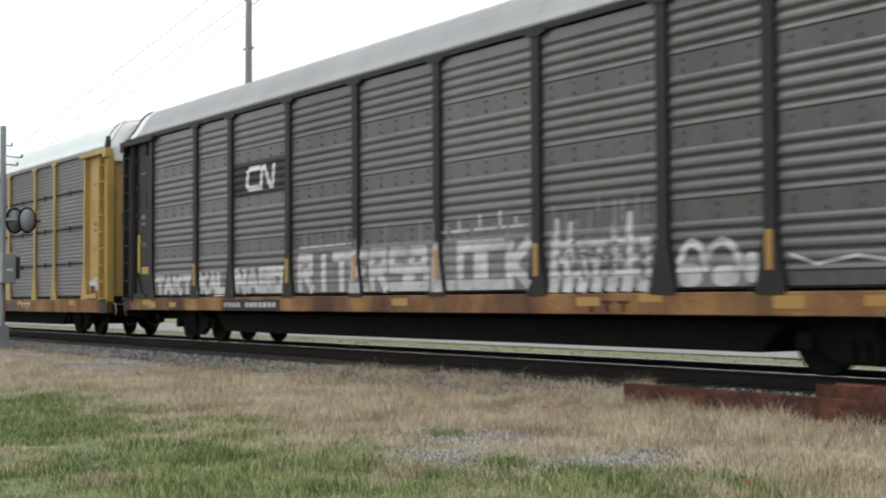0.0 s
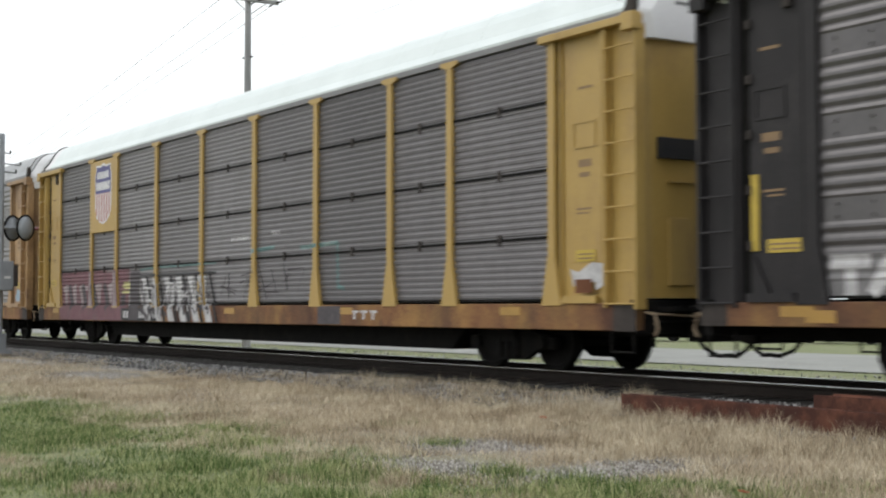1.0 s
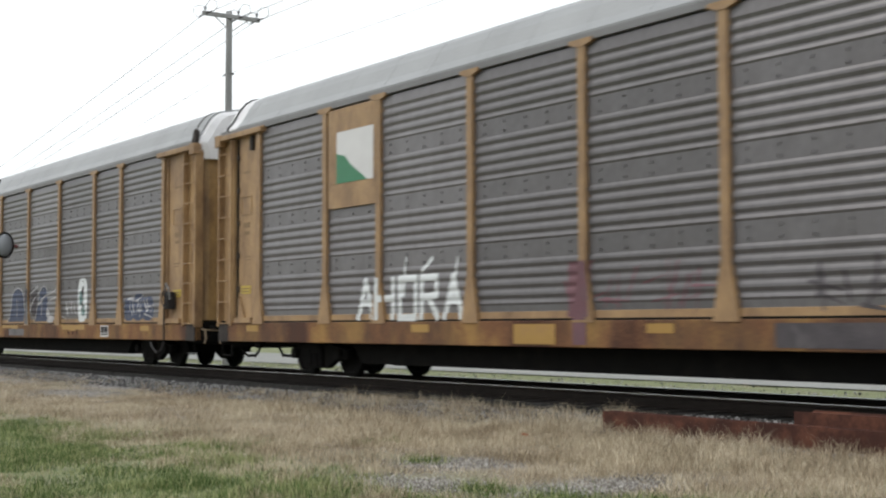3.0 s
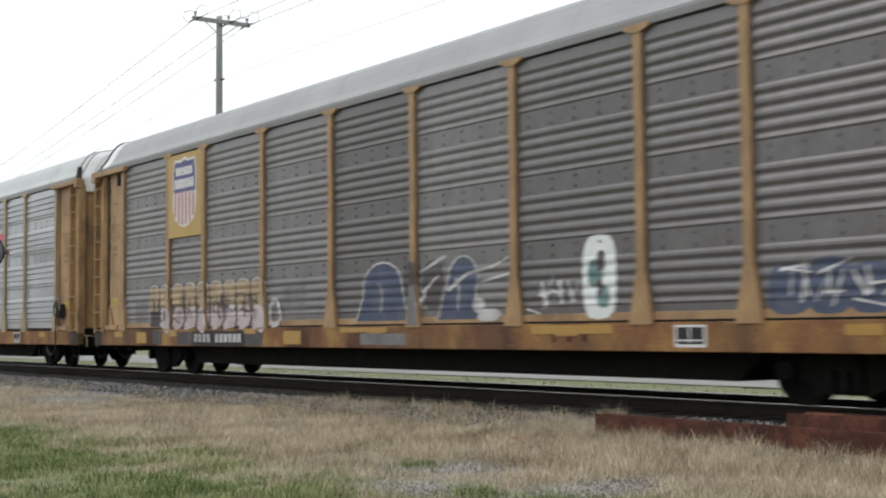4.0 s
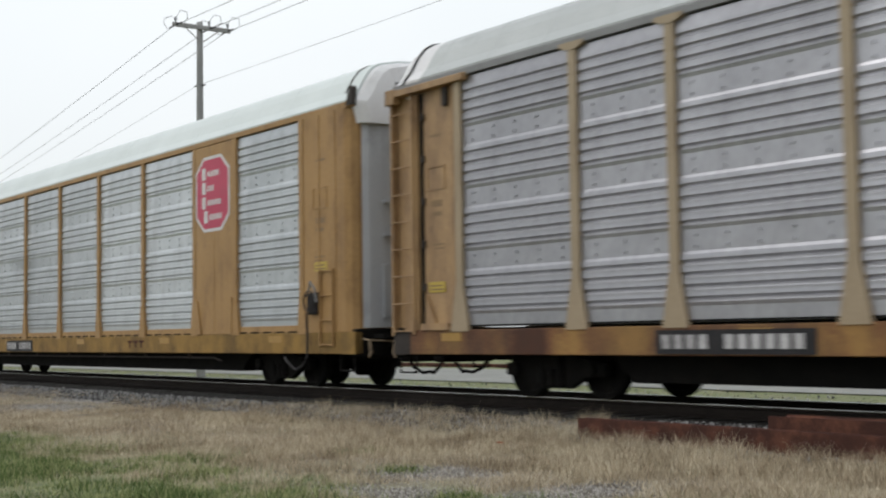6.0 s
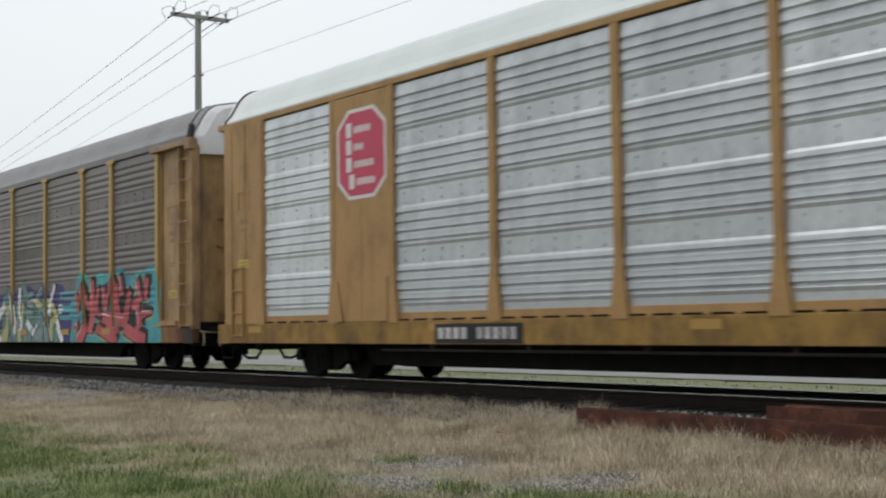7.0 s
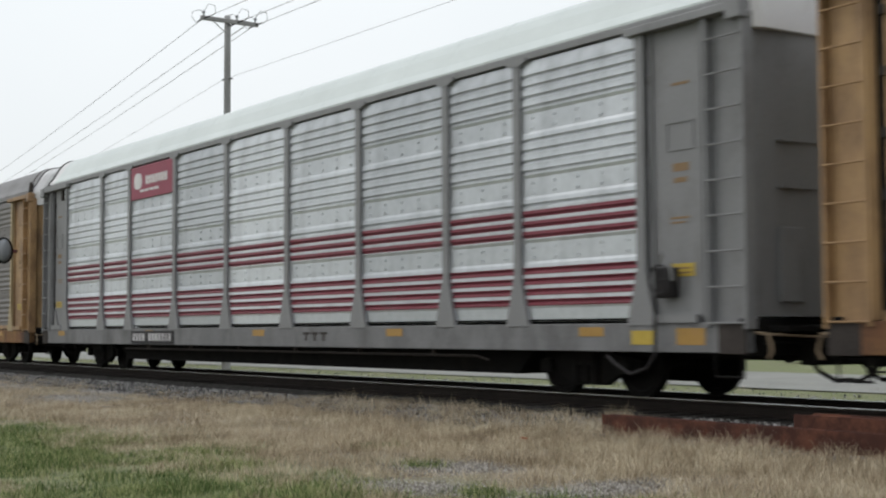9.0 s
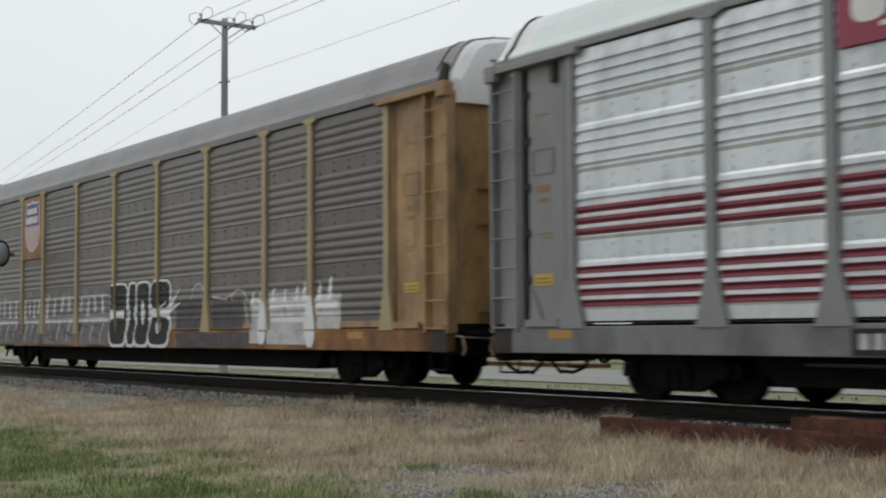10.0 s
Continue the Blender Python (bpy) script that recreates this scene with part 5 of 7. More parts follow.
paint(car, prof, M["p_pink"], scrawl(rng, -1.8, 1.2, 1.12, 1.9, 4, 0.06) + [rect(-1.75, -1.25, 1.1, 1.9)], "faded pink scrawls", 0.003, "graffiti")
paint(car, prof, M["p_dark"], scrawl(rng, 2.8, 5.4, 1.12, 1.8, 4, 0.08), "dark smoky scrawls", 0.003, "graffiti")
paint(car, prof, M["p_wash"], [rect(6.2, 6.9, 1.1, 2.1), rect(7.05, 8.85, 1.1, 2.05), rect(8.95, 9.25, 1.3, 1.6)], "thin grey wash inside the letters", 0.002, "graffiti_ground")
paint(car, prof, M["p_white"], [rect(7.0, 7.28, 0.72, 1.75), rect(8.62, 9.0, 0.72, 1.95), rect(6.2, 6.36, 1.1, 2.2), rect(8.0, 8.12, 1.2, 2.25)] + [q for e in (ellipse(6.55, 1.98, 0.44, 0.27, 16, 0.6), ellipse(6.62, 1.40, 0.36, 0.34, 16, 0.6), ellipse(7.45, 1.98, 0.32, 0.3, 16, 0.6), ellipse(8.1, 1.42, 0.3, 0.36, 16, 0.6), ellipse(8.1, 2.1, 0.26, 0.26, 16, 0.6), ellipse(8.7, 2.08, 0.2, 0.28, 16, 0.6), ellipse(9.0, 1.46, 0.34, 0.22, 16, 0.6), ellipse(7.42, 1.12, 0.26, 0.42, 16, 0.7), ellipse(8.42, 1.1, 0.2, 0.36, 16, 0.7)) for q in stroke(e + e[:1], 0.085)], "white outlined spray painted letters", 0.003, "graffiti")
paint(car, prof, M["p_pink"], [rect(7.25, 7.5, 0.7, 1.15), rect(8.25, 8.5, 0.7, 1.25), rect(-1.6, -1.3, 0.7, 1.8)], "pink drips", 0.006, "graffiti")
paint(car, prof, M["reflector"], [rect(4.6, 6.0, 0.70, 1.02), rect(8.4, 9.3, 0.69, 1.0), rect(-3, -2, 0.7, 1.0)], "yellow patches on the sill", 0.0022, "sill_patch")
paint(car, prof, M["p_dark"], [rect(7.6, 8.2, 0.70, 0.97), rect(2.2, 4.4, 0.70, 1.0)], "dark patches on the sill", 0.0026, "sill_patch")
maker_mark(car, 4.9, M["rust"])
bm = bmesh.new()
prism(bm, [(12.03, 1.36), (12.1, 1.24), (12.35, 1.22), (12.55, 1.26), (12.56, 1.48), (12.66, 1.62), (12.4, 1.58), (12.2, 1.62), (12.12, 1.46)], "y", -1.4595, -1.45)
part("worn_patch", bm, M["p_sky"], car, "light blue painted-over patch")

# the yellow car with blue graffiti
car, prof = cars[4]
rng = random.Random(14)
shield(car, prof, -8.80, -7.03, 3.12, 5.02)
paint(car, prof, M["p_dark"], [rect(-9.95, -4.0, 1.10, 2.06)], "dark ground behind the letters", 0.002, "graffiti_ground")
cells = [-10.02, -9.42, -8.72, -8.05, -7.4, -6.7, -6.02, -5.4, -4.72, -4.0]
paint(car, prof, M["p_cream"], [ellipse((a + b) / 2, rng.uniform(1.74, 1.80), (b - a) / 2 - 0.02, 0.30, 12, 0.4) for a, b in zip(cells, cells[1:])], "cream upper halves of the spray painted letters", 0.004, "graffiti")
paint(car, prof, M["p_blush"], [ellipse((a + b) / 2 + 0.04, 1.30, (b - a) / 2 - 0.03, rng.uniform(0.20, 0.26), 12, 0.5) for a, b in zip(cells[1:], cells[2:])] + [ellipse(x, 1.22, 0.16, 0.28, 12, 0.8) for x in (-8.88, -6.95, -4.15)] + [ellipse((a + b) / 2 + rng.uniform(-0.1, 0.1), 1.14, 0.17, 0.12) for a, b in zip(cells[1:], cells[2:])], "blush lower halves running over the posts", 0.008, "graffiti")
paint(car, prof, M["p_dark"], [q for x in cells[1:-1] for q in limb([(x + rng.uniform(-0.08, 0.08), 1.72), (x + rng.uniform(-0.05, 0.1), 1.42)], 0.10, 0.05)] + [rect(x - 0.03, x + 0.22, 1.46, 1.56) for x in cells[2:8:2]], "dark gaps between the letters", 0.012, "graffiti_outline")
paint(car, prof, M["p_white"], [q for a, b in zip(cells, cells[1:]) for q in stroke(arch((a + b) / 2, 1.96, (b - a) / 2 - 0.05, 0.11, True, 6), 0.035)] + stroke(arch(-3.62, 1.35, 0.2, 0.25), 0.1) + stroke(arch(-3.6, 1.3, 0.22, 0.2, False), 0.1), "white outlines", 0.015, "graffiti_outline")
paint(car, prof, M["p_dark"], scrawl(rng, -9.9, -4.1, 1.15, 1.95, 9, 0.05), "dark lines in the letters", 0.014, "graffiti_outline")
paint(car, prof, M["p_wash"], [rect(-3.3, -2.4, 1.2, 1.85), rect(-10.9, -10.15, 1.2, 1.7)], "faint grey-blue smears", 0.003, "graffiti")
for k, (a, b, lean) in enumerate(((-0.5, 1.15, 0.0), (2.1, 3.2, 0.1))):
    mid, half = (a + b) / 2, (b - a) / 2
    paint(car, prof, M["p_blue"], [[(a, 1.14), (b, 1.14), (b - half * 0.15, 1.6), (a + half * 0.3, 1.6)], ellipse(mid + 0.05 + lean, 1.76, half * 0.74, 0.38, 14, 0.8)], "slate blue spray painted bell form", 0.004, "graffiti")
    paint(car, prof, M["p_white"], stroke([(a - 0.02, 1.12), (a + half * 0.3, 1.6)] + arch(mid + 0.05 + lean, 1.76, half * 0.76, 0.40) + [(b - half * 0.12, 1.58), (b, 1.3)], 0.035) + stroke([(mid, 1.3), (mid + 0.05, 1.62), (mid - 0.05, 1.8)], 0.03), "pale outline of the bell form", 0.008, "graffiti_outline")
paint(car, prof, M["p_dark"], [ellipse(1.3, 1.82, 0.26, 0.32), ellipse(1.95, 1.72, 0.32, 0.42)], "smoky spray painted forms", 0.003, "graffiti")
paint(car, prof, M["p_wash"], [rect(1.26, 1.54, 1.06, 1.72), rect(-0.3, 1.2, 0.72, 0.92)], "grey paint over post and sill", 0.005, "graffiti")
paint(car, prof, M["p_white"], limb([(1.6, 1.95), (2.3, 2.18)], 0.03, 0.08) + limb([(1.65, 1.6), (2.1, 1.86)], 0.06, 0.03) + limb([(1.55, 1.4), (1.75, 1.62)], 0.09, 0.04) + limb([(2.4, 1.62), (2.9, 1.86), (3.6, 1.95), (4.0, 2.08)], 0.07, 0.03) + limb([(3.3, 1.72), (4.0, 1.82)], 0.04, 0.04) + [ellipse(3.22, 1.36, 0.16, 0.12), ellipse(3.5, 1.2, 0.3, 0.1)], "white arcs and spots", 0.010, "graffiti_outline")
paint(car, prof, M["p_bright"], [ellipse(6.08, 1.70, 0.36, 0.60, 16, 0.6)], "white round spray painted form", 0.003, "graffiti")
paint(car, prof, M["p_dark"], [ellipse(6.12, 1.92, 0.09, 0.15), ellipse(6.10, 1.56, 0.06, 0.12)], "dark centre", 0.009, "graffiti_outline")
paint(car, prof, M["p_teal"], [ellipse(6.0, 1.75, 0.16, 0.2), ellipse(6.16, 1.42, 0.14, 0.16)], "pale sea green shading", 0.006, "graffiti")
paint(car, prof, M["p_white"], scrawl(rng, 4.5, 5.6, 1.2, 1.8, 2, 0.07) + scrawl(rng, 9.3, 11.0, 1.2, 1.8, 3, 0.06), "pale scrawls", 0.003, "graffiti")
paint(car, prof, M["p_blue"], blobs(rng, 9.2, 11.0, 1.12, 1.8, 3), "slate blue spray painted forms", 0.003, "graffiti")
paint(car, prof, M["p_dark"], [rect(-9.7, -9.2, 0.69, 1.02), rect(-8.3, -4.1, 0.69, 0.98)], "dark stretch of the sill", 0.0022, "sill_patch")
paint(car, prof, M["reflector"], [rect(-10.7, -10.1, 0.72, 0.98), rect(-8.75, -8.35, 0.88, 1.02), rect(-4.95, -4.4, 0.93, 1.03), rect(-3.2, -2.5, 0.72, 0.98), rect(-1.0, 0.6, 0.94, 1.03), rect(4.6, 6.4, 0.90, 1.03)], "yellow patches on the sill", 0.0030, "sill_patch")
number_board(car, -7.35, -5.0, 11)
maker_mark(car, 5.0, M["rust"])
data_plate(car, 7.6)
brake_gear(car)

# the silver car
car, prof = cars[5]
rng = random.Random(15)
paint(car, prof, M["l_red"], [[(x, 3.70 + 0.035 * k), (x + 0.42, 3.71 + 0.035 * k), (x + 0.52, 3.95 + 0.035 * k), (x + 0.10, 3.94 + 0.035 * k)] for k, x in enumerate((4.50, 4.98, 5.46, 5.94, 6.38))], "worn red slanting bars", 0.003, "emblem")
paint(car, prof, M["p_black"], [[(4.42, 3.44), (4.9, 3.46), (6.6, 3.72), (6.5, 3.74), (4.45, 3.58)]], "tapering black line", 0.003, "emblem_line")
TAG = [(2.62, 0.22), (3.16, 0.22), (3.78, 0.26), (4.55, 0.28)]
paint(car, prof, M["p_lime"], [ellipse(x, 1.62, r * 0.6, 0.2) for x, r in TAG] + [ellipse(5.35, 1.62, 0.2, 0.28), ellipse(2.7, 1.28, 0.26, 0.1), ellipse(3.9, 1.1, 0.12, 0.3), ellipse(4.7, 1.25, 0.2, 0.15)], "pale green fill in the tag", 0.003, "graffiti")
paint(car, prof, M["p_black"], [q for x, r in TAG for q in limb([(x - r, 1.52)] + arch(x, 1.82, r, 0.26) + [(x + r, 1.5)], 0.15, 0.13)] + limb([(4.95, 1.55)] + arch(5.4, 1.78, 0.42, 0.36) + [(5.85, 1.55), (6.1, 1.42)], 0.19, 0.15) + limb([(6.15, 1.5), (6.2, 1.85), (6.02, 2.15)], 0.2, 0.08), "dark arches of the looping tag", 0.006, "graffiti")
paint(car, prof, M["p_black"], [q for x in (2.75, 3.35, 4.25, 5.05) for q in limb([(x - 0.1, 1.38), (x + 0.22, 1.32), (x + 0.2, 1.06)] + arch(x, 0.96, 0.24, 0.26, False)[::-1], 0.16, 0.14)] + limb([(2.45, 1.1), (2.55, 0.7)], 0.14, 0.1) + limb([(3.6, 1.35), (3.9, 0.72)], 0.16, 0.14) + limb([(5.5, 1.4), (5.4, 1.1)], 0.14, 0.12) + limb([(6.0, 1.35), (6.1, 1.1)], 0.16, 0.12), "dark lower loops of the tag", 0.006, "graffiti")
number_board(car, -7.2, -4.8, 11)
data_plate(car, 8.0)
brake_gear(car)

# the ochre car with octagons
car, prof = cars[6]
octagon(car, 7.88, 4.02, 0.80, 0.80)
octagon(car, -7.87, 4.0, 0.80, 0.80)
number_board(car, -5.6, -3.55, 10)
maker_mark(car, 3.3, M["rust"])
brake_gear(car)
side_pipe(car)

# the car with coloured graffiti
car, prof = cars[7]
rng = random.Random(17)
paint(car, prof, M["p_black"], [rect(-11.6, -6.95, 0.668, 1.2)], "black painted sill", 0.001, "graffiti_ground")
paint(car, prof, M["p_purple"], [rect(-6.94, 0.2, 0.668, 1.1)], "violet painted sill", 0.001, "graffiti_ground")
paint(car, prof, M["p_teal"], [rect(0.21, 5.4, 0.668, 1.0)], "sea green painted sill", 0.001, "graffiti_ground")
paint(car, prof, M["p_cyan"], [rect(5.41, 11.9, 0.668, 1.0)], "turquoise painted sill", 0.001, "graffiti_ground")
paint(car, prof, M["p_purple"], [rect(-6.85, 5.2, 1.06, 1.82)] + [ellipse(-6.6 + 0.62 * k, 1.85, 0.44, rng.uniform(0.14, 0.42), 12, 0.8) for k in range(20)], "violet spray painted ground", 0.002, "graffiti_ground")
paint(car, prof, M["p_cyan"], [rect(5.2, 11.5, 1.06, 1.75), rect(5.3, 6.4, 1.8, 1.98)] + [ellipse(6.9 + 0.62 * k, 1.9, 0.5, rng.uniform(0.3, 0.58), 12, 0.8) for k in range(8)] + [ellipse(11.4, 1.5, 0.45, 0.72)], "turquoise spray painted ground", 0.005, "graffiti_ground")
paint(car, prof, M["p_purple"], [rect(5.1, 6.2, 0.67, 1.25), rect(5.0, 6.1, 1.62, 1.74), rect(5.4, 6.4, 1.84, 1.92), rect(4.9, 6.0, 1.36, 1.46)], "violet bands", 0.0075, "graffiti_ground")
paint(car, prof, M["p_bright"], [rect(5.15, 5.5, 1.5, 1.56), rect(5.2, 5.45, 1.61, 1.66), rect(5.22, 5.42, 1.42, 1.46)] + limb([(-1.0, 1.3), (-0.5, 1.34), (-0.1, 1.26)], 0.05, 0.12) + [ellipse(-6.9, 1.2, 0.09, 0.24)], "white glow of spray", 0.0085, "graffiti")
paint(car, prof, M["p_black"], [rect(-11.55, -7.2, 0.68, 1.6), ellipse(-10.55, 1.6, 0.98, 0.52, 16, 0.5), ellipse(-9.15, 1.65, 0.35, 0.55, 16, 0.5), ellipse(-8.2, 1.65, 0.7, 0.64, 16, 0.6), ellipse(-5.2, 1.40, 1.30, 0.72, 18, 0.65), ellipse(-2.45, 1.40, 1.45, 0.74, 18, 0.65)] + limb([(-5.2, 2.0), (-4.2, 1.85)], 0.4, 0.1), "black spray painted forms", 0.008, "graffiti")
lettering(car, prof, {
    "p_orange": [([(-6.0, 1.98), (-6.42, 1.38), (-5.62, 0.98)], 0.12, 0.2), ([(-5.8, 1.72), (-5.45, 1.35), (-5.5, 1.0)], 0.16, 0.1), ([(-5.02, 1.80), (-4.35, 1.78), (-3.92, 1.52)], 0.12, 0.2),
                 ([(-5.0, 1.42), (-4.2, 0.72)], 0.1, 0.28), ([(-6.3, 0.95), (-5.7, 0.72)], 0.12, 0.2), ([(-2.72, 2.5), (-2.5, 1.95), (-2.15, 1.3)], 0.1, 0.2), ([(-3.35, 1.76), (-2.8, 1.78)], 0.16, 0.12),
                 ([(-3.65, 1.32), (-3.3, 1.2)], 0.26, 0.2), ([(-1.75, 2.25), (-1.5, 1.62)], 0.1, 0.22), ([(-1.75, 1.16), (-0.75, 1.42)], 0.28, 0.14), ([(-2.9, 1.28), (-2.5, 1.24)], 0.2, 0.2), ([(-1.9, 0.75), (-0.7, 0.86)], 0.22, 0.1),
                 ([(-3.6, 0.72), (-3.3, 0.95)], 0.2, 0.1), ([(-2.8, 0.72), (-2.55, 1.0)], 0.2, 0.08)],
    "p_pink": [([(-5.55, 2.3), (-5.2, 2.42)], 0.14, 0.05), ([(-5.5, 2.2), (-5.3, 1.6)], 0.2, 0.1), ([(-1.2, 1.9), (-1.1, 1.55)], 0.2, 0.1), ([(-4.6, 1.0), (-4.4, 0.75)], 0.2, 0.16)],
    "p_purple": [([(-3.65, 2.05), (-3.5, 1.5)], 0.35, 0.25), ([(-5.75, 1.9), (-5.6, 1.5)], 0.2, 0.14), ([(-0.9, 0.8), (-0.8, 1.05)], 0.3, 0.2)]}, 0.010, rim=0.06, shine=False)
paint(car, prof, M["p_orange"], scrawl(rng, -6.5, -4.0, 0.75, 1.95, 6, 0.09, 0.25) + scrawl(rng, -3.7, -0.9, 0.75, 1.95, 6, 0.09, 0.2), "thin burnt orange strokes", 0.026, "graffiti")
paint(car, prof, M["p_black"], scrawl(rng, -6.5, -4.0, 0.7, 1.95, 7, 0.10, -0.2) + scrawl(rng, -3.7, -0.9, 0.7, 1.95, 7, 0.10, 0.3), "thin black strokes", 0.029, "graffiti_outline")
paint(car, prof, M["p_wash"], [q for x, z in ((-6.2, 2.0), (-5.0, 2.05), (-3.3, 1.98), (-2.0, 2.0)) for q in limb([(x - 0.4, z - 0.15), (x, z), (x + 0.6, z - 0.2)], 0.03, 0.02)], "thin pale lines", 0.031, "graffiti_outline")
paint(car, prof, M["p_orange"], scrawl(rng, -11.35, -7.5, 0.7, 1.75, 7, 0.075, 0.1) + [[(-11.4, 0.7), (-10.9, 0.7), (-11.1, 0.95)], [(-8.7, 0.7), (-8.1, 0.7), (-8.5, 0.98)], [(-8.4, 1.2), (-8.1, 1.08), (-7.8, 1.3), (-8.1, 1.34)]], "burnt orange spray painted strokes", 0.012, "graffiti")
paint(car, prof, M["p_white"], stroke([(-11.45, 1.5), (-11.3, 2.2), (-10.9, 2.1), (-9.7, 2.14), (-9.45, 2.25), (-9.35, 2.0), (-8.85, 2.32), (-8.2, 2.32), (-7.8, 1.95), (-7.4, 1.5)], 0.045) + stroke([(-11.3, 1.9), (-10.7, 1.2), (-10.4, 0.75)], 0.045) + stroke([(-10.0, 1.8), (-10.1, 1.0)], 0.04) + stroke([(-8.6, 1.35), (-8.2, 1.5), (-7.5, 1.45)], 0.045) + stroke([(-8.9, 2.1), (-8.7, 1.1), (-9.4, 0.95)], 0.045), "pale outlines round the black forms", 0.016, "graffiti_outline")
paint(car, prof, M["p_black"], [[(-6.85, 3.86), (-6.85, 3.96), (-5.8, 3.86), (-5.8, 3.80)], [(-6.8, 3.68), (-6.8, 3.76), (-6.1, 3.72), (-6.1, 3.66)], [(-6.3, 3.5), (-6.2, 3.66), (-5.75, 3.62), (-5.75, 3.5)], [(-6.2, 3.3), (-6.2, 3.4), (-5.72, 3.42), (-5.72, 3.28)]], "black scribble high on the side", 0.003, "graffiti")
paint(car, prof, M["p_purple"], [[(-12.2, 1.0), (-11.78, 1.3), (-11.6, 1.7), (-11.56, 0.95), (-11.9, 0.92)]], "violet spray reaching the end panel", 0.02, "graffiti_ground", True)
paint(car, prof, M["p_teal"], [ellipse(-9.62, 1.62, 0.08, 0.06), ellipse(-8.72, 1.9, 0.06, 0.08), ellipse(-11.0, 1.75, 0.07, 0.05), ellipse(-5.9, 1.65, 0.1, 0.07), ellipse(-3.6, 1.75, 0.1, 0.07)], "sea green flecks", 0.02, "graffiti")
paint(car, prof, M["p_purple"], [rect(-7.15, -6.75, 0.72, 2.0), ellipse(-8.9, 1.5, 0.15, 0.4), ellipse(-1.0, 2.05, 0.3, 0.25), ellipse(-2.1, 2.3, 0.35, 0.16)], "violet strokes", 0.0088, "graffiti")
paint(car, prof, M["p_teal"], [rect(0.55, 5.25, 0.67, 1.5)] + [ellipse(0.8 + 0.7 * k, 1.5, 0.36, rng.uniform(0.3, 0.5), 12, 0.8) for k in range(6)], "sea green ground between the letters", 0.0084, "graffiti_ground")
lettering(car, prof, {
    "p_teal": [([(0.78, 1.62), (0.98, 2.18)], 0.42, 0.26), ([(1.45, 1.0), (1.95, 0.7)], 0.3, 0.4), ([(2.4, 2.24), (2.55, 1.92), (3.15, 2.02)], 0.34, 0.12), ([(2.45, 1.52), (3.1, 1.38), (3.0, 0.74)], 0.26, 0.36),
               ([(3.95, 2.16), (3.42, 1.76), (3.75, 1.52)], 0.2, 0.26), ([(3.3, 1.3), (4.0, 1.28), (3.9, 0.74)], 0.3, 0.4), ([(4.3, 1.2), (4.42, 0.74)], 0.28, 0.34), ([(5.05, 1.0), (5.15, 0.74)], 0.24, 0.36)],
    "p_yellow": [([(0.98, 1.62), (1.05, 1.1), (0.85, 0.74)], 0.36, 0.52), ([(2.32, 1.72), (2.22, 1.2)], 0.18, 0.22), ([(3.28, 1.80), (3.8, 1.66)], 0.16, 0.22), ([(4.4, 1.72), (4.8, 1.58), (5.08, 1.32), (4.7, 1.2)], 0.22, 0.22), ([(4.72, 1.2), (4.82, 0.76)], 0.34, 0.2), ([(2.1, 1.0), (2.2, 0.72)], 0.2, 0.3)],
    "p_bright": [([(0.12, 1.38), (0.72, 1.72)], 0.36, 0.2), ([(1.25, 1.98), (1.5, 1.6), (1.78, 0.95)], 0.24, 0.2), ([(2.06, 2.14), (2.02, 1.5), (2.3, 1.02)], 0.22, 0.16), ([(2.7, 1.22), (3.15, 1.02)], 0.18, 0.14), ([(4.9, 2.18), (4.6, 1.78), (4.5, 1.46)], 0.12, 0.26), ([(5.12, 1.22), (5.62, 0.72)], 0.16, 0.24), ([(3.55, 1.12), (3.32, 0.9)], 0.1, 0.2), ([(0.2, 0.95), (0.5, 0.7)], 0.2, 0.3)]}, 0.009, rim=0.08)
RED = [([(6.92, 1.98), (7.3, 1.62), (8.15, 1.36)], 0.30, 0.14), ([(6.55, 1.86), (6.75, 1.46)], 0.16, 0.26), ([(7.6, 2.16), (7.66, 1.55)], 0.20, 0.36), ([(7.66, 1.55), (7.6, 1.0)], 0.40, 0.34), ([(6.85, 0.72), (7.25, 1.02)], 0.42, 0.3),
       ([(8.02, 1.96), (7.92, 1.6)], 0.14, 0.24), ([(8.36, 1.96), (8.45, 1.6)], 0.18, 0.3), ([(9.05, 2.12), (8.55, 1.66), (8.65, 1.36), (9.15, 0.72)], 0.22, 0.40), ([(8.4, 1.3), (9.8, 1.18)], 0.34, 0.3),
       ([(9.12, 1.96), (9.3, 1.0)], 0.34, 0.40), ([(9.42, 2.22), (9.5, 1.86)], 0.14, 0.28), ([(10.0, 1.82), (9.8, 1.3)], 0.22, 0.34), ([(10.46, 2.06), (10.66, 1.7), (10.2, 1.5)], 0.22, 0.2), ([(11.0, 2.08), (10.96, 1.7)], 0.26, 0.16),
       ([(10.46, 1.46), (10.66, 1.06)], 0.24, 0.3), ([(9.9, 0.98), (10.95, 0.72)], 0.28, 0.34), ([(10.8, 1.34), (11.4, 1.35)], 0.24, 0.03), ([(8.1, 1.0), (9.0, 0.8)], 0.2, 0.28), ([(6.6, 1.12), (6.75, 1.02)], 0.2, 0.12)]
paint(car, prof, M["p_lime"], [q for p, a, b in RED for q in limb(p, a + 0.22, b + 0.22)], "pale green glow round the red letters", 0.0082, "graffiti_ground")
paint(car, prof, M["p_black"], [rect(7.1, 10.7, 0.95, 1.6), ellipse(9.3, 1.75, 0.7, 0.3), ellipse(7.9, 1.7, 0.5, 0.22)], "black ground between the red letters", 0.0104, "graffiti_ground")
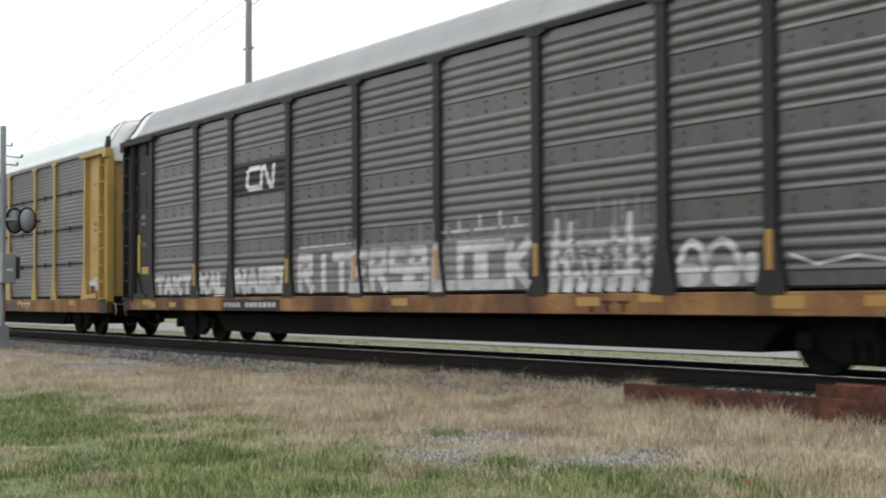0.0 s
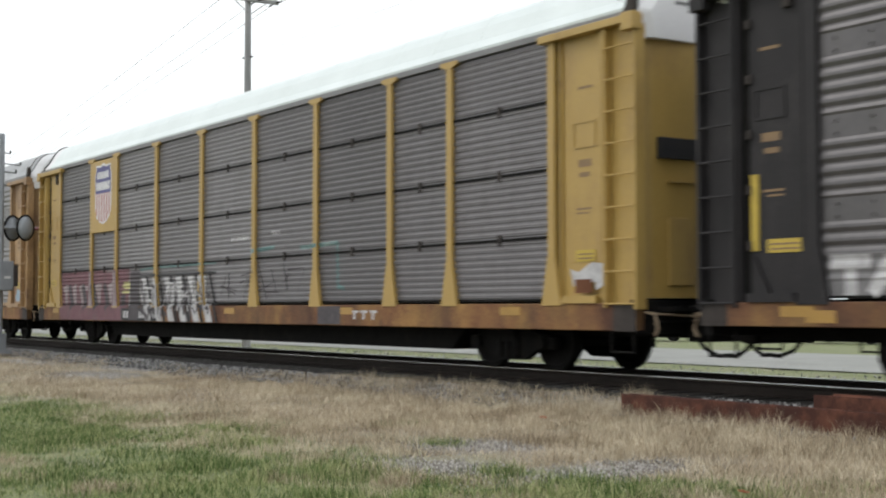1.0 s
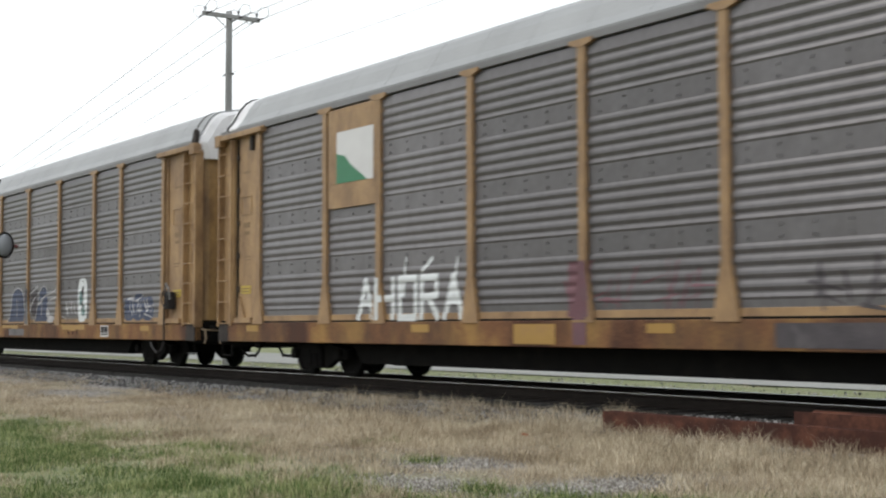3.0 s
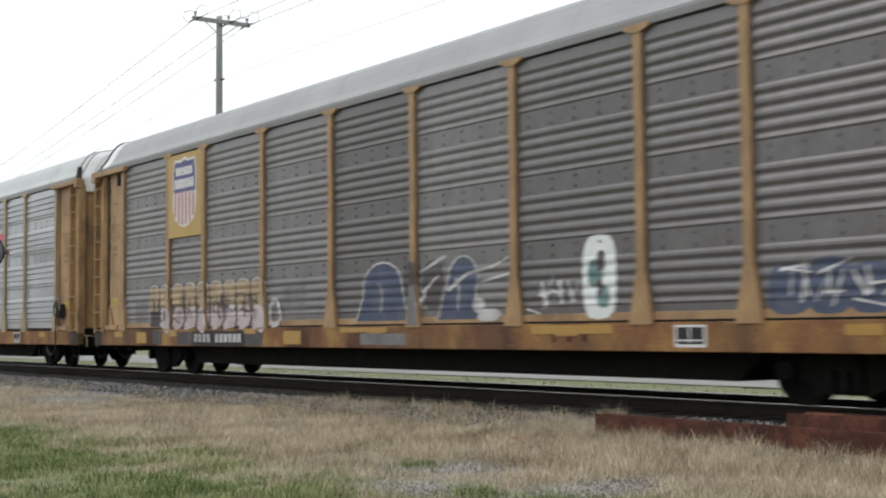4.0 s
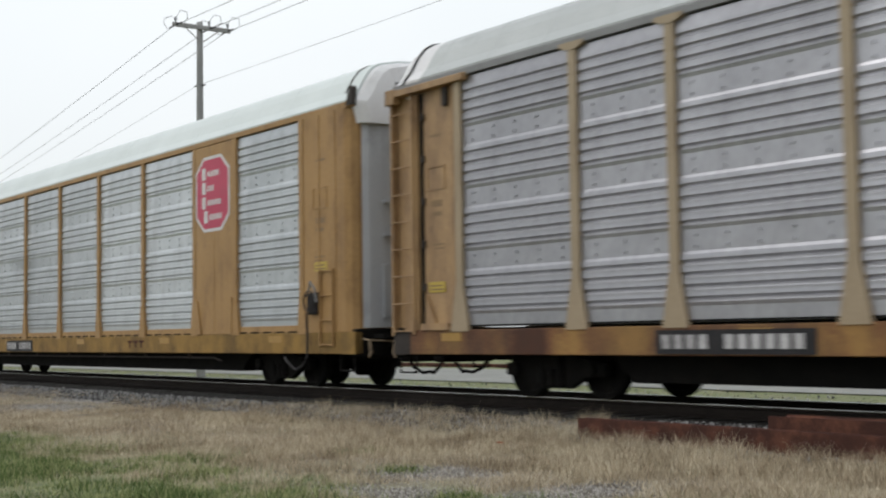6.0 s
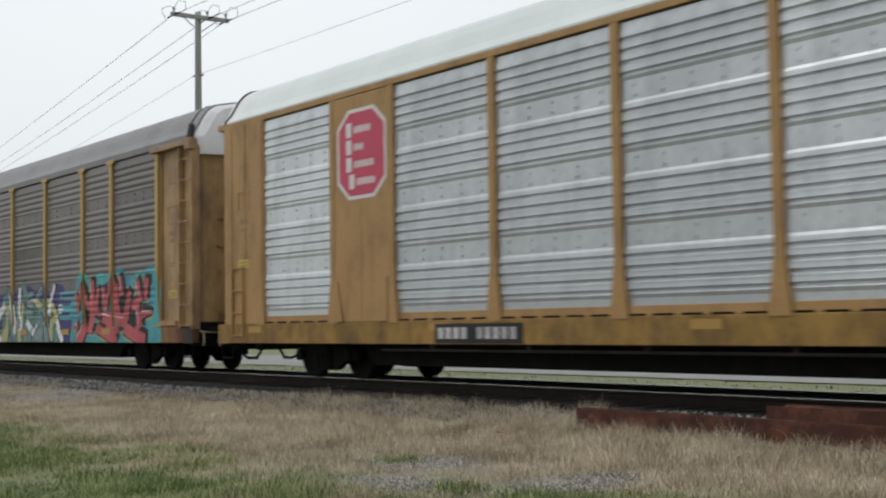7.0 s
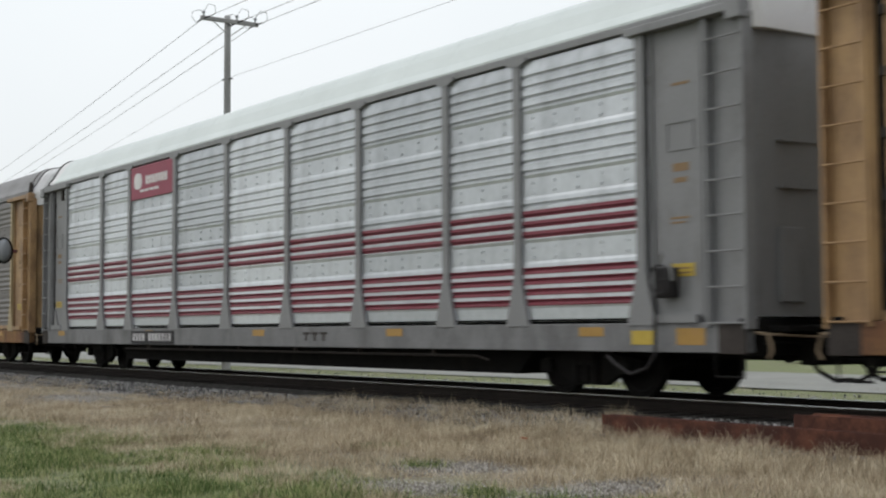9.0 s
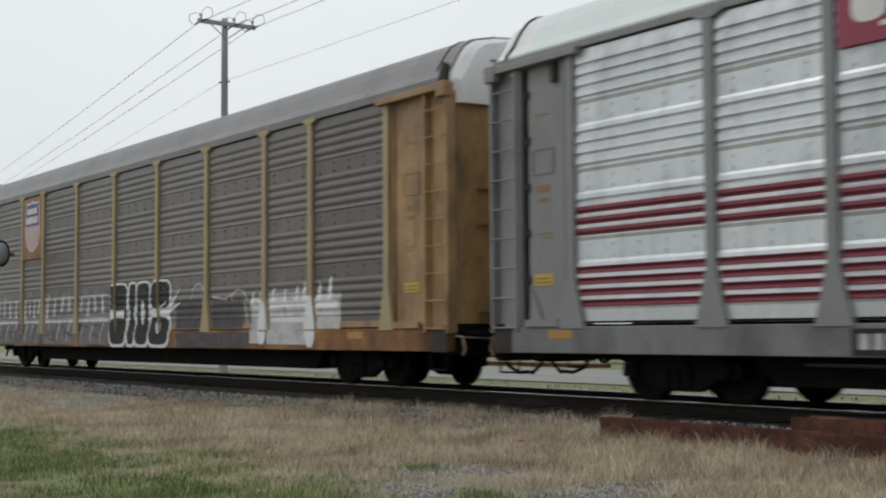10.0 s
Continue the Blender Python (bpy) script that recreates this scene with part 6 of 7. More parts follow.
paint(car, prof, M["p_black"], [q for p, a, b in RED for q in limb([(x + 0.10, z + 0.06) for x, z in p], a + 0.12, b + 0.10)], "black depth of the red letters", 0.0115, "graffiti_outline")
lettering(car, prof, {"p_red": RED}, 0.015, rim=0.07)
paint(car, prof, M["p_teal"], [ellipse(7.9, 1.2, 0.14, 0.06), ellipse(8.5, 1.45, 0.06, 0.08), ellipse(9.0, 1.5, 0.05, 0.08), ellipse(9.2, 1.1, 0.06, 0.06)], "small sea green gaps", 0.030, "graffiti")
paint(car, prof, M["reflector"], [rect(x, x + 0.55, 0.86, 1.01) for x in (-11.9, -9.4, -6.4, -3.9, -1.4, 2.3, 5.6, 8.4)], "yellow reflectors left clear", 0.030, "sill_patch")
paint(car, prof, M["p_white"], bars(-6.75, -5.85, 0.72, 0.86, 4, 0.3) + bars(-5.5, -4.2, 0.72, 0.86, 6, 0.3), "worn white figures", 0.034, "figure")

# the grey and silver car
car, prof = cars[8]
part("emblem_board", boxed(-6.80, -4.24, -1.545, -1.47, 4.22, 5.02, 0.006), M["red_board"], car, "dark red board")
bm = bmesh.new()
for p in bars(-5.85, -4.5, 4.55, 4.75, 7, 0.25) + [ellipse(-6.35, 4.66, 0.25, 0.2)] + bars(-6.2, -5.0, 4.38, 4.44, 4, 0.2):
    prism(bm, p, "y", -1.549, -1.54)
part("emblem_lettering", bm, M["l_white"], car, "white bars on the board")["kind"] = "stuff"
bands = [z for z in (1.38, 1.538, 1.696, 1.854, 2.40, 2.558, 2.716)]
for a, b in zip(POSTS, POSTS[1:]):
    for z in bands:
        h = (half_width(z - 0.055) if z < 1.9 else 0.08) + 0.012
        paint(car, prof, M["red_band"], [rect(a + h, b - h, z - 0.055, z + 0.048)], "dark red painted rib", 0.002, "red_band")
part("sill_plate", boxed(11.44, 11.88, -1.5425, -1.53, 0.76, 0.95), M["plate_yellow"], car, "yellow plate on the sill")
part("sill_disc", boxed(12.31, 12.82, -1.541, -1.53, 0.76, 0.98), M["reflector"], car, "faded orange plate on the sill")
number_board(car, -6.6, -4.2, 12)
maker_mark(car, 2.1, M["sill_dark"])
brake_gear(car)
side_pipe(car)

# the last car
car, prof = cars[9]
rng = random.Random(19)
shield(car, prof, -8.76, -6.98, 3.20, 5.0, True)
paint(car, prof, M["p_wash"], [rect(a, b, 0.72, h) for a, b, h in ((-11.5, -9.0, 2.0), (-8.75, -7.1, 2.08), (-6.85, -4.3, 2.14), (-4.0, -1.75, 2.2))], "smeared grey-white spray paint", 0.002, "graffiti_ground")
paint(car, prof, M["p_white"], [q for x0, x1 in ((-11.4, -9.1), (-8.7, -7.1), (-6.8, -4.3), (-4.0, -1.8)) for q in [rect(x0, x1, 1.30, 1.44), rect(x0, x1, 1.98, 2.02)] + [r for k in range(4) for r in limb([(x0 + (x1 - x0) * (k + 0.3) / 4, rng.uniform(1.5, 1.7)), (x0 + (x1 - x0) * (k + rng.uniform(0.2, 0.6)) / 4, rng.uniform(1.9, 2.1))], 0.22, 0.12)] + [r for k in range(3) for r in limb([(x0 + (x1 - x0) * (k + 0.5) / 3, 1.28), (x0 + (x1 - x0) * (k + 0.4) / 3, 0.8)], 0.12, 0.05)]], "white strokes in the smear", 0.004, "graffiti")
paint(car, prof, M["p_pink"], limb([(-9.0, 1.95), (-8.95, 0.75)], 0.14, 0.1), "pink streak on the post", 0.005, "graffiti")
paint(car, prof, M["p_dark"], scrawl(rng, -11.0, -1.9, 0.8, 1.35, 9, 0.06), "dark lines in the smear", 0.007, "graffiti_outline")
forms = [(-1.05, 0.52), (-0.17, 0.22), (0.52, 0.40), (1.56, 0.58)]
paint(car, prof, M["p_bright"], [ellipse(x, z, w + 0.10, h, 16, 0.6) for x, w in forms for z, h in ((1.86, 0.42), (1.08, 0.44))] + [rect(x - w, x + w, 1.2, 1.7) for x, w in forms], "white outline of the bulging forms", 0.006, "graffiti_outline")
paint(car, prof, M["p_black"], [ellipse(x, z, w, h, 16, 0.55) for x, w in forms for z, h in ((1.90, 0.32), (1.06, 0.33))] + [rect(0.16, 0.40, 1.3, 1.7), rect(0.66, 0.88, 1.3, 1.7), rect(-0.7, -0.55, 1.3, 1.7), rect(-0.3, -0.05, 1.3, 1.7)], "dark fill of the bulging forms", 0.011, "graffiti")
paint(car, prof, M["p_bright"], limb([(1.2, 1.42), (1.95, 1.75)], 0.06, 0.03) + [ellipse(0.52, 1.5, 0.09, 0.3), ellipse(1.56, 1.12, 0.09, 0.14)] + limb([(2.15, 1.6), (2.7, 2.0)], 0.14, 0.03) + limb([(2.1, 1.5), (2.75, 1.7)], 0.12, 0.02), "white centres and flicks", 0.015, "graffiti_outline")
paint(car, prof, M["p_dark"], [rect(2.5, 3.95, 1.1, 1.75), rect(4.45, 6.0, 1.1, 1.72)], "smoky spray painted forms", 0.002, "graffiti")
paint(car, prof, M["p_white"], stroke(arch(3.7, 1.75, 0.35, 0.35), 0.04) + stroke([(4.5, 1.78), (5.1, 1.72), (5.4, 1.82)] + arch(5.75, 1.7, 0.35, 0.2), 0.05) + stroke([(6.05, 1.6), (6.2, 1.1)], 0.05), "thin pale lines", 0.004, "graffiti_outline")
paint(car, prof, M["p_white"], [rect(6.35, 6.8, 0.78, 1.72), rect(7.12, 8.72, 0.76, 1.78), rect(9.06, 10.0, 1.06, 1.72)], "smeared white spray paint", 0.003, "graffiti_ground")
paint(car, prof, M["p_bright"], [ellipse(6.9, 1.2, 0.2, 0.45), ellipse(8.9, 1.2, 0.22, 0.5), rect(7.15, 8.7, 1.5, 1.62), rect(7.2, 8.7, 1.2, 1.3), rect(9.1, 9.9, 1.45, 1.6)] + [q for x in (6.4, 6.75, 7.3, 7.8, 8.3, 8.6, 9.2, 9.6) for q in limb([(x, 1.6), (x + 0.05, rng.uniform(1.8, 2.05))], 0.22, 0.04)], "smeared white spray paint", 0.005, "graffiti")
paint(car, prof, M["p_dark"], [rect(2.6, 6.3, 0.69, 1.0)], "dark stretch of the sill", 0.0022, "sill_patch")

# ---------------------------------------------------------------- steel beams beside the track
def steel_beam(x0, x1, y, z, h, w, tilt, label):
    beam = thing("steel_beam", (x0 + x1) / 2, y, z, label, "steel beam", "rusted beams beside the track", tilt)
    n = (x1 - x0) / 2
    bm = bmesh.new()
    prism(bm, [(-w / 2, 0), (w / 2, 0), (w / 2, h), (w / 2 - 0.03, h), (w / 2 - 0.04, h - 0.02), (-w / 2 + 0.04, h - 0.02), (-w / 2 + 0.03, h), (-w / 2, h)], "x", -n, n)
    bmesh.ops.bevel(bm, geom=bm.edges[:], offset=0.006, segments=2, affect="EDGES")
    part("girder", bm, M["rust"], beam)
    return beam


steel_beam(-13.41, -4.8, 11.72, -0.43, 0.30, 0.16, -0.4, "rusted red steel beam half hidden in dry grass")
steel_beam(-10.35, -4.6, 12.02, -0.43, 0.44, 0.36, 0.3, "wider rusted steel beam lying behind the first")


# ---------------------------------------------------------------- crossing signal
def crossing_signal():
    s = thing("crossing_signal", -40.5, 11.2, -0.33, "silver crossing signal mast with lamps and a box", "crossing signal")
    bm = bmesh.new()
    tube(bm, [(0, 0, 0.5), (0, 0, 6.5)], 0.085, 12)
    part("mast", bm, M["signal"], s)
    bm = bmesh.new()
    prism(bm, [(-0.28, -0.28), (0.28, -0.28), (0.28, 0.28), (-0.28, 0.28)], "z", 0, 0.12)
    prism(bm, [(-0.19, -0.19), (0.19, -0.19), (0.16, 0.16), (-0.19, 0.19)], "z", 0.12, 0.6)
    part("base", bm, M["signal"], s)
    bm = bmesh.new()
    tube(bm, [(0, -0.2, 3.72), (0, 0.70, 3.72)], 0.05, 8)
    arm = part("lamp_arm", bm, M["signal"], s)
    for x, mid in ((-0.17, 0.40), (0.19, 0.66)):
        bm = bmesh.new()
        pr = [(0.02, 0.34), (0.06, 0.345), (0.16, 0.30), (0.24, 0.18)]
        rings = [[bm.verts.new((x + (a if x > 0 else -a) * 0.6, mid + 0.66 * r * math.cos(k * math.tau / 20), 3.72 + r * math.sin(k * math.tau / 20))) for k in range(20)] for a, r in pr]
        for a, b in zip(rings, rings[1:]):
            for k in range(20):
                bm.faces.new((a[k], a[(k + 1) % 20], b[(k + 1) % 20], b[k]))
        bm.faces.new(rings[-1])
        bm.faces.new(rings[0][::-1])
        bmesh.ops.recalc_face_normals(bm, faces=bm.faces)
        lamp = part("lamp_head", bm, M["signal"], arm, "silver domed lamp back", True)
        bm = bmesh.new()
        ring = [(x + (0.02 if x > 0 else -0.02), mid + 0.245 * math.cos(k * math.tau / 24), 3.72 + 0.365 * math.sin(k * math.tau / 24)) for k in range(25)]
        tube(bm, ring, 0.032, 6)
        part("lamp_hood", bm, M["under"], lamp, "black hood ring")
    bm = bmesh.new()
    tube(bm, [(0.1, 0.90, 3.72), (0.2, 1.06, 3.70)], 0.05, 8)
    part("hood_tip", bm, M["lens"], arm)
    box_ = part("control_box", boxed(-0.05, 0.5, -0.15, 0.26, 1.85, 2.72, 0.03), M["signal"], s, "grey control box")
    part("box_side", boxed(0.05, 0.45, 0.262, 0.40, 1.98, 2.62, 0.02), M["sill_dark"], box_, "dark side of the box")
    part("box_label", boxed(0.502, 0.51, -0.02, 0.16, 2.2, 2.27), M["l_white"], box_)
    for z, l in ((5.95, 0.25), (5.62, 0.55), (5.38, 0.42), (4.9, -0.5)):
        bm = bmesh.new()
        tube(bm, [(0, 0, z), (0, l, z - 0.03)], 0.018, 6)
        part("wire_arm", bm, M["under"], s)
        bm = bmesh.new()
        tube(bm, [(0, l, z - 0.02), (0, l, z + 0.07)], 0.026, 8)
        part("insulator", bm, M["under"], s)


crossing_signal()


# ---------------------------------------------------------------- utility line
POLE = (-47.08, 22.27)


def utility_pole(x, y, rz):
    g = ground_height(y)
    p = thing("utility_pole", x, y, g, "timber utility pole with one crossarm, distance haze in its grey", "utility pole", "poles of the overhead line", rz)
    top = 13.07 - g
    bm = bmesh.new()
    rings = []
    for k in range(9):
        f = k / 8
        r = 0.175 - 0.055 * f
        rings.append([bm.verts.new((r * math.cos(a * math.tau / 14), r * math.sin(a * math.tau / 14), f * top)) for a in range(14)])
    for a, b in zip(rings, rings[1:]):
        for k in range(14):
            bm.faces.new((a[k], a[(k + 1) % 14], b[(k + 1) % 14], b[k]))
    bm.faces.new(rings[-1])
    part("shaft", bm, M["wood"], p, smooth=True)
    arm = part("crossarm", boxed(0.13, 0.25, -1.2, 1.2, top - 0.32, top - 0.16, 0.012), M["wood"], p)
    for s in (-1, 1):
        bm = bmesh.new()
        tube(bm, [(0.20, s * 0.68, top - 0.32), (0.18, s * 0.06, top - 0.78)], 0.02, 6)
        part("brace", bm, M["wood"], p)
    for y1 in (-1.08, 0.30, 1.08):
        bm = bmesh.new()
        tube(bm, [(0.19, y1, top - 0.16), (0.19, y1, top - 0.06)], 0.03, 8)
        tube(bm, [(0.19, y1, top - 0.06), (0.19, y1, top - 0.02)], 0.07, 8)
        tube(bm, [(0.19, y1, top - 0.02), (0.19, y1, top + 0.03)], 0.045, 8)
        part("insulator", bm, M["signal"], arm)
        for way, rise in ((-1, 0.10), (1, 0.26)):
            bm = bmesh.new()
            tube(bm, [(0.19, y1, top), (0.19 + way * 0.22, y1 + 0.1 * way, top + rise), (0.19 + way * 0.5, y1 + 0.24 * way, top + rise * 0.6), (0.19 + way * 0.62, y1 + 0.2 * way, top - 0.12), (0.19 + way * 0.6, y1 + 0.05 * way, top - 0.3)], 0.011, 5)
            part("jumper", bm, M["wire"], arm)
            bm = bmesh.new()
            tube(bm, [(0.19 + way * 0.1, y1, top - 0.26), (0.19 + way * 0.55, y1, top - 0.28)], 0.03, 6)
            part("strain_insulator", bm, M["under"], arm)
    bm = bmesh.new()
    tube(bm, [(-0.25, -0.1, top - 2.45), (0.25, 0.1, top - 2.45)], 0.03, 6)
    part("cable_clamp", bm, M["under"], p)
    return p


def wire(a, b, sag, r):
    bm = bmesh.new()
    pts = []
    for k in range(33):
        f = k / 32
        pts.append((a[0] + (b[0] - a[0]) * f, a[1] + (b[1] - a[1]) * f, a[2] + (b[2] - a[2]) * f - sag * 4 * f * (1 - f)))
    tube(bm, pts, r, 5)
    tagged(new("overhead_wire", mesh_of("overhead_wire", bm, M["wire"])), "thin dark overhead wire hung from pole to pole", "overhead wire", "wires of the overhead line")


LEFT, RIGHT = (-121.2, 33.1), (14.0, 22.3)
utility_pole(*POLE, 0)
utility_pole(*LEFT, -8)
utility_pole(*RIGHT, 0)
for dy in (-1.08, 0.30, 1.08):
    for end in (LEFT, RIGHT):
        wire((POLE[0], POLE[1] + dy, 12.80), (end[0], end[1] + dy, 12.80), 0.16, 0.011)
for end in (LEFT, RIGHT):
    wire((POLE[0], POLE[1] - 0.1, 10.62), (end[0], end[1], 10.62), 0.12, 0.0065)


# ---------------------------------------------------------------- beyond the road
def parked_car(x, y, rz, paint_m, label):
    v = thing("parked_car", x, y, ground_height(y) + 0.03, label, "car", "cars parked beyond the road", rz)
    bm = bmesh.new()
    prism(bm, [(-2.2, 0.3), (2.2, 0.3), (2.25, 0.62), (2.1, 0.82), (1.1, 0.92), (-1.9, 0.95), (-2.2, 0.85)], "y", -0.86, 0.86)
    bmesh.ops.bevel(bm, geom=bm.edges[:], offset=0.06, segments=2, affect="EDGES")
    body = part("body", bm, paint_m, v, smooth=True)
    bm = bmesh.new()
    prism(bm, [(-1.85, 0.93), (1.05, 0.92), (0.35, 1.42), (-1.35, 1.44)], "y", -0.74, 0.74)
    part("cabin_glass", bm, M["p_black"], v, "dark window glass")
    bm = bmesh.new()
    prism(bm, [(-1.4, 1.42), (0.4, 1.40), (0.2, 1.48), (-1.2, 1.5)], "y", -0.72, 0.72)
    part("cabin_roof", bm, paint_m, v)
    for sx in (-1.35, 1.35):
        for sy in (-0.8, 0.8):
            bm = bmesh.new()
            disc(bm, sx, 0.32, sy - 0.1, sy + 0.1, 0.32, 20)
            w = part("tyre", bm, M["under"], v)
            bm = bmesh.new()
            disc(bm, sx, 0.32, sy - 0.11, sy + 0.11, 0.19, 14)
            part("rim", bm, M["signal"], w)


parked_car(-37.0, 44.5, 12, M["l_white"], "white saloon car parked on the far grass")
parked_car(-45.5, 42.0, 8, M["grey"], "silver saloon car parked on the far grass")
parked_car(-30.5, 45.5, 15, M["p_dark"], "dark saloon car parked on the far grass")
tagged(new("kerb", mesh_of("kerb", boxed(-56, -40.5, 35.6, 35.9, -0.5, -0.30, 0.02), M["rust"])), "red painted kerb beyond the road", "kerb", kind="structure")


# ---------------------------------------------------------------- loose stones
def stones(name, spots, low, high, mat, label, category):
    """Many rough stones in one mesh."""
    base = bmesh.new()
    bmesh.ops.create_icosphere(base, subdivisions=1, radius=1)
    bv = np.array([v.co[:] for v in base.verts])
    bf = np.array([[v.index for v in f.verts] for f in base.faces])
    base.free()
    r = np.random.RandomState(5)
    n = len(spots)
    size = r.uniform(low, high, (n, 1, 1)) * r.uniform(0.6, 1.2, (n, 1, 3))
    v = bv[None] * r.uniform(0.72, 1.15, (n, len(bv), 1)) * size
    a = r.uniform(0, math.tau, n)
    ca, sa = np.cos(a)[:, None], np.sin(a)[:, None]
    x, y = v[..., 0] * ca - v[..., 1] * sa, v[..., 0] * sa + v[..., 1] * ca
    v = np.stack((x, y, v[..., 2]), -1) + np.asarray(spots)[:, None, :]
    f = (bf[None] + (np.arange(n) * len(bv))[:, None, None]).reshape(-1, 3)
    me = bpy.data.meshes.new(name)
    me.vertices.add(n * len(bv))
    me.vertices.foreach_set("co", v.reshape(-1))
    me.loops.add(len(f) * 3)
    me.loops.foreach_set("vertex_index", f.reshape(-1))
    me.polygons.add(len(f))
    me.polygons.foreach_set("loop_start", np.arange(len(f)) * 3)
    me.update(calc_edges=True)
    me.materials.append(mat)
    tagged(new(name, me), label, category, kind="stuff")


def bed_height(y):
    d = abs(y - TRACK_Y)
    return -0.285 - (d - 1.44) * 0.108


r = np.random.RandomState(3)
spots = []
for x, y in zip(r.uniform(-60, -5, 44000), np.where(r.rand(44000) < 0.85, r.uniform(TRACK_Y - 3.1, TRACK_Y - 1.44, 44000), r.uniform(TRACK_Y + 1.44, TRACK_Y + 3.0, 44000))):
    if abs(y - TRACK_Y) < 1.5 or abs(y - TRACK_Y) > 2.3 and r.rand() < (abs(y - TRACK_Y) - 2.3) * 1.3:
        continue
    spots.append((x, y, bed_height(y) + r.uniform(-0.012, 0.016)))
for k in range(600):
    x, y = r.uniform(-12.6, -10.3), r.normal(12.35, 0.16)
    spots.append((x, y, -0.30 + 0.12 * math.exp(-((y - 12.35) / 0.22) ** 2) + r.uniform(-0.02, 0.02)))
for k in range(5000):
    x, y = r.uniform(-62, -5), r.uniform(13.6, 14.62)
    spots.append((x, y, -0.185 + r.uniform(-0.01, 0.02)))
for k in range(2600):
    x, y = r.uniform(-75, -8), r.triangular(18.5, 20.0, 24.3)
    spots.append((x, y, ground_height(y) + r.uniform(0.0, 0.03)))
stones("ballast_stones", spots, 0.014, 0.036, M["ballast"], "loose grey crushed stones along the rails", "ballast")
GRAVEL = [(-10.5, 6.95, 0.8, 0.55), (-11.5, 8.15, 0.95, 0.7), (-9.25, 7.95, 0.6, 1.15), (-28.0, 9.9, 1.9, 0.8), (-30.2, 11.3, 1.8, 0.6), (-36, 10.6, 3.0, 0.4)]


def bare(x, y):
    """How bare the ground is: 1 in the middle of a gravel patch."""
    w = 0.35 * noise.noise(Vector((x * 1.3, y * 1.3, 7)))
    return max(max(0.0, 1.25 - math.hypot((x - a) / c, (y - b) / d) + w) for a, b, c, d in GRAVEL)


spots = []
for a, b, c, d in GRAVEL:
    for k in range(int(4200 * c * d)):
        x, y = r.normal(a, c * 0.55), r.normal(b, d * 0.55)
        spots.append((x, y, ground_height(y) + 0.012))
stones("gravel", spots, 0.004, 0.014, M["gravel"], "pale gravel in bare patches of the verge", "gravel")


# ---------------------------------------------------------------- grass
def blades(name, spots, length, width, bend, mat, label, seed):
    """Single curved blades of three triangles, all in one mesh."""
    r = np.random.RandomState(seed)
    p = np.asarray(spots)
    n = len(p)
    L = r.uniform(*length, n) * p[:, 3]
    W = r.uniform(*width, n)
    a, lean = r.uniform(0, math.tau, n), r.uniform(*bend, n)
    dx, dy = np.cos(a), np.sin(a)
    b = r.uniform(0, math.tau, n)
    sx, sy = np.cos(b) * W / 2, np.sin(b) * W / 2
    v = np.zeros((n, 5, 3))
    for k, (h, o, w) in enumerate(((0, 0, 1), (0, 0, -1), (0.6, 0.35, 0.8), (0.6, 0.35, -0.8), (1, 1, 0))):
        v[:, k, 0] = p[:, 0] + dx * lean * L * o + sx * w
        v[:, k, 1] = p[:, 1] + dy * lean * L * o + sy * w
        v[:, k, 2] = p[:, 2] + L * h * np.sqrt(np.maximum(0.05, 1 - (lean * (0.5 + 0.5 * h)) ** 2))
    f = np.array([[0, 1, 3], [0, 3, 2], [2, 3, 4]])[None] + (np.arange(n) * 5)[:, None, None]
    f = f.reshape(-1, 3)
    me = bpy.data.meshes.new(name)
    me.vertices.add(n * 5)
    me.vertices.foreach_set("co", v.reshape(-1))
    me.loops.add(len(f) * 3)
    me.loops.foreach_set("vertex_index", f.reshape(-1))
    me.polygons.add(len(f))
    me.polygons.foreach_set("loop_start", np.arange(len(f)) * 3)
    me.update(calc_edges=True)
    me.materials.append(mat)
    tagged(new(name, me), label, "grass", kind="stuff")


def verge(x, y):
    """How green the turf is at a place, from 0 (dry) to 1."""
    edge = 6.45 + 0.02 * (x + 12) + (0.5 if x < -14 else 0.0)
    n1 = noise.noise(Vector((x * 0.45, y * 0.45, 1.5)))
    n2 = noise.noise(Vector((x * 1.7, y * 1.7, 9.5)))
    g = (edge - y) * 0.75 + 1.7 * n1 + 1.5 * n2 + 0.12 - (0.3 if x < -15 else 0.0)
    back = 1.3 * min(1.0, max(0.0, (4.6 - y) * 1.1)) if x < -7.0 else 0.0
    return min(1.0, max(0.0, g - back))


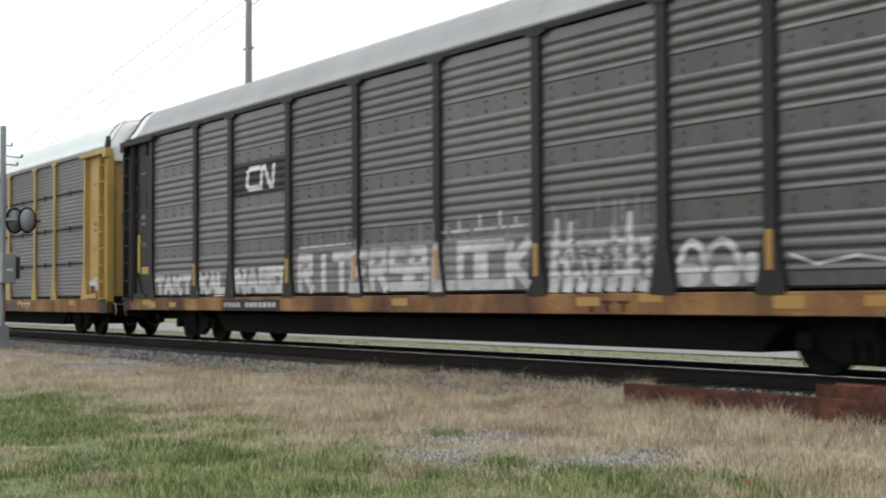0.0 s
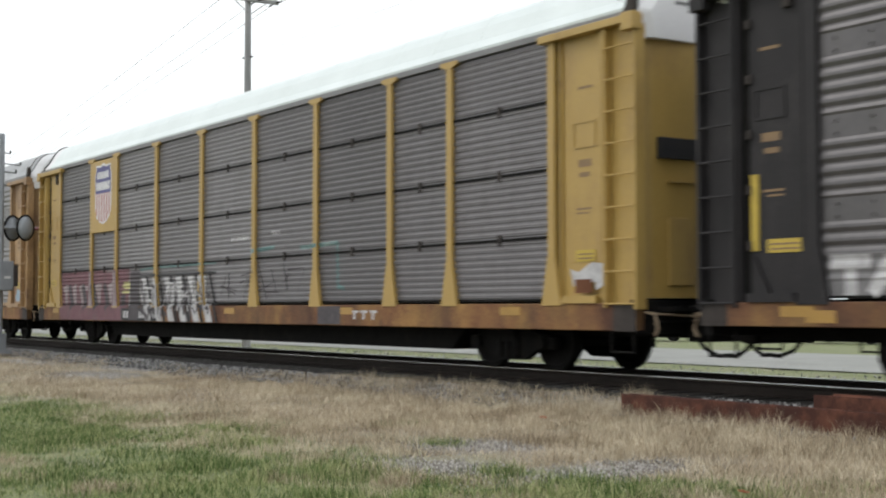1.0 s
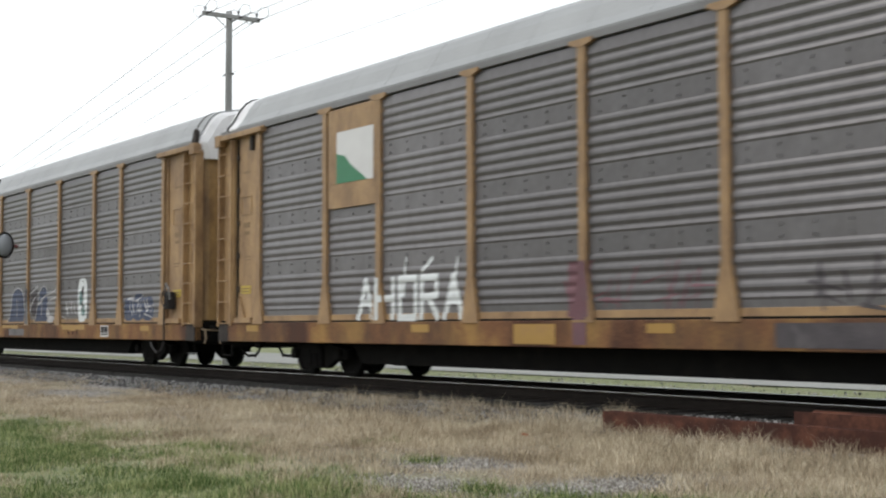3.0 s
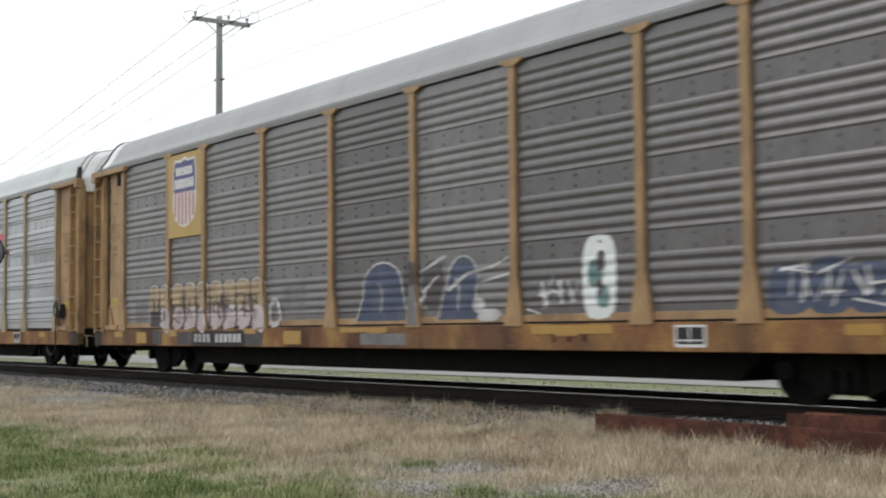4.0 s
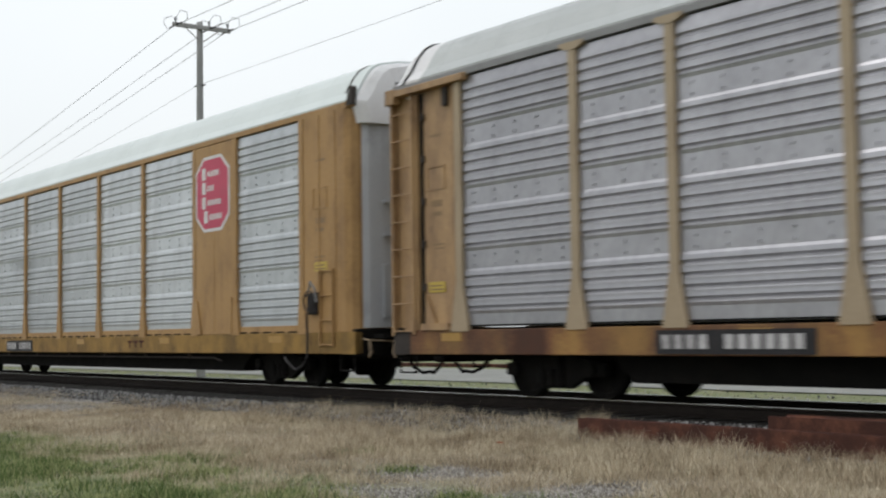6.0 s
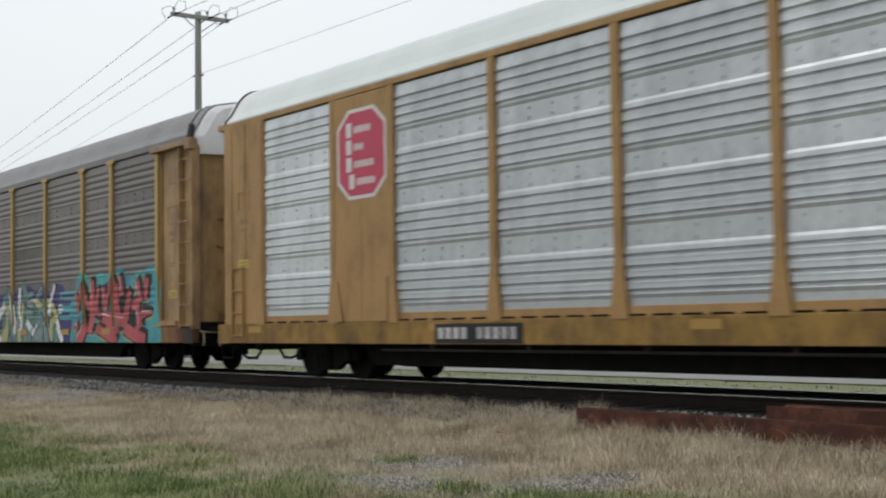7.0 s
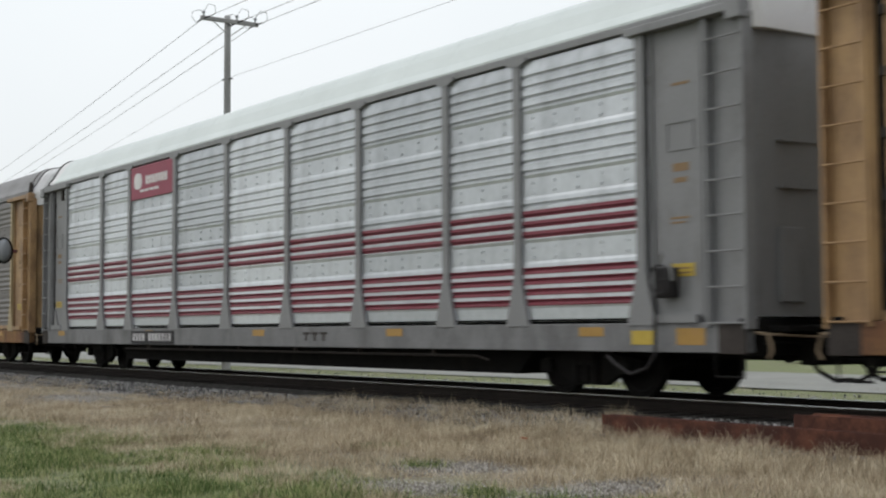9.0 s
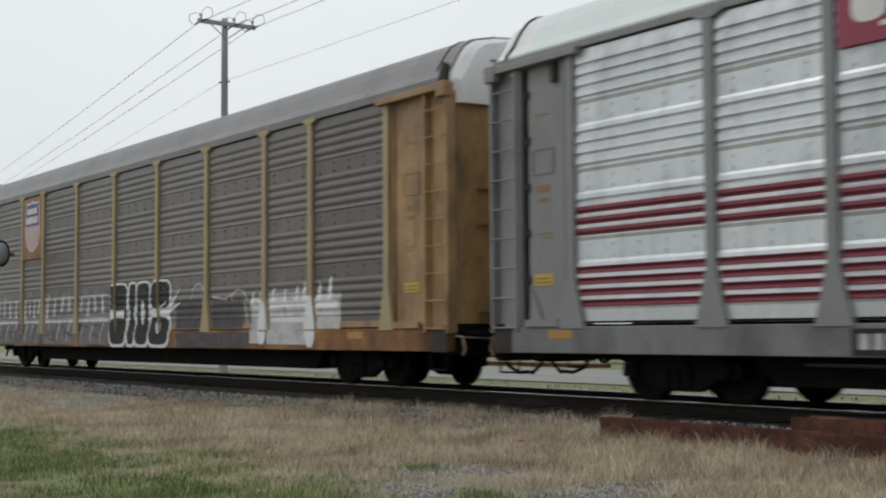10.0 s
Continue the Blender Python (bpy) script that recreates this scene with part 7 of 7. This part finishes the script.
dry, green = [], []
gy0 = TRACK_Y
for rad0, rad1, dens in ((5.0, 9.0, 3200), (9.0, 13.0, 3000), (13.0, 19.0, 2000), (19.0, 28.0, 1000), (28.0, 44.0, 450)):
    area = 0.5 * radians(43.5) * (rad1 ** 2 - rad0 ** 2)
    for k in range(int(area * dens)):
        q = math.sqrt(random.uniform(rad0 ** 2, rad1 ** 2))
        a = radians(random.uniform(33.5, 77.0))
        x, y = -q * math.sin(a), q * math.cos(a)
        if y > 12.75 or y < 1.5:
            continue
        lim = 11.95 + 0.65 * min(1, max(0, (x + 27) / 7)) * (1 if x < -13.3 else -0.7) + 0.4 * noise.noise(Vector((x * 0.8, 0, 3)))
        if y > lim and random.random() < min(1, (y - lim) * 4):
            continue
        if -11.2 < x < -9.8 and 11.9 < y:
            continue
        if x > -13.5 and y < 9.5 and random.random() < 0.25 + 0.5 * noise.noise(Vector((x * 1.1, y * 1.1, 60))):
            continue
        if random.random() < bare(x, y) * 1.9:
            continue
        z = (ground_height(y) if y < TRACK_Y - 2.6 else max(ground_height(y), -0.285 - (TRACK_Y - 1.44 - y) * 0.108)) - 0.01
        g = verge(x, y)
        tuft = 0.40 + 0.9 * max(0.0, noise.noise(Vector((x * 1.7, y * 1.7, 20))) + 0.35) + 0.7 * max(0.0, noise.noise(Vector((x * 5.0, y * 5.0, 30))))
        if random.random() < g:
            green.append((x, y, z, tuft))
        else:
            dry.append((x, y, z, tuft * (0.75 if y < 7 else (1.4 if x > -14.5 else 1.25 if x > -22 else 0.85) if y > 10.6 else 1.0)))
for x0, y0, n, wide, tall in ((-9.7, 7.05, 700, 0.16, 1.5), (-8.75, 7.15, 900, 0.2, 1.5), (-12.05, 8.0, 500, 0.16, 1.2), (-10.5, 5.9, 1600, 0.35, 1.7), (-8.0, 7.4, 700, 0.25, 1.2), (-13.6, 6.3, 900, 0.3, 1.4), (-17.5, 6.5, 1100, 0.45, 1.4), (-12.0, 5.2, 900, 0.3, 1.5), (-15.2, 7.2, 700, 0.3, 1.2), (-9.4, 5.2, 800, 0.25, 1.5),
                             (-7.9, 7.15, 1300, 0.3, 1.5), (-7.7, 7.9, 900, 0.35, 1.2), (-7.2, 8.5, 800, 0.4, 1.1), (-6.9, 7.6, 1200, 0.4, 1.3), (-8.5, 6.7, 900, 0.25, 1.5), (-15.3, 5.2, 1500, 0.5, 1.2), (-19.0, 5.8, 1500, 0.8, 1.2), (-13.4, 6.4, 700, 0.3, 1.2)):
    for k in range(n):
        x, y = random.gauss(x0, wide), random.gauss(y0, wide * 0.8)
        green.append((x, y, ground_height(y) - 0.01, tall * random.uniform(0.5, 1.1)))
for x0, y0, n, wide in ((-14.95, 9.45, 900, 0.28), (-11.25, 8.9, 900, 0.3), (-10.2, 9.3, 900, 0.3), (-13.4, 9.0, 700, 0.25), (-17.0, 10.4, 900, 0.4), (-9.0, 9.9, 800, 0.3), (-11.9, 10.9, 900, 0.35), (-14.0, 11.2, 900, 0.35), (-20.0, 10.6, 900, 0.5)):
    for k in range(n):
        x, y = random.gauss(x0, wide), random.gauss(y0, wide * 0.8)
        dry.append((x, y, ground_height(y) - 0.01, random.uniform(0.9, 1.8)))
M["dry_grass"] = material("dry_grass", [(0.215, 0.165, 0.112), (0.41, 0.332, 0.228), (0.595, 0.515, 0.385)], 0.9, 0, 1.1, 6, 0, 0, 0.5, True, patch=1.7)
M["green_grass"] = material("green_grass", [(0.042, 0.076, 0.020), (0.135, 0.19, 0.060), (0.36, 0.365, 0.18)], 0.8, 0, 1.0, 6, 0, 0, 0.65, True, patch=1.7)
for k in range(26000):
    x, y = random.uniform(-75, -8), random.triangular(16.4, 28.2, 18.0)
    (dry if noise.noise(Vector((x * 0.5, y * 0.5, 44))) + random.uniform(-0.5, 0.5) > 0.12 else green).append((x, y, ground_height(y) - 0.01, 0.7))
blades("dry_grass", dry, (0.06, 0.21), (0.002, 0.0055), (0.3, 0.98), M["dry_grass"], "dry tan grass on the verge by the rails", 21)
blades("green_grass", green, (0.04, 0.13), (0.003, 0.008), (0.2, 0.9), M["green_grass"], "short green grass on the verge", 22)


def leaf(x, y, rz):
    bm = bmesh.new()
    pts = [(-0.06, 0), (-0.03, 0.03), (0.01, 0.035), (0.06, 0.0), (0.01, -0.035), (-0.03, -0.03)]
    top = [bm.verts.new((u, v, 0.02 + 0.12 * abs(v) + 0.1 * u * u)) for u, v in pts]
    mid = bm.verts.new((0, 0, 0.012))
    for i in range(6):
        bm.faces.new((mid, top[i], top[(i + 1) % 6]))
    ob = new("fallen_leaf", mesh_of("fallen_leaf", bm, M["leaf"]))
    ob.matrix_world = pose(x, y, ground_height(y) + 0.10, 12, 8, rz)
    tagged(ob, "curled rusty brown leaf caught in the grass", "leaf", "fallen leaves")


M["leaf"] = material("dead_leaf", [(0.16, 0.05, 0.025), (0.24, 0.09, 0.04)], 0.8, 0, 20, 60, 0.1)
leaf(-12.9, 10.0, 30)
leaf(-7.1, 7.35, 80)


def motions():
    """The train runs along the track; its wheels roll on the rails."""
    marks = ((0, 0.10), (1, 21.35), (2.5, 53.21), (4.5, 95.90), (6.5, 139.23), (7.5, 160.93), (9, 193.58), (10, 215.45))

    def way(t):
        return 21.1985 * t + 0.03397 * t * t
    for car, s0, sets in CARS:
        walk(car, [(t, pose(s0 + d, TRACK_Y, 0)) for t, d in marks])
        for ax in sets:
            at = ax.location.copy()
            walk(ax, [(k / FPS, pose(*at, 0, math.degrees(way(k / FPS) / WHEEL_R) % 360, 0)) for k in range(0, 301)])


motions()
